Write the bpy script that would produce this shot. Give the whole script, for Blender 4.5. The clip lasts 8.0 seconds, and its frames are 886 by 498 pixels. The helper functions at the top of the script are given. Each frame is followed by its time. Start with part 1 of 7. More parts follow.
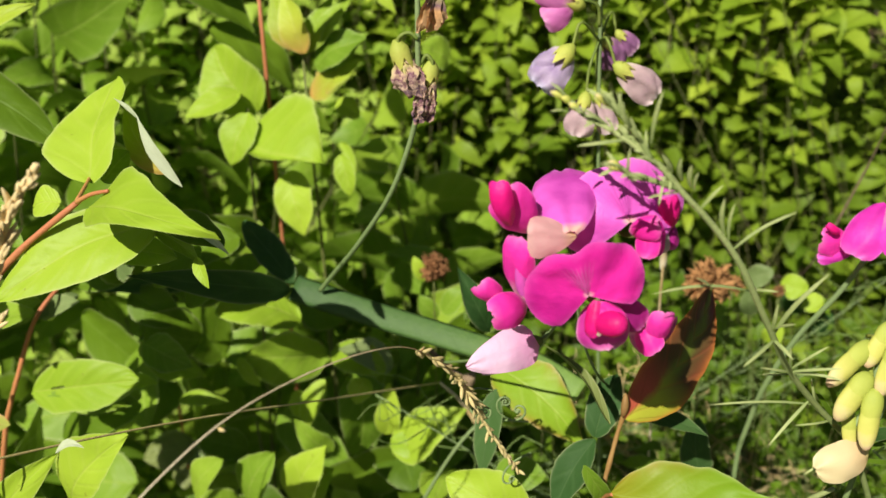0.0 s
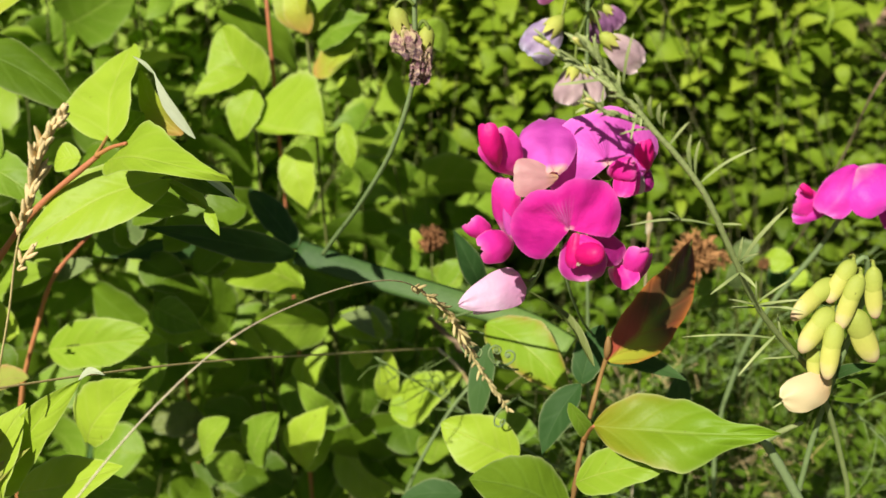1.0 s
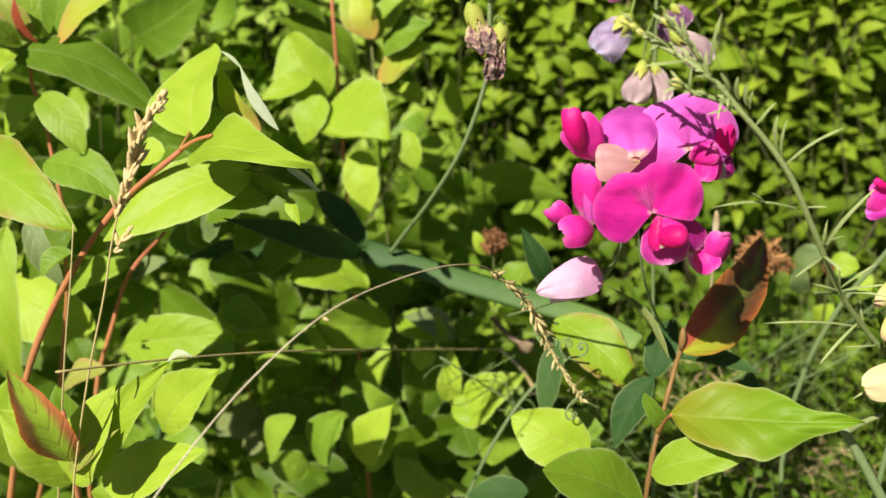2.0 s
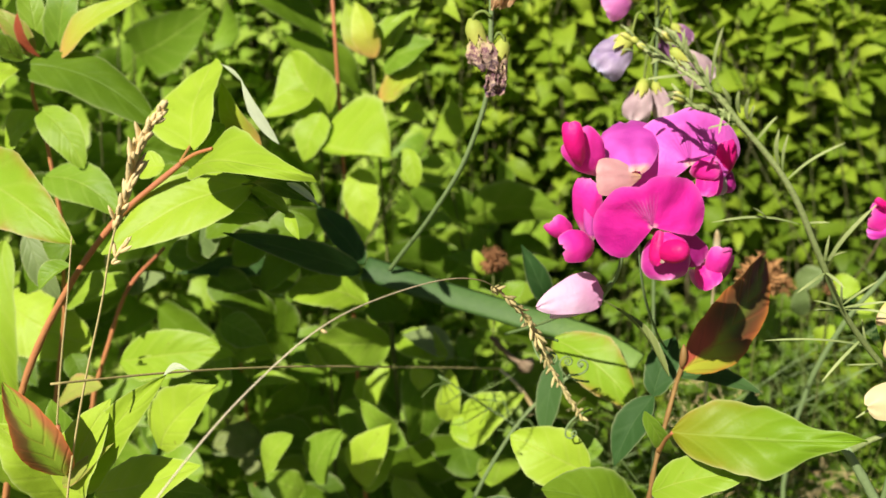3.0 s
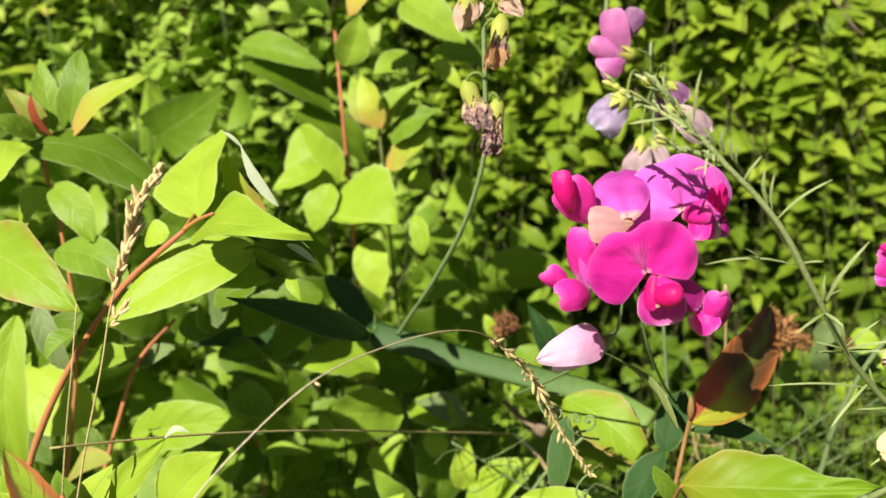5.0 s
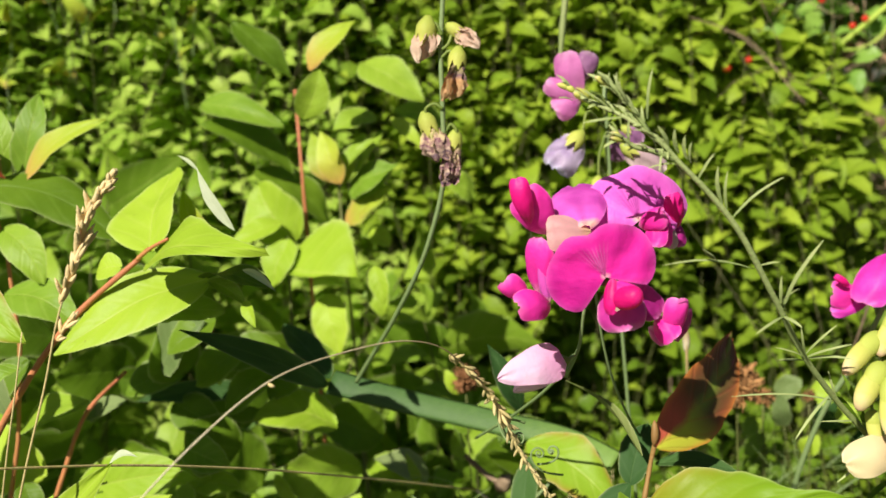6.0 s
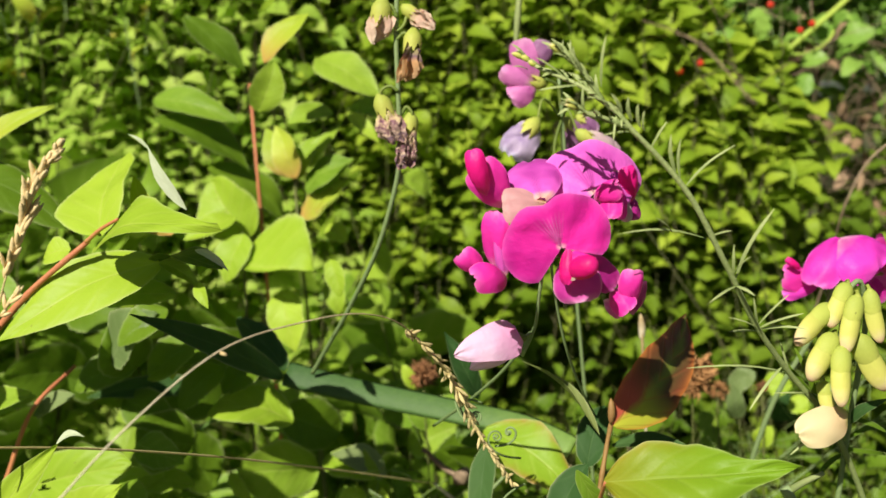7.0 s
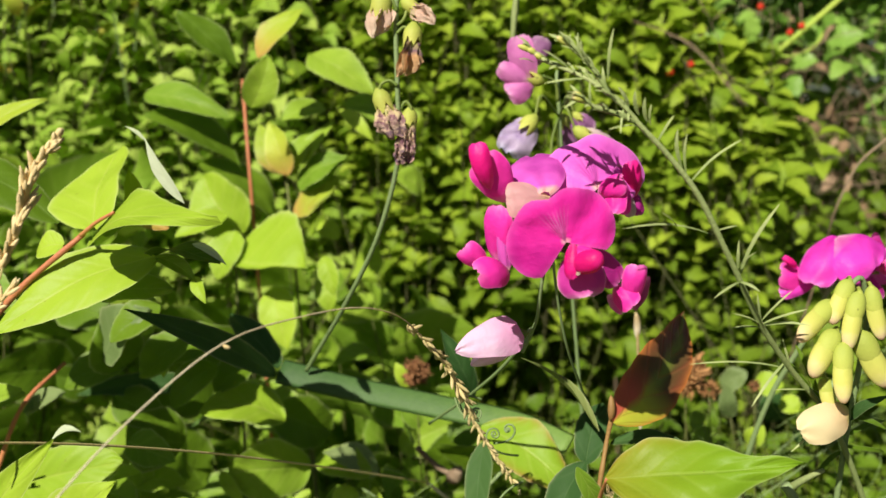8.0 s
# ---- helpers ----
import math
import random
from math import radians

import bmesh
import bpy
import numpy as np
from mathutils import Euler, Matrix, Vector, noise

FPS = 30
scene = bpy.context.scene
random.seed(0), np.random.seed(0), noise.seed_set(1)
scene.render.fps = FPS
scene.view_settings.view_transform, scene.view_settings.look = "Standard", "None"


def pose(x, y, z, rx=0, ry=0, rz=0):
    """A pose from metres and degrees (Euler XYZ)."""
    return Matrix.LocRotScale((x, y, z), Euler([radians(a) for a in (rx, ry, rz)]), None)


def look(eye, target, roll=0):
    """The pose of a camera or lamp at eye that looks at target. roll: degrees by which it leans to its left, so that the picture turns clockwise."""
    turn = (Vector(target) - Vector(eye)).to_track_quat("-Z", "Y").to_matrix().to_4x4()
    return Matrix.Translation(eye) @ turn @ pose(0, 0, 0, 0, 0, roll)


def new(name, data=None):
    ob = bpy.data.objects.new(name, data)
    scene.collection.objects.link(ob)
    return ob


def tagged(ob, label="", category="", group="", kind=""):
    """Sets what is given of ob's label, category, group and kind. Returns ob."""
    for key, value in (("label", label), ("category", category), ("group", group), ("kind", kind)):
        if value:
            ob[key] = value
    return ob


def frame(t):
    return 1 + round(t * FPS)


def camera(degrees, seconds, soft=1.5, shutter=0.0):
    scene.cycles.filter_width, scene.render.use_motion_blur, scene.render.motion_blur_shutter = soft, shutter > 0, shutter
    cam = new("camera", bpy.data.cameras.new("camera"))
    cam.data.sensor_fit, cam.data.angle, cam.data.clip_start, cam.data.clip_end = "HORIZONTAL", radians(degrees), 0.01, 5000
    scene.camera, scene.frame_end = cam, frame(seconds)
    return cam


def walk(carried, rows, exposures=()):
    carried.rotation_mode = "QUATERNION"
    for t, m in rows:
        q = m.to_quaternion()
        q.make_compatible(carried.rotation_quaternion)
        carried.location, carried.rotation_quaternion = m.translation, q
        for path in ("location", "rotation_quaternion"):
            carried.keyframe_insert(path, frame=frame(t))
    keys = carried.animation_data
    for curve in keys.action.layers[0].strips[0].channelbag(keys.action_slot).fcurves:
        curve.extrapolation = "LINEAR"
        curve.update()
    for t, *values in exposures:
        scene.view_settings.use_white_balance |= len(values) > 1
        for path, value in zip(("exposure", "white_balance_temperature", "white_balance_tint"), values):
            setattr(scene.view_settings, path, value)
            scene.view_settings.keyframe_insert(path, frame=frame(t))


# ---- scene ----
cam = camera(52.61, 8.0, soft=1.5)
cam.data.dof.use_dof, cam.data.dof.focus_distance, cam.data.dof.aperture_fstop = True, 0.19, 21.0
PATH = [
    (0, (0.07134, 0.07532, 0.88692), (-0.04660, 1.93051, 0.14913), -1.138),
    (0.5, (0.07119, 0.06439, 0.87927), (-0.01089, 1.91062, 0.11462), -0.695),
    (1, (0.07391, 0.05767, 0.88029), (-0.04807, 1.91680, 0.15316), -1.065),
    (1.5, (0.06869, 0.05053, 0.88029), (-0.11226, 1.91499, 0.17955), -1.683),
    (1.7, (0.06697, 0.05086, 0.87834), (-0.14577, 1.91359, 0.18195), -1.848),
    (2.8, (0.06570, 0.05363, 0.87079), (-0.14857, 1.93845, 0.23713), -1.9),
    (3, (0.06617, 0.05211, 0.87260), (-0.14885, 1.93740, 0.24058), -1.472),
    (3.5, (0.06758, 0.04932, 0.87437), (-0.15945, 1.94543, 0.28006), -1.079),
    (4, (0.06930, 0.04675, 0.87389), (-0.16241, 1.95202, 0.31151), -1.257),
    (4.2, (0.07026, 0.04614, 0.87415), (-0.16985, 1.95417, 0.32483), -1.424),
    (5.3, (0.07323, 0.05177, 0.86238), (-0.18862, 1.99360, 0.46151), -4.115),
    (5.5, (0.07401, 0.05182, 0.85852), (-0.16263, 2.00637, 0.50673), -3.785),
    (6, (0.07176, 0.04899, 0.85029), (-0.10130, 2.02564, 0.59946), -3.453),
    (6.5, (0.07366, 0.05153, 0.84231), (-0.05083, 2.03323, 0.60280), -3.421),
    (7, (0.07168, 0.04905, 0.84193), (-0.00600, 2.03513, 0.61958), -3.383),
    (7.5, (0.06718, 0.04916, 0.84092), (0.01976, 2.03835, 0.63873), -2.907),
    (8, (0.06786, 0.05020, 0.84052), (0.02604, 2.03758, 0.62009), -2.967),
]
walk(cam, [(t, look(eye, target, roll)) for t, eye, target, roll in PATH],
     exposures=((0, 0.24, 6750, 6), (0.5, 0.20, 6750, 6), (1, 0.25, 6750, 6), (1.7, 0.33, 6750, 6), (3, 0.41, 6750, 6), (4, 0.43, 6750, 6), (5.5, 0.48, 6750, 6), (6, 0.39, 6750, 6), (7, 0.32, 6750, 6), (8, 0.30, 6750, 6)))

# ---- daylight ----
SUN = Vector((-0.31, -0.70, 0.645)).normalized()
world = bpy.data.worlds.new("sky")
scene.world = world
world.use_nodes = True
_n = world.node_tree.nodes
_sky = _n.new("ShaderNodeTexSky")
_sky.sky_type, _sky.sun_disc = "NISHITA", False
_sky.sun_elevation = math.asin(SUN.z)
_sky.sun_rotation = math.atan2(SUN.x, SUN.y)
world.node_tree.links.new(_sky.outputs[0], _n["Background"].inputs[0])
_n["Background"].inputs[1].default_value = 0.026
_lamp = bpy.data.lights.new("sun", "SUN")
_lamp.energy, _lamp.angle, _lamp.color = 5.0, radians(0.53), (1.0, 0.94, 0.83)
_sun = new("sun", _lamp)
_sun.matrix_world = look(SUN * 20, (0, 0, 0))

# ---- materials ----


def shader(name):
    m = bpy.data.materials.new(name)
    m.use_nodes = True
    nt = m.node_tree
    nt.nodes.clear()
    return m, nt, nt.nodes.new("ShaderNodeOutputMaterial")


def add(nt, kind, **values):
    n = nt.nodes.new(kind)
    for key, value in values.items():
        if key in n.inputs:
            n.inputs[key].default_value = value
    return n


def calc(nt, op, a, b=None, c=None):
    n = nt.nodes.new("ShaderNodeMath")
    n.operation = op
    for i, v in enumerate((a, b, c)):
        if v is None:
            continue
        if isinstance(v, (int, float)):
            n.inputs[i].default_value = v
        else:
            nt.links.new(v, n.inputs[i])
    return n.outputs[0]


def ramp(nt, fac, stops):
    n = nt.nodes.new("ShaderNodeValToRGB")
    e = n.color_ramp.elements
    while len(e) < len(stops):
        e.new(0.5)
    for el, (p, c) in zip(e, stops):
        el.position, el.color = p, (*c, 1)
    nt.links.new(fac, n.inputs[0])
    return n.outputs[0]


def blend(nt, fac, a, b):
    n = nt.nodes.new("ShaderNodeMix")
    n.data_type = "RGBA"
    for sock, v in ((n.inputs[0], fac), (n.inputs[6], a), (n.inputs[7], b)):
        if isinstance(v, (int, float)):
            sock.default_value = v
        elif isinstance(v, tuple):
            sock.default_value = (*v, 1)
        else:
            nt.links.new(v, sock)
    return n.outputs[2]


def grain(nt, scale, detail=3.0):
    tc = nt.nodes.new("ShaderNodeTexCoord")
    n = add(nt, "ShaderNodeTexNoise", Scale=scale, Detail=detail)
    nt.links.new(tc.outputs["Object"], n.inputs["Vector"])
    return n.outputs[0]


def chance(nt):
    info, geo = nt.nodes.new("ShaderNodeObjectInfo"), nt.nodes.new("ShaderNodeNewGeometry")
    return calc(nt, "FRACT", calc(nt, "ADD", info.outputs["Random"], geo.outputs["Random Per Island"]))


def leaf_uv(nt):
    uv = nt.nodes.new("ShaderNodeUVMap")
    s = nt.nodes.new("ShaderNodeSeparateXYZ")
    nt.links.new(uv.outputs[0], s.inputs[0])
    side = calc(nt, "ABSOLUTE", calc(nt, "SUBTRACT", s.outputs[1], 0.5))
    return s.outputs[0], side, s.outputs[1]


def finish(nt, out, colour, rough, through_light, height=None, strength=0.3, spec=0.4):
    p = add(nt, "ShaderNodeBsdfPrincipled", Roughness=rough)
    p.inputs["Specular IOR Level"].default_value = spec
    nt.links.new(colour, p.inputs["Base Color"])
    last = p.outputs[0]
    if height is not None:
        b = add(nt, "ShaderNodeBump", Strength=strength, Distance=0.0006)
        nt.links.new(height, b.inputs["Height"])
        nt.links.new(b.outputs[0], p.inputs["Normal"])
    if through_light > 0:
        t = nt.nodes.new("ShaderNodeBsdfTranslucent")
        nt.links.new(colour, t.inputs[0])
        mx = add(nt, "ShaderNodeMixShader", Fac=through_light)
        mx.inputs[0].default_value = through_light
        nt.links.new(last, mx.inputs[1])
        nt.links.new(t.outputs[0], mx.inputs[2])
        last = mx.outputs[0]
    nt.links.new(last, out.inputs[0])


def leaf_mat(name, deep, mid, light, rib=None, rough=0.48, thru=0.2, veins=5.0, edge=None, spec=0.22, foot=None):
    """A leaf: three greens mixed leaf by leaf and in blotches, side veins in relief, a paler midrib."""
    m, nt, out = shader(name)
    u, side, _ = leaf_uv(nt)
    mixed = calc(nt, "ADD", calc(nt, "MULTIPLY", chance(nt), 0.62), calc(nt, "MULTIPLY", grain(nt, 90), 0.38))
    c = ramp(nt, mixed, [(0.12, deep), (0.48, mid), (0.85, light)])
    v = calc(nt, "SINE", calc(nt, "MULTIPLY", calc(nt, "SUBTRACT", u, calc(nt, "MULTIPLY", side, 0.55)), veins * 6.2832))
    ridge = calc(nt, "POWER", calc(nt, "MULTIPLY_ADD", v, 0.5, 0.5), 6.0)
    mid_rib = calc(nt, "SUBTRACT", 1.0, calc(nt, "SMOOTH_MIN", calc(nt, "MULTIPLY", side, 28.0), 1.0, 0.2))
    if edge:
        rim = calc(nt, "MULTIPLY", calc(nt, "POWER", calc(nt, "MULTIPLY", side, 2.0), 5.0), calc(nt, "MULTIPLY_ADD", grain(nt, 260), 2.4, -0.6))
        if foot:
            rim = calc(nt, "MULTIPLY", rim, calc(nt, "MAXIMUM", calc(nt, "MULTIPLY_ADD", u, -2.4, 1.3), 0.0))
        c = blend(nt, calc(nt, "MINIMUM", calc(nt, "MAXIMUM", rim, 0.0), 0.9), c, edge)
    if foot:
        c = blend(nt, calc(nt, "MULTIPLY", calc(nt, "POWER", calc(nt, "SUBTRACT", 1.0, u), 3.0), 0.7), c, foot)
    if rib:
        c = blend(nt, calc(nt, "MULTIPLY", mid_rib, 0.32), c, rib)
        c = blend(nt, calc(nt, "MULTIPLY", ridge, 0.10), c, rib)
        c = blend(nt, calc(nt, "MULTIPLY", calc(nt, "POWER", calc(nt, "MULTIPLY", side, 2.0), 22.0), 0.45), c, (0.62, 0.64, 0.36))
    c = blend(nt, calc(nt, "MULTIPLY", calc(nt, "MAXIMUM", calc(nt, "SUBTRACT", grain(nt, 55, 2.0), 0.5), 0.0), 1.5), c, deep)
    spots = calc(nt, "GREATER_THAN", grain(nt, 520, 1.0), 0.78)
    c = blend(nt, calc(nt, "MULTIPLY", spots, 0.35), c, (0.16, 0.12, 0.03))
    h = calc(nt, "ADD", calc(nt, "MULTIPLY", ridge, -0.40), calc(nt, "ADD", calc(nt, "MULTIPLY", mid_rib, -1.0), calc(nt, "ADD", calc(nt, "MULTIPLY", grain(nt, 900), 0.22), calc(nt, "MULTIPLY", grain(nt, 260), 1.1))))
    finish(nt, out, c, rough, thru, h, 0.28, spec)
    return m


def petal_mat(name, throat, mid, rim, veins, thru=0.26, rough=0.5, lip=None, fan=None, claw=0.30, streak=None):
    """A petal: colour runs from claw to rim, with fine branching veins near the claw."""
    m, nt, out = shader(name)
    u, _, v = leaf_uv(nt)
    wob = calc(nt, "MULTIPLY_ADD", grain(nt, 260), 0.5, -0.25)
    c = ramp(nt, calc(nt, "ADD", u, calc(nt, "MULTIPLY", wob, 0.35)), [(0.03, throat), (claw, mid), (0.82, mid), (1.0, rim)])
    lines = calc(nt, "SINE", calc(nt, "MULTIPLY", calc(nt, "ADD", v, calc(nt, "MULTIPLY", wob, 0.03)), 226.0))
    lines = calc(nt, "POWER", calc(nt, "MULTIPLY_ADD", lines, 0.5, 0.5), 2.5)
    fade = calc(nt, "MAXIMUM", calc(nt, "SUBTRACT", 0.75, u), 0.0)
    centre = calc(nt, "MAXIMUM", calc(nt, "SUBTRACT", 1.0, calc(nt, "MULTIPLY", calc(nt, "ABSOLUTE", calc(nt, "SUBTRACT", v, 0.5)), 7.5)), 0.0)
    if fan:
        c = blend(nt, calc(nt, "MULTIPLY", calc(nt, "MULTIPLY", centre, fade), 1.1), c, fan)
    c = blend(nt, calc(nt, "MINIMUM", calc(nt, "MULTIPLY", calc(nt, "MULTIPLY", lines, fade), calc(nt, "MULTIPLY", centre, 1.8)), 0.5), c, streak or veins)
    c = blend(nt, calc(nt, "MULTIPLY", grain(nt, 700), 0.18), c, rim)
    blot = calc(nt, "MULTIPLY", calc(nt, "MAXIMUM", calc(nt, "SUBTRACT", grain(nt, 120, 2.0), 0.46), 0.0), 3.0)
    c = blend(nt, calc(nt, "MINIMUM", blot, 0.65), c, veins)
    if lip:
        out_by = calc(nt, "MAXIMUM", calc(nt, "MULTIPLY", calc(nt, "ABSOLUTE", calc(nt, "SUBTRACT", v, 0.5)), 2.0), u)
        c = blend(nt, calc(nt, "MULTIPLY", calc(nt, "POWER", out_by, 28.0), 0.55), c, lip)
    h = calc(nt, "ADD", calc(nt, "MULTIPLY", calc(nt, "MULTIPLY", lines, calc(nt, "MULTIPLY", fade, centre)), 0.5), calc(nt, "ADD", calc(nt, "MULTIPLY", grain(nt, 1100), 0.25), calc(nt, "MULTIPLY", grain(nt, 240), 1.6)))
    finish(nt, out, c, rough, thru, h, 0.5, 0.3)
    return m


def along_mat(name, stops, rough=0.55, thru=0.2, scale=400, speck=None, amount=0.3, strength=0.35):
    """Colour along a bud, a stem or an ear, broken up by fibres and blotches."""
    m, nt, out = shader(name)
    u, _, v = leaf_uv(nt)
    f = calc(nt, "ADD", u, calc(nt, "MULTIPLY_ADD", grain(nt, scale), amount, -amount / 2))
    c = ramp(nt, f, stops)
    c = blend(nt, calc(nt, "MULTIPLY", chance(nt), 0.22), c, tuple(x * 0.55 for x in stops[0][1]))
    if speck:
        c = blend(nt, calc(nt, "MULTIPLY", calc(nt, "GREATER_THAN", grain(nt, 620, 1.0), 0.70), 0.7), c, speck)
    finish(nt, out, c, rough, thru, grain(nt, 1500), strength, 0.3)
    return m


def turning_mat(name, across, foot, foot_end):
    """A leaf that turns colour: across runs from one margin to the other, foot likewise near the base, as far as foot_end."""
    m, nt, out = shader(name)
    u, side, v = leaf_uv(nt)
    n1 = calc(nt, "MULTIPLY_ADD", grain(nt, 150), 0.5, -0.25)
    wander = calc(nt, "ADD", v, calc(nt, "MULTIPLY", n1, 0.7))
    c = ramp(nt, wander, across)
    half = ramp(nt, wander, foot)
    c = blend(nt, calc(nt, "MINIMUM", calc(nt, "MAXIMUM", calc(nt, "MULTIPLY_ADD", u, -5.0, foot_end * 5.0 + 0.5), 0.0), 1.0), c, half)
    rim = calc(nt, "MULTIPLY", calc(nt, "POWER", calc(nt, "MULTIPLY", side, 2.0), 8.0), 0.8)
    c = blend(nt, rim, c, (0.62, 0.22, 0.05))
    w = calc(nt, "SINE", calc(nt, "MULTIPLY", calc(nt, "SUBTRACT", u, calc(nt, "MULTIPLY", side, 0.6)), 34.0))
    vein = calc(nt, "POWER", calc(nt, "MULTIPLY_ADD", w, 0.5, 0.5), 10.0)
    c = blend(nt, calc(nt, "MULTIPLY", vein, 0.18), c, (0.42, 0.09, 0.05))
    h = calc(nt, "ADD", calc(nt, "MULTIPLY", vein, -0.6), calc(nt, "MULTIPLY", grain(nt, 900), 0.3))
    finish(nt, out, c, 0.4, 0.2, h, 0.35, 0.3)
    return m


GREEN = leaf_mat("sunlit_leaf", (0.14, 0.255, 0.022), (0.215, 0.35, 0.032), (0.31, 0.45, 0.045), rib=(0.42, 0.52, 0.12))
YELLOW = leaf_mat("yellow_green_leaf", (0.24, 0.38, 0.028), (0.325, 0.475, 0.038), (0.41, 0.555, 0.052), rib=(0.5, 0.56, 0.14))
REDEDGE = leaf_mat("red_edged_leaf", (0.20, 0.34, 0.022), (0.25, 0.40, 0.028), (0.31, 0.46, 0.034), rib=(0.48, 0.55, 0.14), edge=(0.36, 0.14, 0.03))
TEAL = leaf_mat("bluish_pea_leaf", (0.028, 0.075, 0.020), (0.045, 0.105, 0.029), (0.075, 0.145, 0.042), rib=(0.12, 0.20, 0.08), thru=0.15, rough=0.6, veins=3, spec=0.12)
# Deep green for dark leaves; on inner fillers it stands in for shade.
DEEP = leaf_mat("deep_green_and_shade_leaf", (0.075, 0.145, 0.010), (0.12, 0.215, 0.014), (0.17, 0.28, 0.02), rib=(0.22, 0.34, 0.06), thru=0.3)
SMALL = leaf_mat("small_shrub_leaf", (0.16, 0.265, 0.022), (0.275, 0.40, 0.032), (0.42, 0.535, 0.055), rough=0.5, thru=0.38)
# SMALL's green made darker: the low shrub's half shade is in the colour.
SHADY = leaf_mat("low_shrub_leaf_in_shade", (0.095, 0.165, 0.014), (0.165, 0.255, 0.020), (0.25, 0.36, 0.031), rough=0.5, thru=0.3)
FAR = leaf_mat("far_hedge_leaf", (0.13, 0.22, 0.02), (0.24, 0.36, 0.03), (0.35, 0.48, 0.045), rough=0.5, thru=0.25)
HERB = leaf_mat("tall_herb_leaf", (0.28, 0.45, 0.06), (0.41, 0.58, 0.085), (0.54, 0.68, 0.15), rough=0.5, thru=0.45)
ROSE = leaf_mat("briar_leaf", (0.14, 0.28, 0.04), (0.22, 0.39, 0.065), (0.31, 0.48, 0.09), rough=0.42, thru=0.28, spec=0.35)
# Cast shade of the flowers is in REDDISH's dark body, sun in its foot.
REDDISH = turning_mat("turning_leaf_with_shade", [(0.0, (0.15, 0.045, 0.026)), (0.30, (0.12, 0.085, 0.03)), (0.48, (0.17, 0.23, 0.035)), (0.66, (0.12, 0.085, 0.03)), (1.0, (0.16, 0.05, 0.026))], [(0.44, (0.46, 0.48, 0.05)), (0.60, (0.52, 0.11, 0.07))], 0.30)
FLUSHED = turning_mat("flushed_leaf", [(0.0, (0.52, 0.15, 0.08)), (0.14, (0.46, 0.20, 0.07)), (0.30, (0.33, 0.47, 0.05)), (0.66, (0.28, 0.42, 0.04)), (0.80, (0.17, 0.11, 0.035)), (1.0, (0.17, 0.065, 0.03))], [(0.3, (0.44, 0.24, 0.06)), (0.6, (0.30, 0.40, 0.05))], 0.06)
BLUSH = leaf_mat("pink_tinged_leaf", (0.28, 0.36, 0.05), (0.40, 0.42, 0.10), (0.50, 0.40, 0.16), rib=(0.5, 0.3, 0.15), edge=(0.5, 0.2, 0.10))
PINKFOOT = leaf_mat("young_leaf_with_pink_foot", (0.28, 0.40, 0.03), (0.37, 0.49, 0.04), (0.45, 0.55, 0.06), rib=(0.5, 0.52, 0.14), foot=(0.66, 0.27, 0.12), edge=(0.5, 0.26, 0.10))
CRIMSON = leaf_mat("young_red_leaf", (0.30, 0.05, 0.03), (0.42, 0.10, 0.05), (0.50, 0.2, 0.1), rib=(0.4, 0.2, 0.1))
OLIVE = leaf_mat("olive_leaf", (0.10, 0.14, 0.04), (0.16, 0.21, 0.06), (0.24, 0.28, 0.09), rib=(0.3, 0.34, 0.12))
BIGLEAF = leaf_mat("smooth_drawn_leaf", (0.17, 0.31, 0.016), (0.22, 0.37, 0.020), (0.27, 0.42, 0.026), rib=(0.40, 0.50, 0.12), foot=(0.30, 0.24, 0.02), veins=6.0, edge=(0.42, 0.20, 0.03))
SILVER = leaf_mat("dull_silvery_leaf", (0.46, 0.52, 0.34), (0.54, 0.60, 0.42), (0.62, 0.67, 0.52), rib=(0.5, 0.55, 0.35), veins=3)
DULL = leaf_mat("dull_grey_green_leaf", (0.14, 0.21, 0.07), (0.19, 0.26, 0.095), (0.25, 0.32, 0.13), rib=(0.34, 0.40, 0.2))
MAGENTA = petal_mat("magenta_petal", (0.90, 0.50, 0.60), (0.88, 0.022, 0.42), (0.90, 0.055, 0.50), (0.40, 0.004, 0.22), lip=(0.84, 0.14, 0.58), fan=(0.84, 0.12, 0.58), claw=0.10, streak=(0.86, 0.40, 0.80))
ORCHID = petal_mat("orchid_pink_petal", (0.88, 0.55, 0.45), (0.84, 0.13, 0.68), (0.86, 0.16, 0.72), (0.42, 0.03, 0.34), lip=(0.88, 0.30, 0.78), claw=0.12)
BRIGHT = petal_mat("bright_pink_petal", (0.88, 0.5, 0.66), (0.86, 0.05, 0.60), (0.90, 0.10, 0.68), (0.5, 0.015, 0.32))
FUCHSIA = petal_mat("fuchsia_petal", (0.80, 0.03, 0.52), (0.86, 0.05, 0.58), (0.90, 0.12, 0.68), (0.55, 0.015, 0.34), lip=(0.92, 0.35, 0.75))
HOTPINK = petal_mat("hot_pink_wing", (0.92, 0.45, 0.68), (0.95, 0.032, 0.46), (0.95, 0.12, 0.58), (0.72, 0.012, 0.30), lip=(0.95, 0.34, 0.66))
WHITEPINK = petal_mat("white_and_pink_petal", (0.92, 0.60, 0.70), (0.88, 0.10, 0.52), (0.92, 0.46, 0.74), (0.66, 0.04, 0.40), lip=(0.95, 0.82, 0.86), claw=0.6)
PALEPINK = petal_mat("pale_pink_petal", (0.92, 0.36, 0.68), (0.90, 0.60, 0.86), (0.92, 0.68, 0.88), (0.84, 0.40, 0.72), lip=(0.92, 0.45, 0.74), claw=0.45)
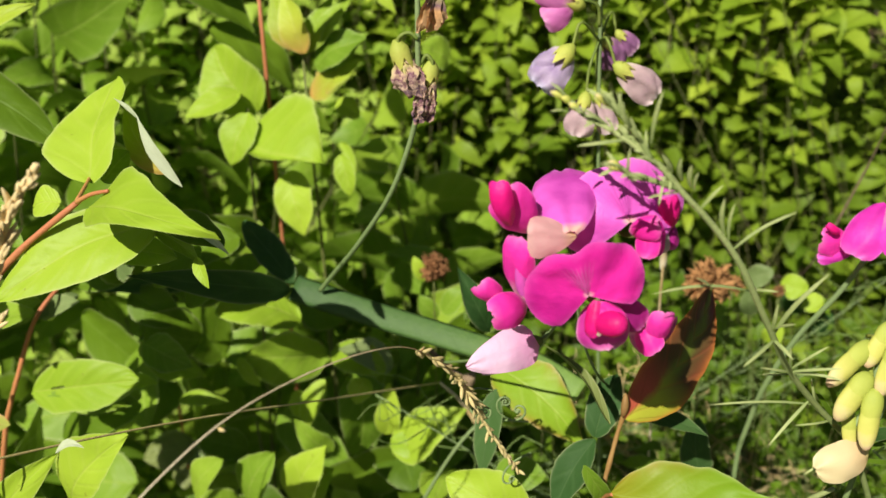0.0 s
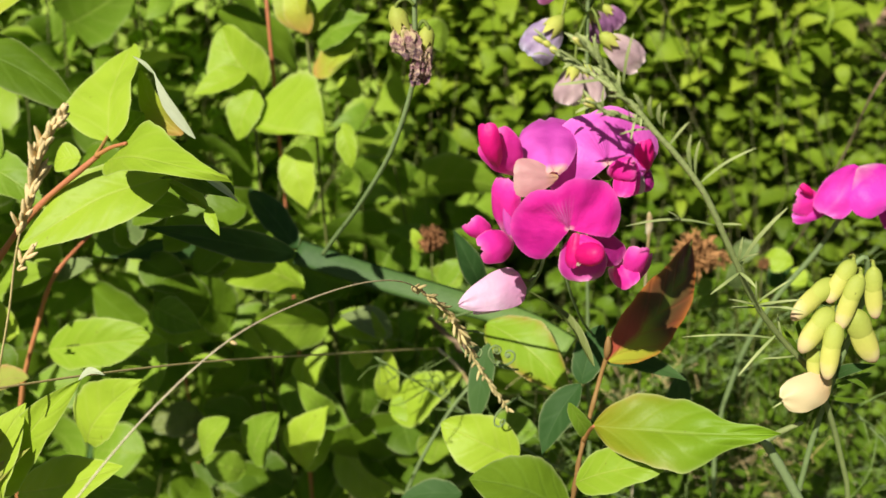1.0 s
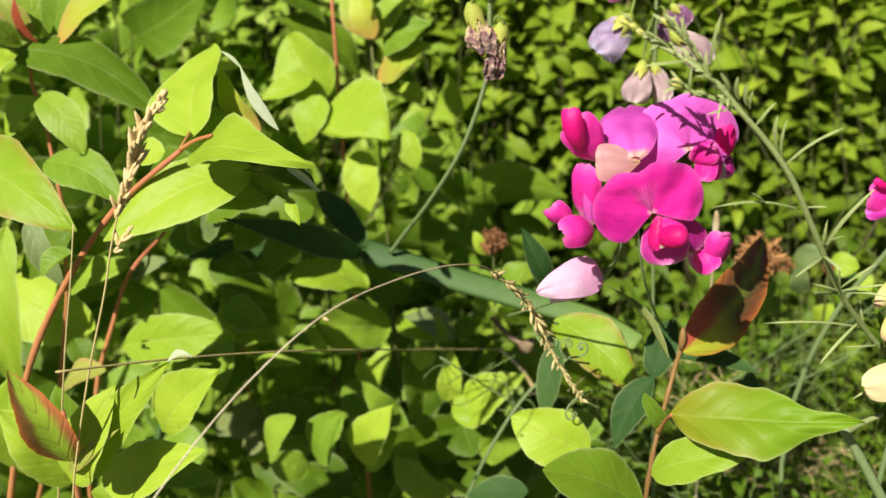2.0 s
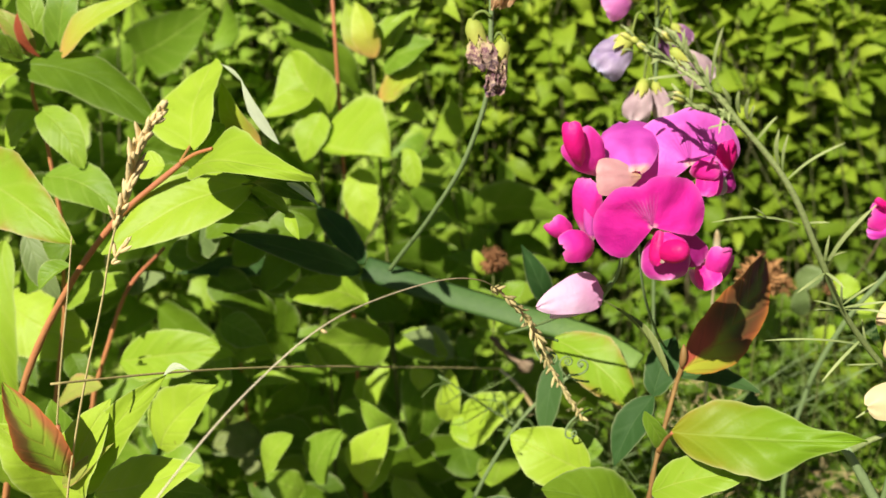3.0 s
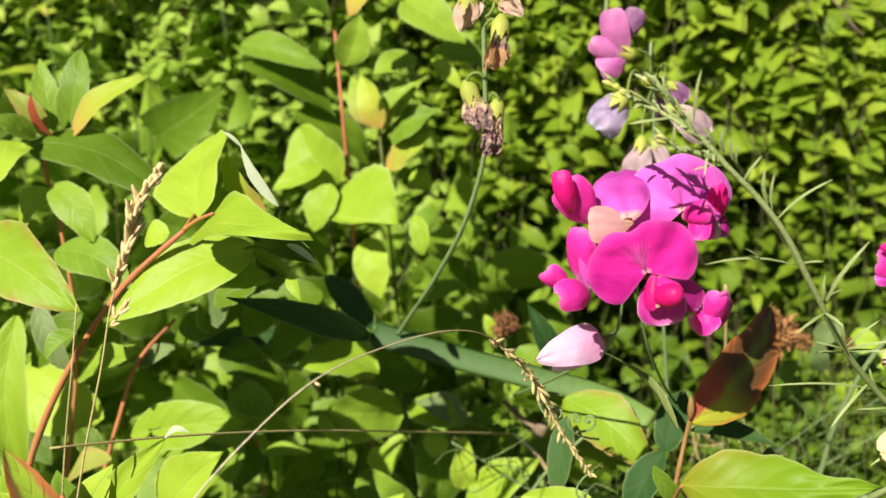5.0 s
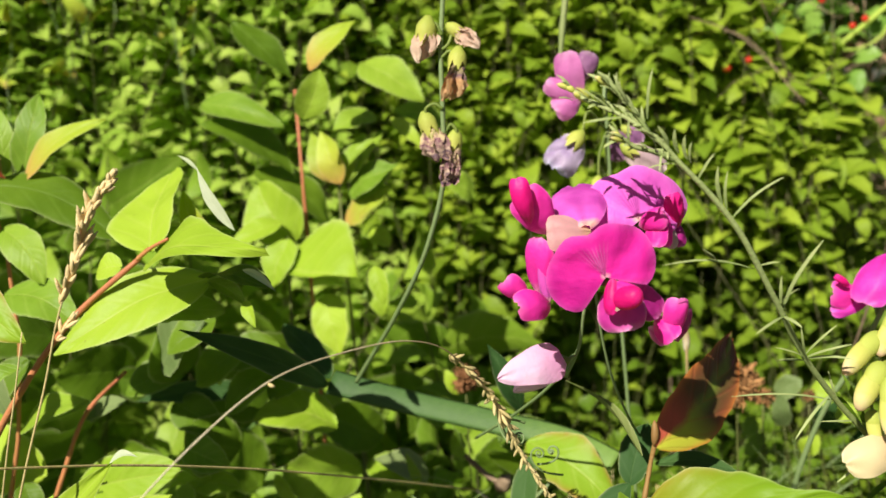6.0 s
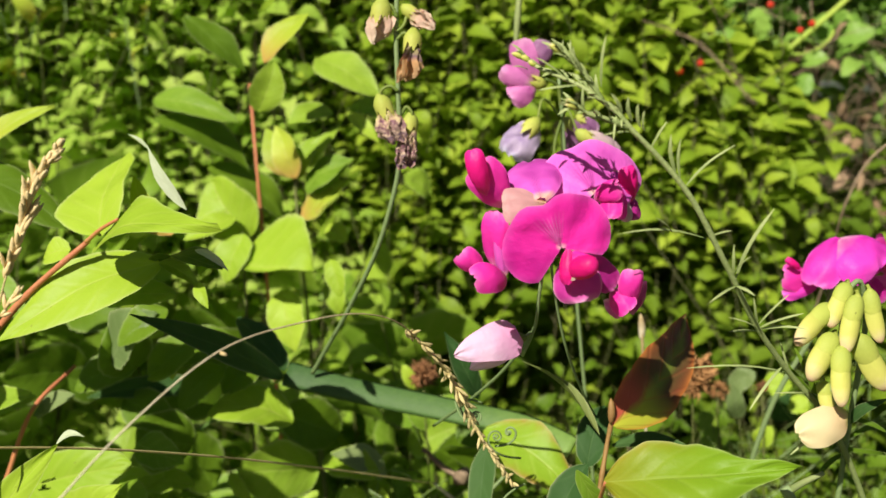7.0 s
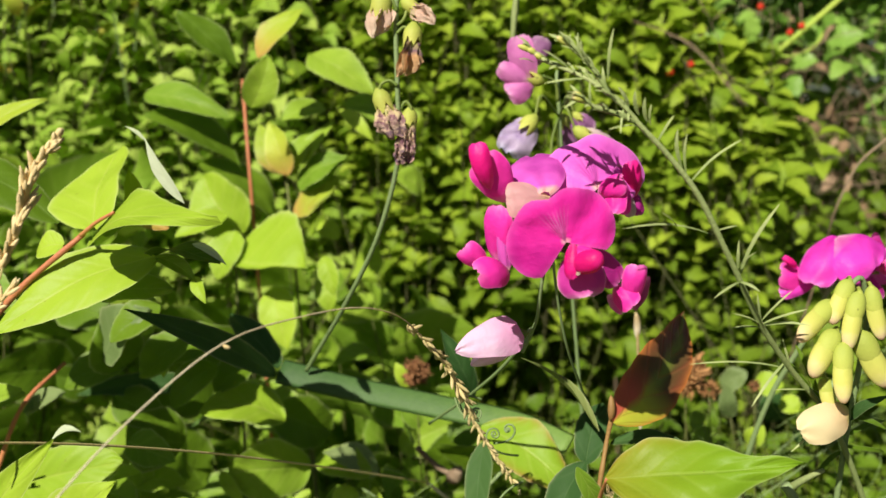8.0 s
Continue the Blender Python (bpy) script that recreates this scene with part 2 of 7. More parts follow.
BLUSHPETAL = petal_mat("faded_blush_petal", (0.70, 0.50, 0.26), (0.60, 0.32, 0.34), (0.66, 0.40, 0.40), (0.5, 0.22, 0.24))
LILAC = petal_mat("faded_lilac_petal", (0.58, 0.52, 0.44), (0.52, 0.40, 0.60), (0.62, 0.58, 0.80), (0.30, 0.18, 0.46))
DUSKY = petal_mat("dusky_pink_petal", (0.70, 0.58, 0.40), (0.72, 0.20, 0.56), (0.80, 0.36, 0.66), (0.5, 0.08, 0.38))
GREYPINK = petal_mat("grey_pink_petal", (0.62, 0.56, 0.40), (0.64, 0.46, 0.50), (0.74, 0.60, 0.62), (0.45, 0.28, 0.36))
MAUVE = petal_mat("dusky_mauve_petal", (0.52, 0.36, 0.36), (0.36, 0.15, 0.34), (0.56, 0.36, 0.48), (0.2, 0.06, 0.22))
CERISE = petal_mat("cerise_wing", (0.90, 0.10, 0.42), (0.88, 0.008, 0.26), (0.92, 0.03, 0.36), (0.66, 0.004, 0.16))
PLUM = petal_mat("plum_petal", (0.70, 0.30, 0.55), (0.52, 0.02, 0.30), (0.62, 0.10, 0.42), (0.30, 0.006, 0.18), lip=(0.80, 0.34, 0.66))
LIPPED = petal_mat("plum_petal_with_pale_lip", (0.70, 0.10, 0.42), (0.66, 0.035, 0.38), (0.82, 0.20, 0.58), (0.40, 0.01, 0.24), lip=(0.94, 0.62, 0.80), claw=0.2)
KEEL = petal_mat("greenish_keel", (0.55, 0.52, 0.22), (0.62, 0.50, 0.34), (0.70, 0.45, 0.48), (0.55, 0.36, 0.36))
WITHER = along_mat("withered_petal", [(0.0, (0.55, 0.52, 0.20)), (0.3, (0.66, 0.46, 0.34)), (0.48, (0.20, 0.07, 0.14)), (0.66, (0.66, 0.46, 0.38)), (0.82, (0.10, 0.035, 0.13)), (1.0, (0.50, 0.30, 0.26))], rough=0.7, thru=0.15, amount=1.1, scale=600)
PAPER = along_mat("papery_orange_petal", [(0.0, (0.50, 0.46, 0.14)), (0.36, (0.22, 0.11, 0.18)), (0.55, (0.72, 0.40, 0.20)), (1.0, (0.80, 0.50, 0.30))], rough=0.7, thru=0.3, amount=0.35)
DUSTY = along_mat("papery_buff_petal", [(0.0, (0.55, 0.50, 0.24)), (0.3, (0.78, 0.52, 0.42)), (1.0, (0.88, 0.68, 0.56))], rough=0.7, thru=0.3, amount=0.5)
PODS = along_mat("yellow_bud", [(0.0, (0.44, 0.52, 0.10)), (0.50, (0.66, 0.67, 0.155)), (0.72, (0.75, 0.72, 0.19)), (0.86, (0.84, 0.74, 0.34)), (1.0, (0.86, 0.58, 0.42))], rough=0.5, thru=0.25, amount=0.3, strength=0.08)
APRICOT = along_mat("apricot_bud", [(0.0, (0.60, 0.62, 0.16)), (0.16, (0.88, 0.62, 0.36)), (0.45, (0.88, 0.70, 0.44)), (1.0, (0.88, 0.74, 0.46))], rough=0.45, thru=0.25, amount=0.2, strength=0.08)
PODCUP = along_mat("hairy_green_cup", [(0.0, (0.44, 0.52, 0.10)), (0.5, (0.54, 0.60, 0.12)), (1.0, (0.69, 0.69, 0.165))], rough=0.6, thru=0.25, speck=(0.24, 0.25, 0.06), amount=0.5, strength=0.15)
CANE = along_mat("bright_green_cane", [(0.0, (0.34, 0.50, 0.08)), (1.0, (0.52, 0.64, 0.10))], thru=0.0, amount=0.5)
SEPAL = along_mat("green_calyx", [(0.0, (0.16, 0.24, 0.05)), (1.0, (0.33, 0.40, 0.10))], thru=0.2)
STEM = along_mat("bluish_green_stem", [(0.0, (0.18, 0.26, 0.10)), (1.0, (0.27, 0.36, 0.17))], thru=0.0, amount=0.6)
# Dark start to pale end: shade at the stem's left is in the colour.
WINGED = along_mat("winged_pea_stem_with_shade", [(0.0, (0.06, 0.13, 0.04)), (0.5, (0.105, 0.20, 0.052)), (1.0, (0.23, 0.37, 0.08))], thru=0.15, amount=0.4)
LINEAR = along_mat("grey_green_needle", [(0.0, (0.25, 0.32, 0.115)), (1.0, (0.46, 0.52, 0.23))], thru=0.1, amount=0.5)
THREAD = along_mat("thread_leaf", [(0.0, (0.16, 0.25, 0.07)), (1.0, (0.28, 0.40, 0.12))], thru=0.1, amount=0.6)
REDSTEM = along_mat("red_bark", [(0.0, (0.56, 0.27, 0.10)), (1.0, (0.55, 0.19, 0.10))], thru=0.0, amount=0.8, rough=0.45)
TANSTEM = along_mat("tan_stem", [(0.0, (0.21, 0.11, 0.04)), (1.0, (0.34, 0.20, 0.07))], thru=0.0, amount=0.9)
DARKSTEM = along_mat("woody_green_shoot", [(0.0, (0.10, 0.09, 0.035)), (1.0, (0.15, 0.17, 0.05))], thru=0.0, amount=0.6)
STRAW = along_mat("dry_straw", [(0.0, (0.82, 0.74, 0.58)), (0.35, (0.74, 0.64, 0.46)), (0.75, (0.42, 0.30, 0.14)), (1.0, (0.60, 0.46, 0.24))], thru=0.1, amount=0.3, rough=0.5)
GOLD = along_mat("golden_straw", [(0.0, (0.62, 0.50, 0.22)), (1.0, (0.74, 0.62, 0.32))], thru=0.1, amount=0.6, rough=0.5)
CHAFF = along_mat("grass_ear_chaff", [(0.0, (0.80, 0.58, 0.27)), (1.0, (0.86, 0.70, 0.40))], thru=0.08, amount=0.35)
BROWN = along_mat("brown_seed_head", [(0.0, (0.22, 0.10, 0.045)), (1.0, (0.38, 0.18, 0.08))], thru=0.0, amount=0.9, rough=0.8)
RUST = along_mat("rusty_seed_head", [(0.0, (0.32, 0.14, 0.055)), (1.0, (0.58, 0.31, 0.13))], thru=0.1, amount=1.0, rough=0.85)
TWIG = along_mat("dead_twig", [(0.0, (0.17, 0.115, 0.075)), (1.0, (0.34, 0.25, 0.17))], thru=0.0, amount=0.9, rough=0.85)
BERRY = along_mat("red_berry", [(0.0, (0.55, 0.03, 0.015)), (1.0, (0.70, 0.05, 0.02))], thru=0.0, rough=0.3)
DEADLEAF = leaf_mat("dead_leaf", (0.24, 0.15, 0.09), (0.38, 0.25, 0.15), (0.55, 0.38, 0.26), thru=0.2, rough=0.8)

# ---- shapes ----


def unit(v):
    return Vector(v).normalized()


def basis(x, n):
    """Axes with x along the first vector and z as near to n as may be."""
    x = unit(x)
    n = Vector(n)
    z = n - x * n.dot(x)
    if z.length < 1e-4:
        z = Vector((0.3, 0.2, 1)) - x * x.dot(Vector((0.3, 0.2, 1)))
    z.normalize()
    return Matrix((x, z.cross(x), z)).transposed()


def grid_faces(nu, nv):
    return [(i * nv + j, (i + 1) * nv + j, (i + 1) * nv + j + 1, i * nv + j + 1) for i in range(nu - 1) for j in range(nv - 1)]


def mesh(name, verts, faces, uvs, mat):
    me = bpy.data.meshes.new(name)
    me.from_pydata([tuple(v) for v in verts], [], faces)
    layer = me.uv_layers.new(name="UVMap")
    idx = np.empty(len(me.loops), dtype=np.int32)
    me.loops.foreach_get("vertex_index", idx)
    layer.data.foreach_set("uv", np.asarray(uvs, dtype=np.float32)[idx].ravel())
    me.polygons.foreach_set("use_smooth", [True] * len(me.polygons))
    me.materials.append(mat)
    me.update()
    return me


def thing(name, at, label, category, group="", kind=""):
    e = new(name)
    e.empty_display_size = 0.01
    e.location = at
    return tagged(e, label, category, group, kind)


def part(name, me, parent, at=(0, 0, 0), label=""):
    """Links a mesh whose points are given from the world place at, under a thing or a part that is not turned."""
    ob = new(name, me)
    ob.parent = parent
    up, p = Vector((0, 0, 0)), parent
    while p is not None:
        up += p.location
        p = p.parent
    ob.location = Vector(at) - up
    if label:
        ob["label"] = label
    return ob


def spine(points, n):
    """A smooth line through the points, in n steps."""
    pts = [Vector(p) for p in points]
    if len(pts) == 2:
        return [pts[0].lerp(pts[1], i / n) for i in range(n + 1)]
    seg = [max((q - p).length, 1e-6) for p, q in zip(pts, pts[1:])]
    tan = []
    for k in range(len(pts)):
        if k == 0:
            tan.append((pts[1] - pts[0]) / seg[0])
        elif k == len(pts) - 1:
            tan.append((pts[-1] - pts[-2]) / seg[-1])
        else:
            tan.append(((pts[k] - pts[k - 1]) / seg[k - 1] * seg[k] + (pts[k + 1] - pts[k]) / seg[k] * seg[k - 1]) / (seg[k] + seg[k - 1]))
    out = []
    for i in range(n + 1):
        s = i / n * (len(pts) - 1)
        k = min(int(s), len(pts) - 2)
        t = s - k
        h = seg[k]
        out.append(pts[k] * (2 * t ** 3 - 3 * t * t + 1) + tan[k] * h * (t ** 3 - 2 * t * t + t) + pts[k + 1] * (3 * t * t - 2 * t ** 3) + tan[k + 1] * h * (t ** 3 - t * t))
    return out


def tube_data(points, r0, r1, n=None, sides=6, flat=1.0, face=(0, -1, 0.3), knob=0.0, seed=0):
    n = n or max(4, (len(points) - 1) * 6)
    line = spine(points, n)
    verts, uvs = [], []
    for i, p in enumerate(line):
        d = line[min(i + 1, n)] - line[max(i - 1, 0)]
        b = basis(d, face)
        r = r0 + (r1 - r0) * i / n
        r *= 1 + knob * noise.noise(p * 300 + Vector((seed, 0, 0)))
        for k in range(sides):
            a = 2 * math.pi * k / sides
            verts.append(p + b @ Vector((0, math.cos(a) * r, math.sin(a) * r * flat)))
            uvs.append((i / n, k / sides))
    faces = [(i * sides + k, i * sides + (k + 1) % sides, (i + 1) * sides + (k + 1) % sides, (i + 1) * sides + k) for i in range(n) for k in range(sides)]
    faces += [tuple(range(sides - 1, -1, -1)), tuple(n * sides + k for k in range(sides))]
    return verts, faces, uvs


def tube(name, parent, points, r0, r1, mat, label="", **how):
    v, f, uv = tube_data(points, r0, r1, **how)
    o = Vector(points[0])
    return part(name, mesh(name, [p - o for p in v], f, uv, mat), parent, o, label)


SHAPES = {"ovate": (0.62, 0.95), "round": (0.50, 0.58), "lance": (0.75, 1.05), "drawn": (0.60, 1.45), "tailed": (0.66, 0.74), "linear": (0.30, 0.42), "oval": (0.55, 0.72)}
LEAFS = [0]


def leaf(parent, base, tip, width, mat, shape="ovate", face=(-0.2, -0.75, 0.62), fold=0.16, sag=0.10, curl=0.0, wave=0.05, twist=0.0, nu=13, nv=7, label="", name="leaf", bow=None, skew=0.0, crumple=0.0, holes=()):
    """A blade from base to tip: it arches by sag, folds along its midrib, and waves at the margin; bow bends the midrib, skew widens one half."""
    LEAFS[0] += 1
    if width > 0.0085:
        nu, nv = max(nu, 27), max(nv, 9)
    rng = random.Random(LEAFS[0] * 7 + 3)
    base, tip = Vector(base), Vector(tip)
    length = (tip - base).length
    m = basis(tip - base, face)
    a, b = SHAPES[shape]
    top = (a / (a + b)) ** a * (b / (a + b)) ** b
    ph, ph2 = rng.uniform(0, 6.3), rng.uniform(0, 6.3)
    bend = rng.uniform(-0.06, 0.06) if bow is None else bow
    teeth = rng.uniform(0.008, 0.02)
    verts, uvs = [], []
    for i in range(nu):
        u = i / (nu - 1)
        uu = min(max(u, 0.004), 0.996)
        w = width / 2 * uu ** a * (1 - uu) ** b / top
        if shape == "tailed":
            tail = min(max((u - 0.48) / 0.32, 0.0), 1.0)
            tail *= tail * (3 - 2 * tail)
            w = w * (1 - 0.80 * tail) + width * 0.06 * tail * min(1.0, (1 - u) / 0.14)
        w = max(w, width * 0.012)
        for j in range(nv):
            v = j / (nv - 1) * 2 - 1
            wv = w * (1 + skew * (1 if v > 0 else -1)) * (1 + 0.04 * math.sin(u * 8 + ph + v * 2) + teeth * math.sin(u * 47 + ph2) + 0.10 * noise.noise(Vector((u * 5.5, 4.0 * (v > 0), LEAFS[0] * 2.3))) * abs(v))
            x = u * length
            y = v * wv + bend * length * math.sin(math.pi * u)
            z = sag * length * math.sin(math.pi * u)
            z += fold * abs(v) * w + curl * v * v * w
            z += wave * width * abs(v) * math.sin(u * 9 + ph + (1.6 if v > 0 else 0)) * 0.5
            z += 0.07 * width * noise.noise(Vector((u * 2.6, v * 1.2, LEAFS[0] * 3.1)))
            z += 0.012 * width * math.sin((u - 0.28 * abs(v)) * 31.4) * math.sin(math.pi * min(1.0, abs(v)))
            if crumple:
                q = Vector((u * 3.0, v * 2.0, LEAFS[0] * 1.7))
                z += crumple * length * (noise.noise(q) + 0.6 * noise.noise(q * 2.6))
                y += crumple * length * 0.6 * noise.noise(q * 1.9 + Vector((5, 0, 0)))
            ang = twist * u
            y, z = y * math.cos(ang) - z * math.sin(ang), y * math.sin(ang) + z * math.cos(ang)
            verts.append(m @ Vector((x, y, z)))
            uvs.append((u, v * 0.5 + 0.5))
    faces = grid_faces(nu, nv)
    if holes:
        faces = [q for q in faces if not any(u0 < uvs[q[0]][0] < u1 and v0 < uvs[q[0]][1] < v1 for u0, u1, v0, v1 in holes)]
    ob = part(name, mesh(name, verts, faces, uvs, mat), parent, base, label)
    return ob


def pod_data(length, height, thick, bend=0.15, rough=0.0, nu=13, nv=12, blunt=0.55, sharp=0.6, seed=0, ridge=0.0):
    """A closed, flattened bud along +x, deep in z and thin in y."""
    verts, uvs = [], []
    top = (blunt / (blunt + sharp)) ** blunt * (sharp / (blunt + sharp)) ** sharp
    for i in range(nu):
        u = i / (nu - 1)
        uu = min(max(u, 0.01), 0.99)
        w = uu ** blunt * (1 - uu) ** sharp / top
        for k in range(nv):
            a = 2 * math.pi * k / nv
            p = Vector((u * length, math.cos(a) * thick / 2 * w, math.sin(a) * height / 2 * w - bend * length * u * u))
            p.y *= 1 - ridge * max(0.0, math.sin(a)) * 0.9
            if rough:
                q = p / length * 5 + Vector((seed * 3.7, seed, 0))
                p += Vector((noise.noise(q), noise.noise(q + Vector((9, 0, 0))), noise.noise(q + Vector((0, 9, 0))))) * rough * length
                p += Vector((0.3, 1, 0.6)) * (noise.noise(q * 2.7) * 0.8 + abs(noise.noise(q * 4.6)) * 0.7) * rough * length
            verts.append(p)
            uvs.append((u, k / nv))
    faces = [(i * nv + k, (i + 1) * nv + k, (i + 1) * nv + (k + 1) % nv, i * nv + (k + 1) % nv) for i in range(nu - 1) for k in range(nv)]
    faces += [tuple(range(nv)), tuple((nu - 1) * nv + k for k in range(nv - 1, -1, -1))]
    return verts, faces, uvs


def pod(name, parent, base, tip, height, thick, mat, side=(0, -1, 0.1), label="", **how):
    """A bud from base to tip whose flat side looks along side."""
    base, tip = Vector(base), Vector(tip)
    x = unit(tip - base)
    y = Vector(side) - x * Vector(side).dot(x)
    y.normalize()
    m = Matrix((x, y, x.cross(y))).transposed()
    v, f, uv = pod_data((tip - base).length, height, thick, **how)
    return part(name, mesh(name, [m @ p for p in v], f, uv, mat), parent, base, label)


def calyx(parent, base, along, size, mat=None, teeth=5):
    """A small green cup with pointed teeth that holds a flower."""
    m = basis(along, (0, -0.4, 1))
    verts, uvs, n, rings = [], [], teeth * 4, 6
    for i in range(rings):
        u = i / (rings - 1)
        for k in range(n):
            a = 2 * math.pi * k / n
            tooth = 0.5 + 0.5 * math.cos(a * teeth)
            x = size * (u * 1.0 + (0.75 * tooth * max(0, u - 0.6) / 0.4))
            r = size * (0.16 + 0.44 * math.sin(min(1, u * 1.25) * math.pi / 2)) * (1 - 0.25 * max(0, u - 0.7))
            verts.append(m @ Vector((x, math.cos(a) * r, math.sin(a) * r)))
            uvs.append((u, k / n))
    faces = [(i * n + k, (i + 1) * n + k, (i + 1) * n + (k + 1) % n, i * n + (k + 1) % n) for i in range(rings - 1) for k in range(n)]
    faces.append(tuple(range(n)))
    return part("calyx", mesh("calyx", verts, faces, uvs, mat or SEPAL), parent, base)


def pea_flower(parent, throat, forward, up, size, banner_mat, wing_mat, reflex=0.32, cup=0.0, spread=112, notch=0.13, seed=1, label="", hood=0.0, lopside=0.0, bare=False, lobed=False):
    """An open pea flower: a broad notched banner, two spoon-shaped wings over a pale keel, and a calyx behind."""
    f = unit(forward)
    z = Vector(up) - f * Vector(up).dot(f)
    z.normalize()
    m = Matrix((f.cross(z), f, z)).transposed()
    throat = Vector(throat)
    nu, nv = 15, 33
    verts, uvs = [], []
    for i in range(nu):
        r = i / (nu - 1)
        for j in range(nv):
            s = j / (nv - 1) * 2 - 1
            th = radians(spread) * s
            rim = 0.86 + 0.24 * abs(math.sin(th)) ** 1.4 - notch * math.exp(-(th / 0.16) ** 2) - 0.26 * (max(0, abs(s) - 0.72) / 0.28) ** 2
            if lobed:
                rim = 1.0 - notch * math.exp(-(th / 0.26) ** 2) - 0.24 * (max(0, abs(s) - 0.74) / 0.26) ** 2
            rim *= 1 + lopside * s + 0.025 * math.sin(th * 5 + seed)
            q = r * rim
            x, zz = q * math.sin(th), q * math.cos(th)
            y = 0.16 * math.exp(-(th / 0.28) ** 2) * r * (1 - r) * 2
            y += -reflex * q * q * (0.35 + 0.9 * abs(math.sin(th)) ** 1.5) + cup * q * q + hood * max(0, zz) ** 2
            y += 0.06 * r * r * math.sin(th * 3 + seed * 1.7) + 0.025 * r ** 3 * math.sin(th * 9 + seed * 2.3)
            y += -0.05 * r ** 6
            y += (0.05 * noise.noise(Vector((x * 2.2, zz * 2.2, seed))) + 0.02 * noise.noise(Vector((x * 5, zz * 5, seed)))) * min(1, r * 2)
            verts.append(m @ (Vector((x, y, zz)) * size))
            uvs.append((r, s * 0.5 + 0.5))
    ban = part("blossom", mesh("blossom", verts, grid_faces(nu, nv), uvs, banner_mat), parent, throat, label)
    if bare:
        calyx(ban, throat - f * size * 0.75 - z * 0.06 * size, f, size * 0.36)
        return ban
    for sgn in (-1, 1):
        vs, us, a, b = [], [], 12, 9
        for i in range(a):
            u = i / (a - 1)
            w = 0.44 * (max(u, 0.01) ** 0.6) * (1.02 - u) ** 0.26 * 1.42
            for j in range(b):
                v = j / (b - 1) * 2 - 1
                out = 0.36 * math.sin(math.pi * min(1, 0.12 + u * 0.86) ** 0.9) * (1 - v * v) + 0.10 * max(0, v - 0.6) * u
                x = sgn * (out - 0.015 + 0.03 * u * max(0, -v))
                y = 0.92 * u - 0.10 * v * v + 0.12 * u * v
                zz = -0.35 * u + v * w + 0.10 * math.sin(u * math.pi) + 0.03 * math.sin(u * 9 + seed)
                vs.append(m @ (Vector((x, y, zz)) * size))
                us.append((u, v * 0.5 + 0.5))
        part("wing_petal", mesh("wing_petal", vs, grid_faces(a, b), us, wing_mat), ban, throat)
    v, fc, uv = pod_data(0.74 * size, 0.42 * size, 0.20 * size, bend=-0.18, seed=seed)
    turn = m @ Matrix.Rotation(0.45, 3, "X") @ Matrix(((0, 1, 0), (1, 0, 0), (0, 0, -1)))
    part("keel_petal", mesh("keel_petal", [turn @ p for p in v], fc, uv, KEEL), ban, throat - z * 0.12 * size)
    calyx(ban, throat - f * size * 0.72 - z * 0.06 * size, f, size * 0.42)
    return ban


def petal(parent, base, tip, width, mat, face=(-0.3, -0.85, 0.4), bow=0.10, cup=0.35, roll=0.0, full=(0.55, 0.28), crease=0.0, ruffle=0.03, name="wing_petal", label="", skew=0.0):
    """A spoon-shaped petal: bowed along its length, cupped across it, with a margin that may roll back."""
    LEAFS[0] += 1
    base, tip = Vector(base), Vector(tip)
    length = (tip - base).length
    m = basis(tip - base, face)
    a, b = full
    top = (a / (a + b)) ** a * (b / (a + b)) ** b
    nu, nv, verts, uvs = 17, 13, [], []
    for i in range(nu):
        u = i / (nu - 1)
        uu = min(max(u, 0.006), 0.996)
        w = max(width / 2 * uu ** a * (1 - uu) ** b / top, width * 0.03)
        for j in range(nv):
            v = j / (nv - 1) * 2 - 1
            q = Vector((u * 2.2, v * 1.4, LEAFS[0] * 2.3))
            edge = max(abs(v), u)
            z = bow * length * math.sin(math.pi * u) - cup * w * v * v - crease * width * math.exp(-(v / 0.22) ** 2) * u
            z -= roll * width * max(0.0, edge - 0.72) ** 2 * 9
            z += ruffle * width * (noise.noise(q) * 1.5 + edge ** 4 * math.sin(u * 11 + v * 7 + LEAFS[0]))
            verts.append(m @ Vector((u * length, v * w * (1 + skew * (1 if v > 0 else -1)) * (1 + 0.06 * noise.noise(q * 1.7)), z)))
            uvs.append((u, v * 0.5 + 0.5))
    return part(name, mesh(name, verts, grid_faces(nu, nv), uvs, mat), parent, base, label)


def curl_line(start, way, side, turns, radius, length, n=40):
    """A tendril that runs out and winds itself up."""
    way, side, start = unit(way), unit(side), Vector(start)
    pts, p, ang = [], start.copy(), 0.0
    for i in range(n):
        t = i / (n - 1)
        pts.append(p.copy())
        ang += turns * 2 * math.pi / n * t * 2
        step = length / n * (1 - 0.75 * t)
        p = p + (way * math.cos(ang) + side * math.sin(ang)) * step + way.cross(side) * radius * 0.02
    return pts

# ---- ground and the growth behind ----


def soil_mat():
    m, nt, out = shader("meadow_soil")
    f = calc(nt, "ADD", calc(nt, "MULTIPLY", grain(nt, 2.2), 0.5), calc(nt, "MULTIPLY", grain(nt, 40), 0.5))
    c = ramp(nt, f, [(0.3, (0.045, 0.035, 0.02)), (0.5, (0.07, 0.075, 0.025)), (0.72, (0.10, 0.14, 0.035))])
    finish(nt, out, c, 0.9, 0.0, grain(nt, 90), 0.6)
    return m


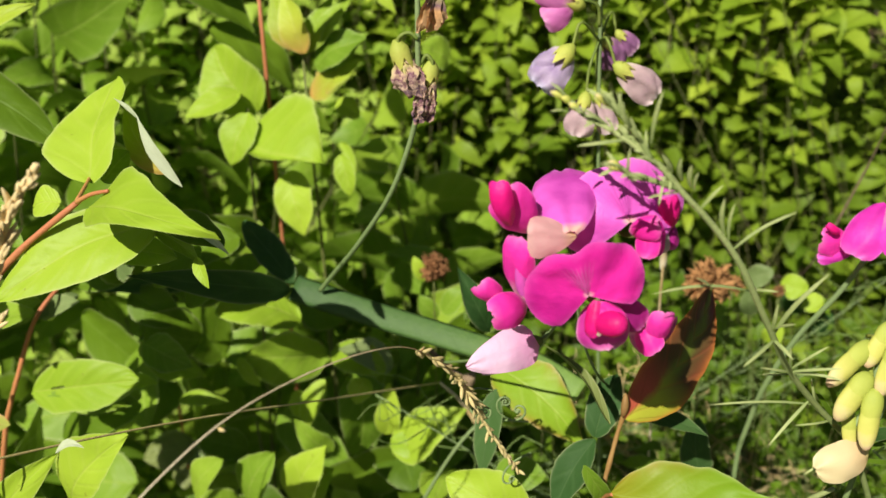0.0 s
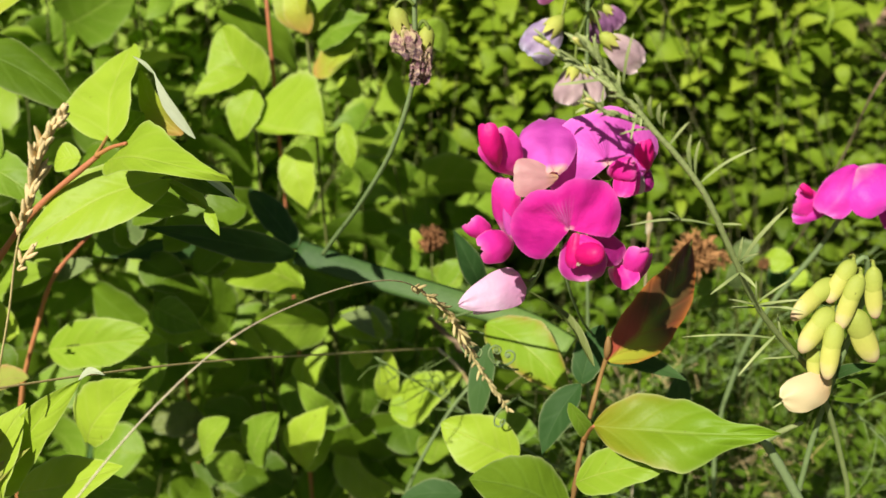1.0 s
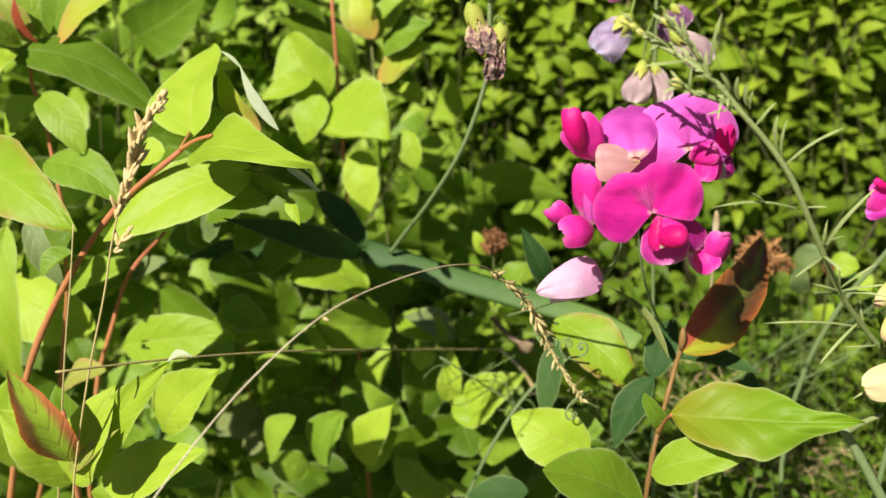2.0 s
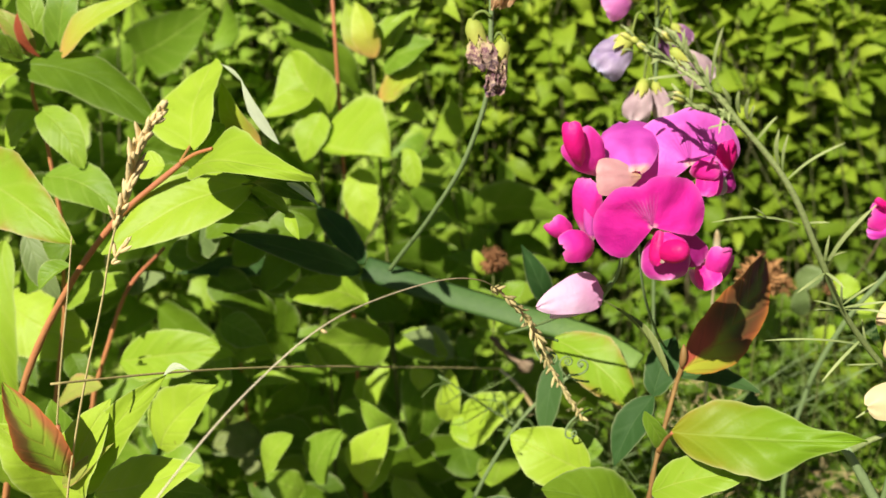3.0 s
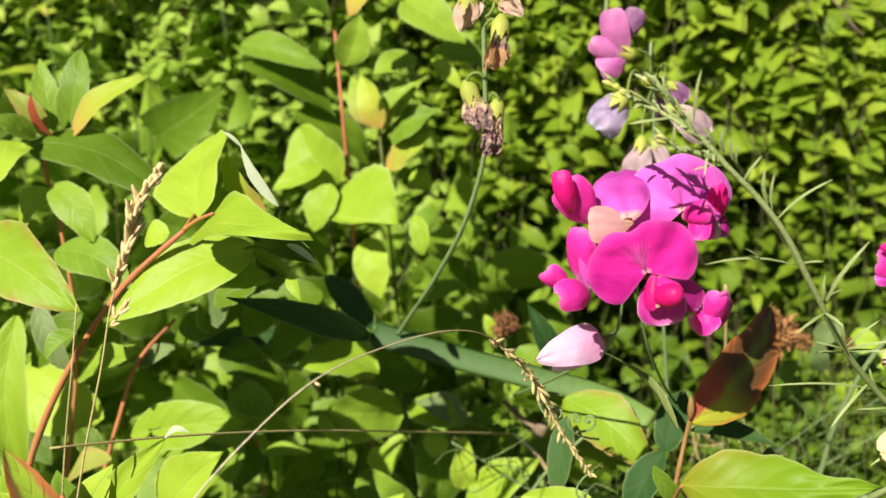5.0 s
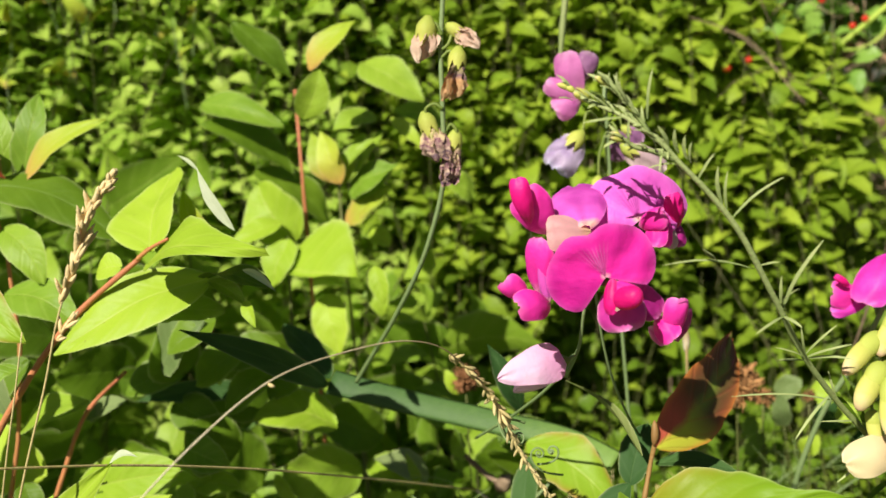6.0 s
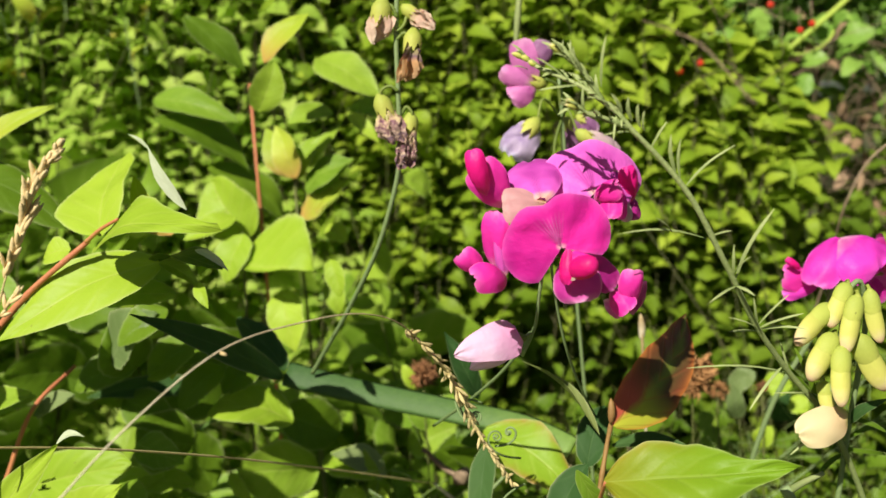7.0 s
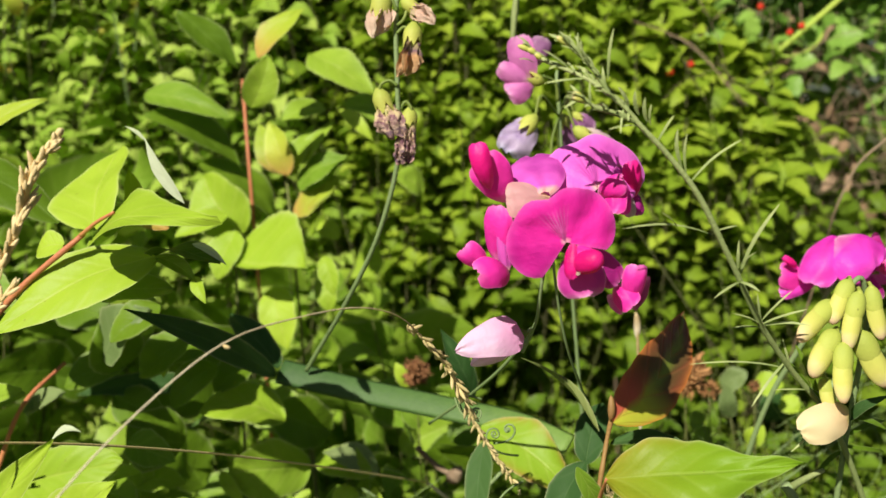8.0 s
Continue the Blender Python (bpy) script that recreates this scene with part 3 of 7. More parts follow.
def lay_ground():
    n, verts, uvs = 61, [], []
    for i in range(n):
        for j in range(n):
            a, b = (i / (n - 1) * 2 - 1), (j / (n - 1) * 2 - 1)
            x, y = 300 * a * abs(a) ** 3, 300 * b * abs(b) ** 3 + 0.5
            z = 0.03 * noise.noise(Vector((x * 1.3, y * 1.3, 0)))
            verts.append((x, y, z))
            uvs.append((a, b))
    ob = new("ground", mesh("ground", verts, grid_faces(n, n), uvs, soil_mat()))
    return tagged(ob, "dark soil with thin grass under dense growth", "ground", kind="structure")


lay_ground()

# A small leaf of eleven points, laid out in bulk: base, three rows of three, tip.
ROWS_U = (0.26, 0.52, 0.78)


def small_leaf(shape, fold=0.22, sag=0.10):
    a, b = SHAPES[shape]
    top = (a / (a + b)) ** a * (b / (a + b)) ** b
    pts, uv = [(0, 0, 0)], [(0, 0.5)]
    for u in ROWS_U:
        w = 0.5 * u ** a * (1 - u) ** b / top
        for v in (-1, 0, 1):
            pts.append((u, v * w, sag * math.sin(math.pi * u) * 1.6 - 0.25 * u * u + (fold * w if v else 0)))
            uv.append((u, v * 0.5 + 0.5))
    pts.append((1, 0, -0.25))
    uv.append((1, 0.5))
    faces = [(0, 1, 2), (0, 2, 3)]
    for r in (1, 4):
        faces += [(r, r + 3, r + 4, r + 1), (r + 1, r + 4, r + 5, r + 2)]
    faces += [(7, 10, 8), (8, 10, 9)]
    return np.array(pts), np.array(uv), faces


def bulk_leaves(pos, along, normal, length, width, shape, fold=0.22, sag=0.10):
    pts, uv, faces = small_leaf(shape, fold, sag)
    x = along / np.linalg.norm(along, axis=1, keepdims=True)
    z = normal - x * np.sum(normal * x, axis=1, keepdims=True)
    z /= np.linalg.norm(z, axis=1, keepdims=True) + 1e-9
    y = np.cross(z, x)
    v = (pos[:, None] + pts[None, :, 0, None] * (x * length[:, None])[:, None] + pts[None, :, 1, None] * (y * width[:, None])[:, None]
         + pts[None, :, 2, None] * (z * length[:, None])[:, None])
    k = len(pts)
    f = [tuple(q + i * k for q in face) for i in range(len(pos)) for face in faces]
    return v.reshape(-1, 3), f, np.tile(uv, (len(pos), 1))


def bulk_stems(a, b, radius):
    d = b - a
    d = d / (np.linalg.norm(d, axis=1, keepdims=True) + 1e-9)
    s = np.cross(d, np.array([0.31, 0.9, 0.3]))
    s /= np.linalg.norm(s, axis=1, keepdims=True) + 1e-9
    t = np.cross(d, s)
    ring = [s * math.cos(q) + t * math.sin(q) for q in (0, 2.094, 4.189)]
    v = np.stack([a + r * radius[:, None] for r in ring] + [b + r * radius[:, None] * 0.6 for r in ring], axis=1).reshape(-1, 3)
    f = [tuple(i * 6 + q for q in face) for i in range(len(a)) for face in ((0, 1, 4, 3), (1, 2, 5, 4), (2, 0, 3, 5))]
    uv = np.tile(np.array([(0, 0), (0, 0.3), (0, 0.6), (1, 0), (1, 0.3), (1, 0.6)]), (len(a), 1))
    return v, f, uv


def sprigs(name, label, seed, tops, height, pairs, leaf_len, aspect, mat, stem_mat, shape="oval", sunward=0.38, category="shrub", stem_r=0.00045, group="", thin=1):
    """A shrub: many upright sprigs with opposite leaves, each on a thin shoot, the tops at the places given."""
    rng = np.random.default_rng(seed)
    tops = np.asarray(tops)
    n = len(tops)
    way = np.stack([rng.normal(0, 0.25, n), rng.normal(-0.05, 0.25, n), np.ones(n)], axis=1)
    way /= np.linalg.norm(way, axis=1, keepdims=True)
    h = height * rng.uniform(0.7, 1.35, n)
    feet = tops - way * h[:, None]
    sun = np.array(SUN)
    P_, A_, N_, L_, W_ = [], [], [], [], []
    for k in range(pairs):
        f = (k + 0.6) / pairs
        at = feet + (tops - feet) * f
        az = rng.uniform(0, 6.283, n) if k == 0 else az + 1.571 + rng.normal(0, 0.55, n)
        for s in (0, math.pi):
            el = 0.18 + rng.normal(0, 0.38, n) + 0.45 * (f > 0.8)
            rad = np.stack([np.cos(az + s), np.sin(az + s), np.zeros(n)], axis=1)
            along = rad * np.cos(el)[:, None] + np.array([0, 0, 1.0]) * np.sin(el)[:, None]
            nor = np.array([0, 0, 1.0]) * 0.55 + sun * sunward + rng.normal(0, 0.26, (n, 3))
            keep = rng.random(n) > 0.22
            ln = leaf_len * rng.uniform(0.5, 1.4, n) * (1 - 0.45 * max(0, f - 0.55) / 0.45)
            P_.append((at + rad * 0.002)[keep])
            A_.append(along[keep])
            N_.append(nor[keep])
            L_.append(ln[keep])
            W_.append((ln * aspect * rng.uniform(0.8, 1.2, n))[keep])
    v, f, uv = bulk_leaves(np.concatenate(P_), np.concatenate(A_), np.concatenate(N_), np.concatenate(L_), np.concatenate(W_), shape)
    foot = (float(tops[:, 0].mean()), float(tops[:, 1].mean()), 0.0)
    e = thing(name, foot, label, category, group)
    o = np.array(foot)
    part("foliage", mesh("foliage", v - o, f, uv, mat), e, foot)["kind"] = "stuff"
    low = feet.copy()
    low[:, 2] = np.maximum(0, feet[:, 2] - rng.uniform(0.05, 0.35, n))
    low[:, :2] += rng.normal(0, 0.06, (n, 2))
    v2, f2, uv2 = bulk_stems(np.concatenate([feet, low[::4 * thin]]), np.concatenate([tops, feet[::4 * thin]]), np.full(n + len(low[::4 * thin]), stem_r))
    roots = low[::9 * thin] * np.array([1, 1, 0]) + np.concatenate([rng.normal(0, 0.10, (len(low[::9 * thin]), 2)), np.zeros((len(low[::9 * thin]), 1))], axis=1)
    v3, f3, uv3 = bulk_stems(roots, low[::9 * thin], np.full(len(roots), stem_r * 1.8))
    k2 = len(v2)
    part("shoot_mass", mesh("shoot_mass", np.concatenate([v2, v3]) - o, f2 + [tuple(q + k2 for q in g) for g in f3], np.concatenate([uv2, uv3]), stem_mat), e, foot)["kind"] = "stuff"
    return e


def field(seed, n, x0, x1, y0, y1, z0, top, clump=8.0, gap=-0.2, hollow=None, stray=0.0, near=1.0, recess=0.0):
    """Places in a box under the uneven surface top(x, y), the more of them towards its sunny face the larger near is; below 0.82 m the face draws back by recess."""
    rng = np.random.default_rng(seed)
    out = []
    hollow = hollow or (lambda x, y, z: False)
    while len(out) < n:
        x, y = rng.uniform(x0, x1), y0 + (y1 - y0) * rng.random() ** near
        t = top(x, y) + 0.05 * noise.noise(Vector((x * 9, y * 9, seed)))
        z = t - (t - z0) * rng.random() ** 1.25
        y += recess * max(0.0, 0.82 - z)
        if noise.noise(Vector((x * clump, y * clump * 0.7, z * clump * 1.3))) > gap and not (hollow(x, y, z) and rng.random() < 0.985):
            out.append((x + rng.normal(0, stray), y + abs(rng.normal(0, stray)), z) if stray else (x, y, z))
    return out


def shrub_top(x, y):
    return 1.02 - 1.1 * min(0.235, max(0, x - 0.12)) + 0.08 * (y - 0.7)


def shaded_hollow(x, y, z):
    """Dark pockets in the face of the shrubs, which slope down as they go back; the one nearer the flower is half filled."""
    s = z + 0.15 * (y - 0.65) + 0.010 * math.sin(x * 30)
    if y < 0.80 and 0.29 + (y - 0.62) * 0.35 < x < 0.55 and s > 0.76:
        return True
    if y < 0.92 and 0.25 < x < 0.40 and 0.77 < s < 0.892:
        return True
    return y < 0.85 and 0.15 < x < 0.26 and 0.765 < s < 0.845 and noise.noise(Vector((x * 25, y * 25, z * 25))) > -0.15


for i, (x0, x1) in enumerate(((-0.02, 0.16), (0.16, 0.27))):
    sprigs("small_leaved_shrub", "dense shrub with small bright yellow-green leaves", 11 + i, field(21 + i, 2100, x0, x1, 0.62, 0.95, 0.79 if i == 0 else 0.85, shrub_top if i == 0 else (lambda x, y: max(0.88, shrub_top(x, y))), hollow=shaded_hollow, near=2.0, gap=-0.32),
           0.085, 5, 0.0175, 0.62, SMALL, DARKSTEM, sunward=1.1, group="shrubs behind", thin=7)
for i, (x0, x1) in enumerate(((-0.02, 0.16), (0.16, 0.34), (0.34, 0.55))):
    sprigs("low_shrub", "low shrub with small mid-green leaves, half shade put into their colour", 171 + i, field(181 + i, 1100 if i == 0 else 2000, x0, x1, 0.61, 0.88, 0.52, lambda x, y: 0.82, hollow=shaded_hollow, near=1.8, gap=-0.25, recess=0.35, clump=14.0),
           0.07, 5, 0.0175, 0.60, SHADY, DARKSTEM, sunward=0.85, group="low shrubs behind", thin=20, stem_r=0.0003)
for i, (x0, x1, n, ln) in enumerate(((-0.32, -0.02, 5200, 0.0150), (-0.62, -0.32, 2600, 0.0165), (-1.0, -0.62, 600, 0.030))):
    sprigs("tall_herb_clump", "tangled tall herbs with small bright green leaves", 31 + i, field(41 + i, n, x0, x1, 0.60, 0.95, 0.45, lambda x, y: 1.31 + 0.08 * noise.noise(Vector((x * 3, y * 3, 1.0))), stray=0.004, near=2.6, gap=-0.75),
           0.11, 6, ln, 0.66, HERB, DARKSTEM, shape="lance", sunward=1.3, group="herbs behind", category="herbs", thin=12, stem_r=0.0003)
for i, (x0, x1) in enumerate(((-2.4, -1.2), (-1.2, -0.4), (-0.4, 0.2), (0.2, 0.60), (1.0, 1.7))):
    sprigs("hedge_bush", "dark green bush of a hedge in the distance", 51 + i, field(61 + i, 900 if i < 4 else 760, x0, x1, 1.35, 2.1, 0.2, lambda x, y: 1.75 + 0.45 * noise.noise(Vector((x * 1.4, y * 1.4, 3.0))), stray=0.13),
           0.16, 5, 0.06, 0.55, FAR, TWIG, group="hedge", category="bush")


def mid_top(x, y):
    return 0.86 if x < -0.04 else max(0.70, 0.86 - (x + 0.04) * 0.95)


# Shade here is added by tilting leaves off the sun and by deep green.
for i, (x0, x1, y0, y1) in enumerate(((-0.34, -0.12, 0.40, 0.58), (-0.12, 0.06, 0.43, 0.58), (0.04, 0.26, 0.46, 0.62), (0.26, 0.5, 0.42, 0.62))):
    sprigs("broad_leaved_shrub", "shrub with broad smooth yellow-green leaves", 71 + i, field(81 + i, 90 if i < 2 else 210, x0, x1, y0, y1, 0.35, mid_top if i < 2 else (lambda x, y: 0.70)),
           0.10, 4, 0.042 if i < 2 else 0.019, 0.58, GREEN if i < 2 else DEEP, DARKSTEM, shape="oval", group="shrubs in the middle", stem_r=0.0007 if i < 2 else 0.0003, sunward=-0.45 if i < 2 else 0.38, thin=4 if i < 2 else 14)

# finer growth along the front of the shrubs, and pale dry stalks among it
for i, (x0, x1, y0, n, z0) in enumerate(((-0.46, -0.24, 0.56, 260, 0.72), (-0.24, -0.03, 0.56, 260, 0.72), (-0.03, 0.25, 0.58, 420, 0.55), (0.25, 0.6, 0.58, 420, 0.55))):
    sprigs("fine_leaved_weed", "straggling weed with very small pale green leaves", 111 + i, field(121 + i, n, x0, x1, y0, y0 + 0.14, z0, (lambda x, y: 1.15) if i < 2 else shrub_top, hollow=shaded_hollow, gap=-0.1 if i < 2 else 0.0, recess=0.0 if i < 2 else 0.9),
           0.08, 7, 0.0165 if i < 2 else 0.0135, 0.55, HERB if i < 2 else SMALL, DARKSTEM, sunward=1.1, group="weeds behind", category="weed", stem_r=0.00022, thin=16)
sprigs("blushing_shrub", "thin shrub with a few pale pink-footed leaves", 131, field(132, 85, -0.5, -0.10, 0.55, 0.62, 0.86, lambda x, y: 1.2), 0.08, 2, 0.022, 0.46, PINKFOOT, STEM, shape="lance", sunward=1.0, category="shrub", stem_r=0.0006, thin=8)
for i, (x0, x1) in enumerate(((0.09, 0.20), (0.20, 0.32))):
    sprigs("chickweed", "low straggling weed with tiny yellow-green leaves", 161 + i, field(163 + i, 75, x0, x1, 0.34, 0.45, 0.58, lambda x, y: 0.74 - 0.05 * (x > 0.24), gap=0.0, clump=20.0), 0.05, 5, 0.0085, 0.50, DEEP, DARKSTEM, sunward=0.5, group="chickweed", category="weed", stem_r=0.0002, thin=6)
dead = random.Random(33)
stalks = thing("dry_stalks", (-0.1, 0.62, 0.0), "thin pale dry stalks standing among the growth", "grass", kind="stuff")
v, f, uv = [], [], []
for k in range(12):
    x, y, h = dead.uniform(-0.75, 0.05), dead.uniform(0.58, 0.85), dead.uniform(0.75, 1.15)
    lean = dead.gauss(0, 0.3)
    p, q, w = tube_data([(x, y, 0.0), (x + lean * 0.4, y, h * 0.5), (x + lean, y + dead.gauss(0, 0.03), h)], 0.0006, 0.0003, n=8, sides=4)
    f += [tuple(j + len(v) for j in g) for g in q]
    v += p
    uv += w
part("stalk_mass", mesh("stalk_mass", [p - Vector((-0.1, 0.62, 0.0)) for p in v], f, uv, STRAW), stalks, (-0.1, 0.62, 0.0))

# ---- the red-stemmed shrub beside the flower ----
shrub = thing("red_stemmed_shrub", (-0.10, 0.27, 0.0), "shrub with arching red stems and pointed yellow-green leaves", "shrub")
tube("stem", shrub, [(-0.13, 0.28, 0.0), (-0.125, 0.27, 0.40), (-0.0836, 0.2580, 0.7318), (-0.0715, 0.2570, 0.7654), (-0.0573, 0.2570, 0.7889), (-0.0385, 0.2580, 0.8115), (-0.0209, 0.2590, 0.8251)], 0.0013, 0.0007, REDSTEM, n=40, sides=8, knob=0.25)
tube("petiole", shrub, [(-0.0217, 0.2590, 0.8247), (-0.0162, 0.2550, 0.8278), (-0.0098, 0.2500, 0.8303)], 0.0006, 0.0004, REDSTEM)
tube("petiole", shrub, [(-0.0214, 0.2590, 0.8251), (-0.0237, 0.2700, 0.8259), (-0.0288, 0.2850, 0.8250)], 0.0005, 0.0003, REDSTEM)
tube("stem", shrub, [(-0.12, 0.33, 0.0), (-0.10, 0.33, 0.5), (-0.0829, 0.3100, 0.7342), (-0.0756, 0.3100, 0.7513), (-0.0682, 0.3150, 0.7698), (-0.0611, 0.3300, 0.7788)], 0.0010, 0.0006, REDSTEM, n=30, sides=8, knob=0.25)
tube("stem", shrub, [(-0.15, 0.31, 0.0), (-0.14, 0.31, 0.6), (-0.0853, 0.3100, 0.8240), (-0.0882, 0.3120, 0.8360), (-0.0854, 0.3140, 0.8435)], 0.0010, 0.0005, REDSTEM, n=30, knob=0.25)
leaf(shrub, (-0.0914, 0.3100, 0.8432), (-0.0486, 0.3080, 0.8252), 0.0165, DEEP, "oval", face=(0.1, -0.6, 0.75), bow=0.07, fold=0.12, curl=-0.15)
leaf(shrub, (-0.0788, 0.3130, 0.8443), (-0.0525, 0.3170, 0.8613), 0.0090, PINKFOOT, "lance", face=(-0.3, -0.8, 0.5))
leaf(shrub, (-0.0820, 0.3180, 0.8460), (-0.0774, 0.3250, 0.8709), 0.0103, GREEN, "oval", face=(0.1, -0.9, 0.3))
leaf(shrub, (-0.0872, 0.3180, 0.8461), (-0.0921, 0.3250, 0.8688), 0.0083, GREEN, "lance", face=(0.3, -0.85, 0.4))
leaf(shrub, (-0.0834, 0.3110, 0.8453), (-0.0861, 0.3075, 0.8588), 0.0063, CRIMSON, "lance", face=(-0.5, -0.8, 0.4), fold=0.4)
leaf(shrub, (-0.0859, 0.3120, 0.8447), (-0.0976, 0.3120, 0.8603), 0.0069, BLUSH, "lance", face=(0.3, -0.7, 0.6))
leaf(shrub, (-0.0869, 0.3080, 0.8448), (-0.0963, 0.3000, 0.8527), 0.0089, GREEN, "lance", face=(0.2, -0.6, 0.75))
leaf(shrub, (-0.1003, 0.2920, 0.8315), (-0.0878, 0.3050, 0.8438), 0.0196, YELLOW, "oval", face=(-0.2, -0.8, 0.55))
leaf(shrub, (-0.0827, 0.3050, 0.8305), (-0.0672, 0.2970, 0.8142), 0.0110, GREEN, "oval", face=(0.15, -0.9, 0.4), bow=0.08)
leaf(shrub, (-0.0988, 0.3100, 0.8181), (-0.0841, 0.3070, 0.8288), 0.0116, YELLOW, "oval", face=(-0.3, -0.8, 0.5))
leaf(shrub, (-0.0852, 0.2620, 0.8234), (-0.0441, 0.2440, 0.8087), 0.0185, REDEDGE, "ovate", face=(-0.15, -0.85, 0.5), bow=0.05, sag=0.06, nu=21, nv=9)
leaf(shrub, (-0.0817, 0.3000, 0.8111), (-0.0534, 0.2900, 0.8010), 0.0133, GREEN, "ovate", face=(0.1, -0.75, 0.65), bow=0.08)
leaf(shrub, (-0.0240, 0.2720, 0.8251), (-0.0230, 0.2950, 0.8454), 0.0213, YELLOW, "oval", face=(-0.3, -0.9, 0.2), sag=0.05, bow=0.06, skew=0.15, nu=19, nv=9)
leaf(shrub, (-0.0095, 0.2850, 0.8234), (-0.0211, 0.2920, 0.8395), 0.0085, PINKFOOT, "ovate", face=(-0.5, -0.8, 0.3), fold=0.3)
leaf(shrub, (0.0068, 0.2485, 0.8316), (-0.0012, 0.2495, 0.8466), 0.0027, SILVER, "lance", face=(-0.35, -0.75, 0.55), fold=0.35, sag=0.03)
leaf(shrub, (-0.0009, 0.2500, 0.8455), (-0.0064, 0.2520, 0.8494), 0.0009, SILVER, "lance", fold=0.5)
leaf(shrub, (-0.0187, 0.2580, 0.8241), (0.0201, 0.2275, 0.8286), 0.0143, YELLOW, "drawn", face=(-0.1, -0.65, 0.75), sag=0.10, fold=0.10, wave=0.14, skew=0.28, nu=23, nv=11)
leaf(shrub, (-0.0052, 0.2630, 0.8190), (-0.0415, 0.2520, 0.8031), 0.0175, YELLOW, "ovate", face=(-0.25, -0.8, 0.55), sag=0.04, fold=0.10, wave=0.08, bow=-0.05, nu=23, nv=11)
leaf(shrub, (-0.0228, 0.2720, 0.8085), (-0.0018, 0.2620, 0.8103), 0.0093, GREEN, "oval", face=(-0.1, -0.7, 0.7))
leaf(shrub, (-0.0289, 0.2660, 0.8222), (-0.0368, 0.2680, 0.8205), 0.0077, YELLOW, "round", face=(0.1, -0.8, 0.6))
leaf(shrub, (-0.0247, 0.2800, 0.8229), (-0.0186, 0.2840, 0.8295), 0.0095, GREEN, "oval", face=(-0.4, -0.85, 0.3), fold=0.2)
leaf(shrub, (-0.0059, 0.2620, 0.8191), (0.0133, 0.2500, 0.8173), 0.0128, DEEP, "oval", face=(0.5, -0.3, 0.8))
leaf(shrub, (0.0064, 0.2520, 0.8145), (0.0098, 0.2480, 0.8089), 0.0034, YELLOW, "lance", face=(-0.3, -0.8, 0.4), fold=0.3)
leaf(shrub, (0.0076, 0.2490, 0.8224), (0.0158, 0.2460, 0.8175), 0.0018, SILVER, "lance", fold=0.5)
leaf(shrub, (-0.0034, 0.2560, 0.8191), (0.0071, 0.2520, 0.8132), 0.0041, GREEN, "lance", face=(-0.2, -0.6, 0.8), fold=0.4)
leaf(shrub, (-0.1150, 0.3180, 0.7633), (-0.0827, 0.3120, 0.7501), 0.0221, YELLOW, "round", face=(0.15, -0.9, 0.4), sag=0.05, nu=19, nv=9)
leaf(shrub, (-0.0503, 0.2520, 0.8004), (-0.0572, 0.2480, 0.7951), 0.0067, GREEN, "oval", fold=0.6, face=(-0.2, -0.6, 0.8))
leaf(shrub, (-0.0834, 0.3040, 0.7685), (-0.0594, 0.2980, 0.7787), 0.0117, GREEN, "oval", face=(-0.1, -0.5, 0.8))
leaf(shrub, (-0.0729, 0.3250, 0.7642), (-0.0573, 0.3200, 0.7718), 0.0069, DULL, "oval")
leaf(shrub, (-0.0986, 0.3000, 0.7908), (-0.1000, 0.2920, 0.7383), 0.0142, YELLOW, "oval", face=(0.2, -0.85, 0.45))
leaf(shrub, (-0.0815, 0.2850, 0.7986), (-0.0727, 0.2820, 0.7787), 0.0070, DULL, "oval", face=(0.1, -0.8, 0.6))
leaf(shrub, (-0.0831, 0.3000, 0.7526), (-0.0774, 0.2960, 0.7437), 0.0081, DEEP, "oval", face=(0, -0.5, 0.85))
leaf(shrub, (-0.0852, 0.2920, 0.7394), (-0.0676, 0.2880, 0.7477), 0.0102, BLUSH, "oval", face=(0, -0.5, 0.85))
leaf(shrub, (-0.0434, 0.3300, 0.7520), (-0.0267, 0.3260, 0.7457), 0.0121, GREEN, "ovate", face=(-0.1, -0.7, 0.7))
leaf(shrub, (-0.0468, 0.3160, 0.7437), (-0.0328, 0.3120, 0.7477), 0.0064, GREEN, "lance", face=(0, -0.5, 0.85))
leaf(shrub, (-0.0299, 0.3450, 0.7460), (-0.0468, 0.3400, 0.7543), 0.0230, DEEP, "round", face=(0.6, -0.65, -0.2))
leaf(shrub, (-0.0405, 0.3450, 0.7222), (-0.0211, 0.3400, 0.7245), 0.0060, GREEN, "oval", face=(0, -0.6, 0.8))
leaf(shrub, (-0.0764, 0.3000, 0.7912), (-0.0965, 0.3000, 0.7738), 0.0114, DEEP, "oval", face=(0.2, -0.7, 0.6))
leaf(shrub, (-0.0696, 0.3200, 0.7719), (-0.0907, 0.3150, 0.7641), 0.0085, GREEN, "oval", face=(-0.1, -0.5, 0.8))
leaf(shrub, (-0.0622, 0.3300, 0.7695), (-0.0715, 0.3200, 0.7653), 0.0056, DULL, "oval")
leaf(shrub, (-0.0709, 0.3080, 0.7466), (-0.0340, 0.3020, 0.7547), 0.0163, YELLOW, "round", face=(0.0, -0.85, 0.5), sag=0.05, holes=((0.16, 0.30, 0.30, 0.36), (0.18, 0.24, 0.36, 0.42), (0.19, 0.35, 0.48, 0.54)), nu=41, nv=25, label='yellow-green leaf with a gnawed hole')
leaf(shrub, (-0.0470, 0.3300, 0.7321), (-0.0749, 0.3300, 0.7288), 0.0106, GREEN, "oval", face=(0, -0.5, 0.85))
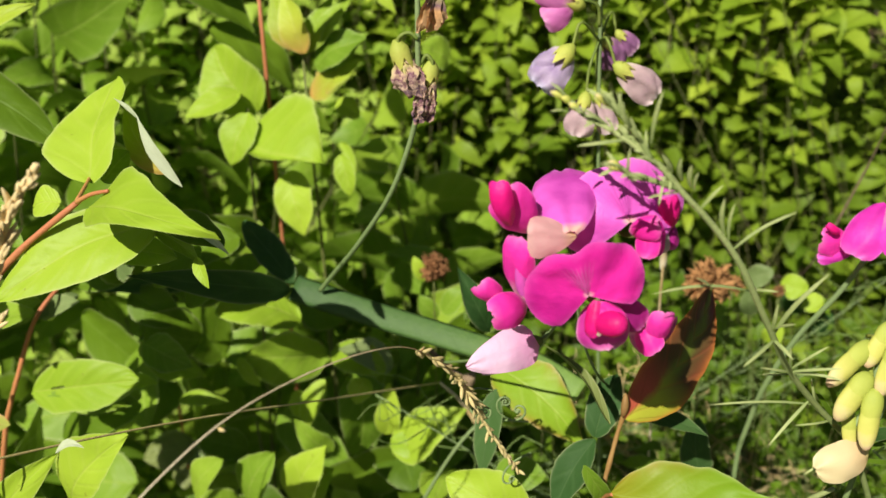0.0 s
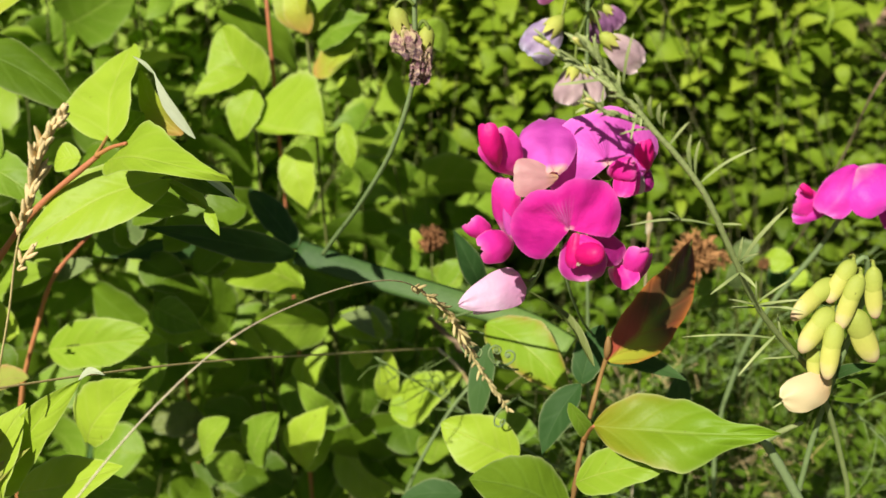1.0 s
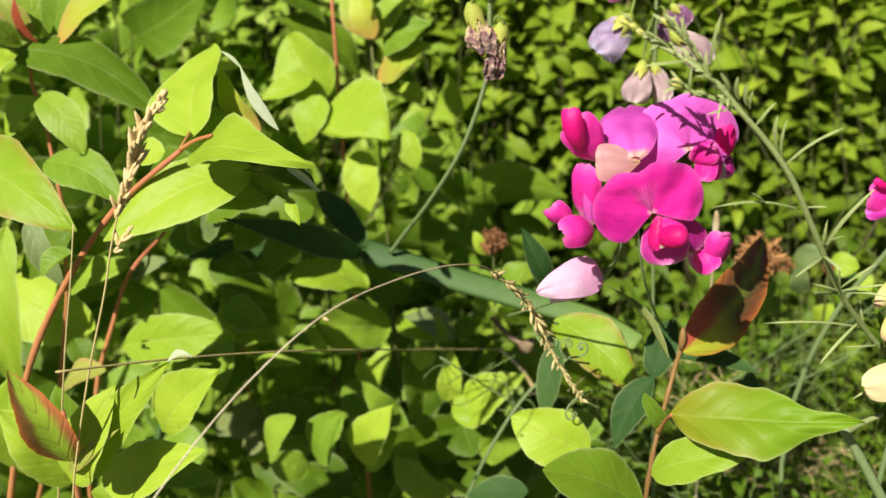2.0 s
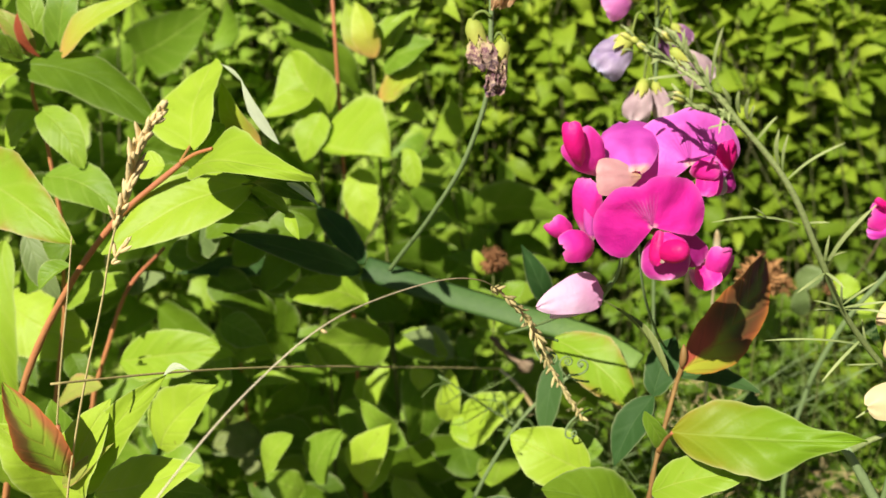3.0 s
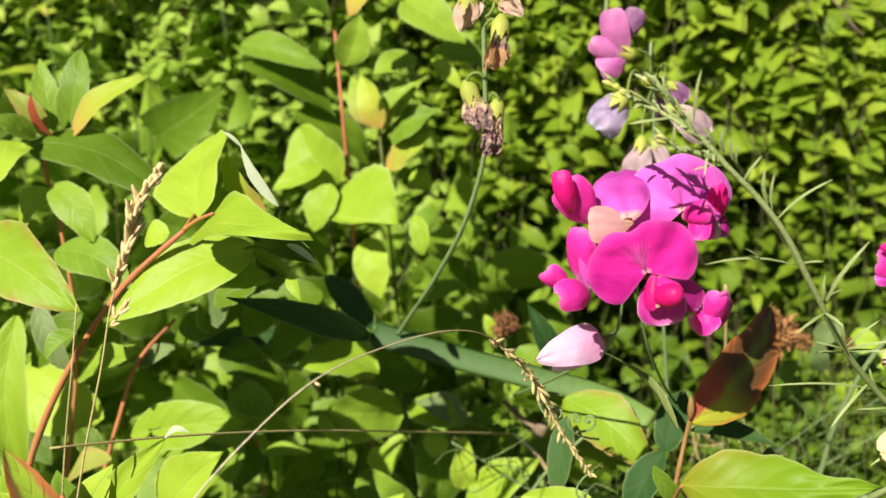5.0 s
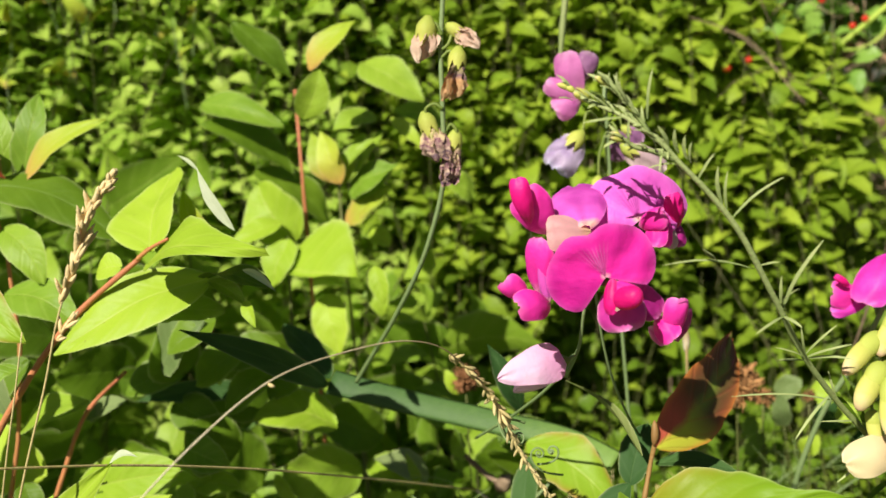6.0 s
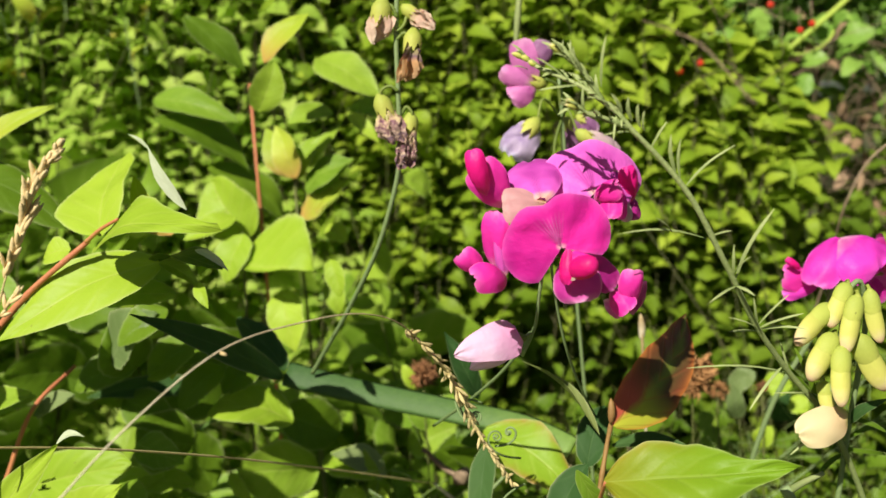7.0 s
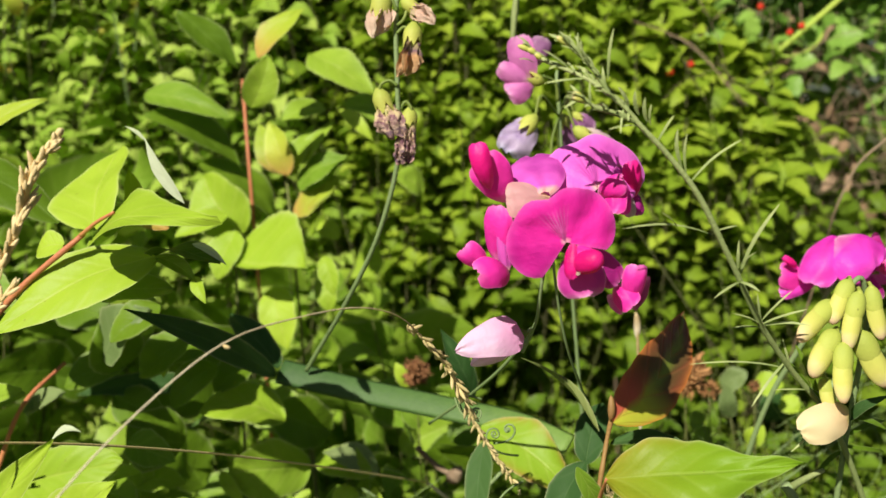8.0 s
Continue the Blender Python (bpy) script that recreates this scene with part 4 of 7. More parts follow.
leaf(shrub, (-0.0767, 0.3300, 0.7138), (-0.0452, 0.3250, 0.7314), 0.0186, DEEP, "round", face=(-0.1, -0.7, 0.7))
leaf(shrub, (-0.0673, 0.3250, 0.7061), (-0.0450, 0.3200, 0.7295), 0.0068, YELLOW, "lance", face=(-0.4, -0.7, 0.6))

front = thing("red_tipped_seedling", (-0.04, 0.20, 0.0), "young shoot with broad leaves reddened along the edges", "shrub")
tube("stem", front, [(-0.03, 0.24, 0.0), (-0.03, 0.235, 0.5), (-0.0509, 0.2350, 0.7371), (-0.0488, 0.2320, 0.7537), (-0.0486, 0.2320, 0.7666)], 0.0013, 0.0006, REDSTEM, n=24)
leaf(front, (-0.0416, 0.2195, 0.7553), (-0.0263, 0.2180, 0.7818), 0.0134, YELLOW, "ovate", face=(0.0, -0.8, 0.58), nu=21, nv=9)
leaf(front, (-0.0392, 0.2230, 0.7543), (-0.0116, 0.2150, 0.7895), 0.0095, YELLOW, "ovate", face=(0.2, -0.85, 0.5), sag=0.05, fold=0.12, bow=0.05, nu=25, nv=11)
leaf(front, (-0.0125, 0.2152, 0.7888), (-0.0062, 0.2148, 0.7907), 0.0017, SILVER, "lance", face=(0.1, -0.6, 0.8), fold=0.4, bow=0.2)
leaf(front, (-0.0421, 0.2330, 0.7475), (-0.0109, 0.2240, 0.7621), 0.0138, YELLOW, "ovate", face=(0.05, -0.75, 0.65), bow=-0.04, sag=0.05, nu=21, nv=11)
leaf(front, (-0.0368, 0.2130, 0.7653), (-0.0426, 0.2065, 0.7913), 0.0105, FLUSHED, "ovate", face=(0.0, -0.8, 0.58), fold=0.16, bow=-0.05, nu=25, nv=13, label='folded leaf flushed with red and bronze')
leaf(front, (-0.0432, 0.2230, 0.7530), (-0.0552, 0.2180, 0.7748), 0.0144, YELLOW, "ovate", face=(0.1, -0.8, 0.6), bow=-0.08, nu=19, nv=9)
leaf(front, (-0.0410, 0.2180, 0.7596), (-0.0255, 0.2150, 0.7727), 0.0042, BLUSH, "lance", face=(-0.3, -0.7, 0.6), fold=0.5, bow=-0.1)
leaf(front, (-0.0383, 0.2620, 0.7427), (-0.0185, 0.2580, 0.7649), 0.0151, YELLOW, "ovate", face=(0.1, -0.8, 0.55), bow=0.05, skew=0.2, nu=17, nv=9)
leaf(front, (-0.0786, 0.2600, 0.7274), (-0.0758, 0.2540, 0.7633), 0.0165, YELLOW, "oval", face=(0.0, -0.85, 0.5))
leaf(front, (-0.0404, 0.2480, 0.7410), (-0.0161, 0.2420, 0.7420), 0.0088, GREEN, "oval", face=(0, -0.6, 0.8))
leaf(front, (-0.0547, 0.2480, 0.7419), (-0.0567, 0.2440, 0.7668), 0.0096, GREEN, "oval", face=(0.1, -0.7, 0.7))
leaf(front, (-0.0357, 0.2400, 0.7333), (-0.0479, 0.2360, 0.7406), 0.0096, YELLOW, "oval", face=(-0.2, -0.6, 0.8))

# Mostly hidden leaves, added to darken the gap; deep green carries some shade.
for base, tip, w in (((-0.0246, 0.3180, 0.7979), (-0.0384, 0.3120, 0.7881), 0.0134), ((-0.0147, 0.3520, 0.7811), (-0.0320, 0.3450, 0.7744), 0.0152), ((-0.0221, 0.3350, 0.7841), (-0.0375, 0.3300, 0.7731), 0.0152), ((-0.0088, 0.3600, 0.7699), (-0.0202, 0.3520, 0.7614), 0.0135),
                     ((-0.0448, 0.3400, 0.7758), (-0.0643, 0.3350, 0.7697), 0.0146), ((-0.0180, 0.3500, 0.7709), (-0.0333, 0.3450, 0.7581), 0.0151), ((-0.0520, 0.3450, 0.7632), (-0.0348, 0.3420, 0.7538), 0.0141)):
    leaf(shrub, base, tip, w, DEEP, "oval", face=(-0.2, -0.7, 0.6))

# ---- broad leaves lower down and behind ----
low = thing("broad_leaved_bush", (-0.02, 0.38, 0.0), "bush of broad smooth leaves, yellow-green in sun, deep green for shade", "shrub")
for base, top, r in ((((-0.03, 0.42, 0.0)), (-0.0163, 0.4120, 0.8724), 0.0013), ((0.0, 0.43, 0.0), (-0.0000, 0.4050, 0.8334), 0.0011), ((-0.06, 0.40, 0.0), (-0.0213, 0.4000, 0.8139), 0.0011), ((0.02, 0.41, 0.0), (0.0023, 0.4000, 0.7341), 0.0012), ((-0.08, 0.42, 0.0), (-0.0688, 0.4100, 0.7282), 0.0012), ((0.0, 0.40, 0.0), (-0.0277, 0.3900, 0.6844), 0.0012)):
    tube("stem", low, [base, Vector(base).lerp(Vector(top), 0.6) + Vector((0.006, 0.0, 0)), Vector(top)], r, r * 0.5, REDSTEM if base[0] < -0.02 and base[1] > 0.41 else DARKSTEM, n=16, knob=0.2)
leaf(low, (-0.0592, 0.4200, 0.8611), (-0.0220, 0.4250, 0.8364), 0.0208, DEEP, "lance", face=(0.4, -0.5, 0.8), skew=0.1)
leaf(low, (-0.0398, 0.4250, 0.8398), (-0.0098, 0.4285, 0.8154), 0.0225, DEEP, "oval", face=(0.5, -0.4, 0.8), bow=0.04)
leaf(low, (-0.0187, 0.4050, 0.8116), (-0.0350, 0.4100, 0.8349), 0.0237, YELLOW, "round", face=(-0.3, -0.9, 0.3))
leaf(low, (-0.0231, 0.4000, 0.8198), (-0.0422, 0.3920, 0.8123), 0.0123, YELLOW, "ovate", face=(-0.2, -0.7, 0.7))
leaf(low, (-0.0194, 0.3950, 0.8134), (-0.0257, 0.3880, 0.7948), 0.0152, YELLOW, "ovate", face=(-0.2, -0.8, 0.6))
leaf(low, (-0.0213, 0.3920, 0.8012), (0.0105, 0.3740, 0.8009), 0.0298, YELLOW, "ovate", face=(-0.1, -0.7, 0.7), sag=0.04, skew=0.75, nu=19, nv=11)
leaf(low, (0.0180, 0.3700, 0.8044), (0.0214, 0.3660, 0.7909), 0.0075, YELLOW, "oval", face=(-0.2, -0.9, 0.3), fold=0.25)
leaf(low, (-0.0074, 0.4000, 0.7898), (-0.0017, 0.3920, 0.7662), 0.0159, YELLOW, "ovate", face=(-0.2, -0.8, 0.6))
leaf(low, (0.0006, 0.4020, 0.8342), (-0.0102, 0.4080, 0.8544), 0.0106, PINKFOOT, "ovate", face=(-0.3, -0.8, 0.5), fold=0.25)
leaf(low, (0.0024, 0.4020, 0.8333), (0.0203, 0.4080, 0.8545), 0.0075, YELLOW, "lance", face=(-0.3, -0.8, 0.4))
leaf(low, (0.0050, 0.4040, 0.8273), (0.0248, 0.4040, 0.8404), 0.0121, GREEN, "lance", face=(0.2, -0.7, 0.7))
leaf(low, (0.0050, 0.4020, 0.8190), (0.0224, 0.4000, 0.8317), 0.0132, PINKFOOT, "ovate", face=(-0.3, -0.7, 0.6))
leaf(low, (0.0094, 0.4200, 0.8124), (0.0181, 0.4150, 0.8066), 0.0085, YELLOW, "round", face=(-0.2, -0.8, 0.5))
leaf(low, (0.0164, 0.4100, 0.8596), (0.0000, 0.4000, 0.8543), 0.0136, GREEN, "ovate", face=(-0.1, -0.7, 0.7))
leaf(low, (-0.0058, 0.3780, 0.8593), (0.0028, 0.3740, 0.8766), 0.0124, GREEN, "oval", face=(0.3, -0.85, 0.35), fold=0.2)
leaf(low, (-0.0023, 0.3780, 0.8769), (0.0149, 0.3840, 0.8942), 0.0119, PINKFOOT, "lance", face=(-0.3, -0.8, 0.5))
leaf(low, (-0.0603, 0.4250, 0.8700), (-0.0230, 0.4150, 0.8581), 0.0147, GREEN, "ovate", face=(-0.1, -0.7, 0.7))
leaf(low, (-0.0440, 0.4250, 0.9022), (-0.0190, 0.4200, 0.8768), 0.0157, DEEP, "lance", face=(0.3, -0.6, 0.75))
leaf(low, (0.0087, 0.4300, 0.8828), (0.0351, 0.4200, 0.8643), 0.0187, GREEN, "ovate", face=(0.0, -0.7, 0.7))
leaf(low, (0.0019, 0.4000, 0.8338), (-0.0054, 0.4040, 0.8550), 0.0119, PINKFOOT, "ovate", face=(-0.4, -0.8, 0.4), fold=0.25)
leaf(low, (0.0019, 0.4020, 0.8333), (0.0122, 0.4080, 0.8531), 0.0091, GREEN, "lance", face=(-0.2, -0.8, 0.5))
leaf(low, (0.0047, 0.4020, 0.8291), (0.0249, 0.3980, 0.8391), 0.0164, GREEN, "ovate", face=(-0.2, -0.7, 0.7))
leaf(low, (0.0025, 0.4020, 0.8181), (0.0205, 0.3980, 0.8271), 0.0121, PINKFOOT, "ovate", face=(-0.3, -0.7, 0.6))
leaf(low, (0.0208, 0.4200, 0.8588), (0.0340, 0.4150, 0.8456), 0.0061, YELLOW, "lance", face=(-0.1, -0.8, 0.5))
leaf(low, (0.0421, 0.4400, 0.8548), (0.0190, 0.4340, 0.8617), 0.0161, GREEN, "ovate", face=(0, -0.6, 0.8))
leaf(low, (0.0524, 0.4400, 0.8226), (0.0411, 0.4340, 0.8308), 0.0148, GREEN, "oval", face=(-0.1, -0.7, 0.7))
leaf(low, (0.0039, 0.3520, 0.7504), (-0.0237, 0.3450, 0.7566), 0.0206, YELLOW, "oval", face=(-0.1, -0.5, 0.85), bow=-0.08)
leaf(low, (0.0077, 0.3720, 0.7260), (-0.0215, 0.3660, 0.7277), 0.0252, GREEN, "round", face=(0.6, -0.65, -0.2))
leaf(low, (0.0337, 0.3650, 0.7252), (0.0152, 0.3580, 0.7358), 0.0125, DULL, "ovate", face=(0.1, -0.6, 0.8))
leaf(low, (-0.0240, 0.3650, 0.7281), (-0.0161, 0.3620, 0.7176), 0.0054, YELLOW, "oval")
leaf(low, (0.0084, 0.3620, 0.7209), (0.0003, 0.3580, 0.7021), 0.0086, YELLOW, "oval", face=(-0.2, -0.8, 0.5))
leaf(low, (-0.0040, 0.3660, 0.7136), (0.0027, 0.3620, 0.7030), 0.0091, YELLOW, "ovate", face=(-0.1, -0.8, 0.5))
leaf(low, (0.0175, 0.3720, 0.7184), (0.0189, 0.3660, 0.6853), 0.0251, GREEN, "round", face=(0.6, -0.65, -0.2))
leaf(low, (0.0239, 0.3620, 0.7215), (0.0202, 0.3580, 0.7128), 0.0099, YELLOW, "ovate", face=(-0.1, -0.8, 0.5))
leaf(low, (0.0303, 0.3600, 0.6989), (0.0333, 0.3560, 0.7234), 0.0100, YELLOW, "oval", face=(-0.1, -0.8, 0.5))
leaf(low, (0.0329, 0.3560, 0.6953), (0.0609, 0.3500, 0.7167), 0.0175, YELLOW, "ovate", face=(-0.1, -0.7, 0.7), skew=-0.15)
leaf(low, (0.0332, 0.3540, 0.7009), (0.0505, 0.3480, 0.6941), 0.0094, YELLOW, "drawn", face=(-0.1, -0.7, 0.7))
leaf(low, (0.0092, 0.4020, 0.6647), (-0.0244, 0.3920, 0.6616), 0.0224, GREEN, "ovate", face=(0.6, -0.65, -0.2), skew=-0.3)
leaf(low, (0.0278, 0.4020, 0.6532), (0.0049, 0.3960, 0.6277), 0.0242, YELLOW, "ovate", face=(-0.1, -0.8, 0.6))
leaf(low, (-0.0225, 0.4050, 0.6649), (-0.0487, 0.3980, 0.6706), 0.0317, DEEP, "round", face=(0.6, -0.65, -0.2))
leaf(low, (-0.0487, 0.3900, 0.6471), (-0.0335, 0.3860, 0.6636), 0.0123, GREEN, "oval")
leaf(low, (-0.0260, 0.3900, 0.6478), (-0.0304, 0.3860, 0.6649), 0.0102, YELLOW, "oval")
leaf(low, (-0.0533, 0.3850, 0.6750), (-0.0728, 0.3780, 0.6737), 0.0162, OLIVE, "oval", face=(0, -0.7, 0.7), crumple=0.05, curl=-0.4)
leaf(low, (-0.0635, 0.3850, 0.6633), (-0.0522, 0.3800, 0.6556), 0.0073, OLIVE, "oval", crumple=0.06)
leaf(low, (-0.0348, 0.3920, 0.6994), (-0.0492, 0.3860, 0.6857), 0.0180, DEEP, "round", face=(0.6, -0.65, -0.2))
leaf(low, (0.0116, 0.3650, 0.7318), (0.0318, 0.3580, 0.7272), 0.0139, YELLOW, "round", face=(0, -0.6, 0.8))
leaf(low, (-0.0417, 0.3300, 0.7769), (-0.0456, 0.3220, 0.7928), 0.0179, DEEP, "ovate", face=(0.6, -0.65, -0.2))
leaf(low, (-0.0454, 0.3220, 0.7819), (-0.0271, 0.3150, 0.7977), 0.0168, DULL, "ovate", face=(-0.1, -0.8, 0.5))
leaf(low, (-0.0313, 0.3450, 0.7825), (-0.0339, 0.3420, 0.7696), 0.0068, YELLOW, "oval", face=(-0.2, -0.8, 0.5))
leaf(low, (-0.0511, 0.3550, 0.7441), (-0.0448, 0.3500, 0.7269), 0.0118, GREEN, "ovate", face=(-0.1, -0.7, 0.7))
leaf(low, (-0.0504, 0.3520, 0.7295), (-0.0316, 0.3480, 0.7304), 0.0100, YELLOW, "oval", face=(-0.1, -0.6, 0.8))
leaf(low, (-0.0247, 0.3700, 0.7660), (-0.0481, 0.3620, 0.7586), 0.0268, DEEP, "oval", face=(0.6, -0.65, -0.2))
leaf(low, (0.0041, 0.4500, 0.7875), (0.0085, 0.4450, 0.7701), 0.0101, YELLOW, "oval")
leaf(low, (-0.0532, 0.4000, 0.7220), (-0.0704, 0.3950, 0.7102), 0.0155, GREEN, "oval")
leaf(low, (-0.0399, 0.3950, 0.7113), (-0.0588, 0.3900, 0.7364), 0.0236, DEEP, "round", face=(0, -0.5, 0.85))
leaf(low, (-0.0907, 0.4200, 0.6484), (-0.0591, 0.4100, 0.6513), 0.0161, DULL, "oval", face=(0, -0.6, 0.8))
leaf(low, (-0.0298, 0.3900, 0.6476), (-0.0216, 0.3850, 0.6274), 0.0115, YELLOW, "oval")
leaf(low, (0.0065, 0.3800, 0.6624), (0.0277, 0.3750, 0.6420), 0.0198, GREEN, "oval", face=(-0.2, -0.8, 0.6))
leaf(low, (-0.0309, 0.3850, 0.6739), (-0.0501, 0.3800, 0.6823), 0.0139, DEEP, "oval")
leaf(low, (-0.0306, 0.3900, 0.6651), (-0.0304, 0.3850, 0.6408), 0.0070, YELLOW, "oval")
leaf(low, (-0.0162, 0.3350, 0.6865), (-0.0038, 0.3300, 0.7109), 0.0152, GREEN, "oval", face=(-0.2, -0.75, 0.6))
leaf(low, (0.0010, 0.3350, 0.6855), (0.0144, 0.3300, 0.7136), 0.0157, YELLOW, "ovate", face=(-0.2, -0.8, 0.5))
leaf(low, (0.0127, 0.3450, 0.7012), (0.0015, 0.3400, 0.7176), 0.0092, GREEN, "ovate", face=(-0.2, -0.7, 0.6))
leaf(low, (-0.0337, 0.3300, 0.6935), (-0.0204, 0.3250, 0.7112), 0.0119, GREEN, "oval", face=(-0.2, -0.7, 0.6))
leaf(low, (-0.0022, 0.3500, 0.6747), (0.0128, 0.3450, 0.6934), 0.0143, YELLOW, "oval", face=(-0.2, -0.7, 0.6))
leaf(low, (-0.0251, 0.3500, 0.6711), (-0.0388, 0.3450, 0.6814), 0.0127, GREEN, "oval", face=(-0.2, -0.7, 0.6))
# Filler leaves: deep green, faces off the sun, put shade between the lit ones.
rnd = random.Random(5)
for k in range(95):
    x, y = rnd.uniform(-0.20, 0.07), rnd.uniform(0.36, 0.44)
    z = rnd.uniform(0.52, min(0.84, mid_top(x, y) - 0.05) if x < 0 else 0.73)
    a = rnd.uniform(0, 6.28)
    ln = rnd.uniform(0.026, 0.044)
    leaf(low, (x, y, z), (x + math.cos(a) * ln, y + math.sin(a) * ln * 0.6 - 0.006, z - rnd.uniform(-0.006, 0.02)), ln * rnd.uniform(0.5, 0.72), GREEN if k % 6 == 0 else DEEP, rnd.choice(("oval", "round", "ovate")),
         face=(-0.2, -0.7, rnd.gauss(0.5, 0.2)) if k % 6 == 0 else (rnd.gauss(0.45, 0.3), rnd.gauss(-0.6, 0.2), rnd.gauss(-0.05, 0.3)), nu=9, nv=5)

# ---- the pea: winged stem, leaves, flower cluster ----
pea = thing("everlasting_pea", (0.05, 0.34, 0.0), "scrambling pea with a winged stem and a magenta flower cluster", "flower")
NODE = (0.0084, 0.3280, 0.7733)
tube("stem", pea, [(-0.16, 0.40, 0.0), (-0.15, 0.40, 0.5), (-0.0871, 0.4200, 0.7042), (-0.0467, 0.4000, 0.7338), (-0.0107, 0.3700, 0.7566), NODE], 0.0016, 0.0018, WINGED, n=50, sides=8, flat=0.25, face=(0, -0.5, 0.85))
tube("winged_stem", pea, [NODE, (0.0301, 0.3220, 0.7686), (0.0618, 0.3120, 0.7632), (0.0845, 0.3050, 0.7589), (0.0956, 0.2980, 0.7551)], 0.0043, 0.0034, WINGED, n=36, sides=8, flat=0.22, face=(-0.1, -0.75, 0.65))
leaf(pea, (0.0069, 0.3300, 0.7717), (-0.0131, 0.2600, 0.8066), 0.0094, TEAL, "lance", face=(0.35, -0.75, 0.45), sag=0.05)
leaf(pea, (0.0076, 0.3300, 0.7741), (-0.0104, 0.3450, 0.7895), 0.0112, TEAL, "oval", face=(0.5, -0.6, 0.6))
leaf(pea, (-0.0252, 0.3550, 0.7633), (-0.0652, 0.3450, 0.7642), 0.0083, TEAL, "lance", face=(0.3, -0.8, 0.4))
leaf(pea, (0.0697, 0.3120, 0.7665), (0.0603, 0.3100, 0.7882), 0.0082, TEAL, "lance", face=(0.4, -0.8, 0.4))
leaf(pea, (0.0714, 0.2900, 0.7603), (0.0678, 0.2800, 0.7380), 0.0083, TEAL, "lance", face=(-0.5, -0.8, 0.3))
leaf(pea, (0.0954, 0.2620, 0.7632), (0.0855, 0.2550, 0.7464), 0.0088, TEAL, "lance", face=(-0.4, -0.7, 0.6), fold=0.35)
leaf(pea, (0.0959, 0.2660, 0.7611), (0.1021, 0.2750, 0.7738), 0.0086, TEAL, "oval", face=(-0.3, -0.9, 0.3))
leaf(pea, (0.0707, 0.3050, 0.7594), (0.0957, 0.2900, 0.7429), 0.0166, REDEDGE, "ovate", face=(-0.1, -0.7, 0.7))
leaf(pea, (0.1032, 0.2720, 0.7643), (0.1225, 0.2620, 0.7644), 0.0063, TEAL, "lance", face=(0, -0.4, 0.9))
tube("peduncle", pea, [(0.0175, 0.3240, 0.7741), (0.0219, 0.3190, 0.7806), (0.0341, 0.3030, 0.7985), (0.0474, 0.2870, 0.8226), (0.0529, 0.2810, 0.8403), (0.0537, 0.2780, 0.8549), (0.0544, 0.2760, 0.8725), (0.0559, 0.2740, 0.8853)], 0.0007, 0.0006, STEM, n=48, sides=8)
PED = (0.0865, 0.2360, 0.8213)
tube("peduncle", pea, [(0.0561, 0.3000, 0.7627), (0.0686, 0.2750, 0.7779), (0.0782, 0.2550, 0.7918), (0.0833, 0.2450, 0.8015), (0.0845, 0.2400, 0.8107), PED], 0.0004, 0.0004, STEM, n=40, sides=8)
tube("peduncle", pea, [(0.1016, 0.2800, 0.7668), (0.0952, 0.2620, 0.7812), (0.0902, 0.2500, 0.7965), (0.0880, 0.2430, 0.8082), PED], 0.00032, 0.0003, STEM, n=30, sides=8)
F1 = pea_flower(pea, (0.0873, 0.2165, 0.8222), (0.02, -1.0, -0.12), (-0.36, 0.0, 0.93), 0.0106, MAGENTA, HOTPINK, seed=1, lopside=0.03, reflex=0.16, spread=126, notch=0.17, lobed=True, hood=0.10, bare=True, label="open magenta pea flower with pale streaks")
petal(F1, (0.0897, 0.2195, 0.8198), (0.0908, 0.2165, 0.8117), 0.0093, LIPPED, face=(0.05, -0.97, 0.1), bow=0.16, cup=0.5, full=(0.42, 0.30))
petal(F1, (0.0915, 0.2205, 0.8202), (0.0982, 0.2230, 0.8131), 0.0058, PLUM, face=(0.35, -0.85, -0.1), bow=0.06, cup=0.25)
petal(F1, (0.0882, 0.2150, 0.8221), (0.0873, 0.2130, 0.8158), 0.0032, CERISE, face=(-0.5, -0.8, 0.1), bow=0.12, cup=0.5, roll=0.3, full=(0.4, 0.3))
pod("wing_petal", F1, (0.0883, 0.2150, 0.8181), (0.0929, 0.2105, 0.8193), 0.0045, 0.0040, CERISE, side=(0.1, -0.9, 0.4), bend=0.04, blunt=0.42, sharp=0.36, nu=17, nv=18, seed=4)
petal(F1, (0.0877, 0.2158, 0.8212), (0.0931, 0.2125, 0.8192), 0.0035, HOTPINK, face=(0.1, -0.75, 0.6), bow=0.14, cup=0.4, roll=0.1, full=(0.45, 0.3))
petal(F1, (0.0880, 0.2142, 0.8183), (0.0892, 0.2125, 0.8167), 0.0015, KEEL, face=(-0.2, -0.9, 0.2), bow=0.1, cup=0.4, name='keel_petal')
F2 = pea_flower(pea, (0.0954, 0.2285, 0.8313), (0.02, -0.95, 0.26), (-0.32, 0.25, 0.9), 0.0119, ORCHID, HOTPINK, seed=2, reflex=0.26, spread=112, notch=0.12, lobed=True, lopside=0.07, bare=True, label="orchid-pink pea flower with purple veins")
petal(F2, (0.0949, 0.2262, 0.8305), (0.0988, 0.2222, 0.8333), 0.0049, HOTPINK, face=(-0.3, -0.85, 0.3), bow=0.16, cup=0.5, roll=0.2, full=(0.5, 0.3), skew=-0.2)
petal(F2, (0.0988, 0.2255, 0.8325), (0.0975, 0.2228, 0.8266), 0.0044, HOTPINK, face=(-0.35, -0.9, 0.1), bow=0.12, cup=0.45, full=(0.4, 0.3))
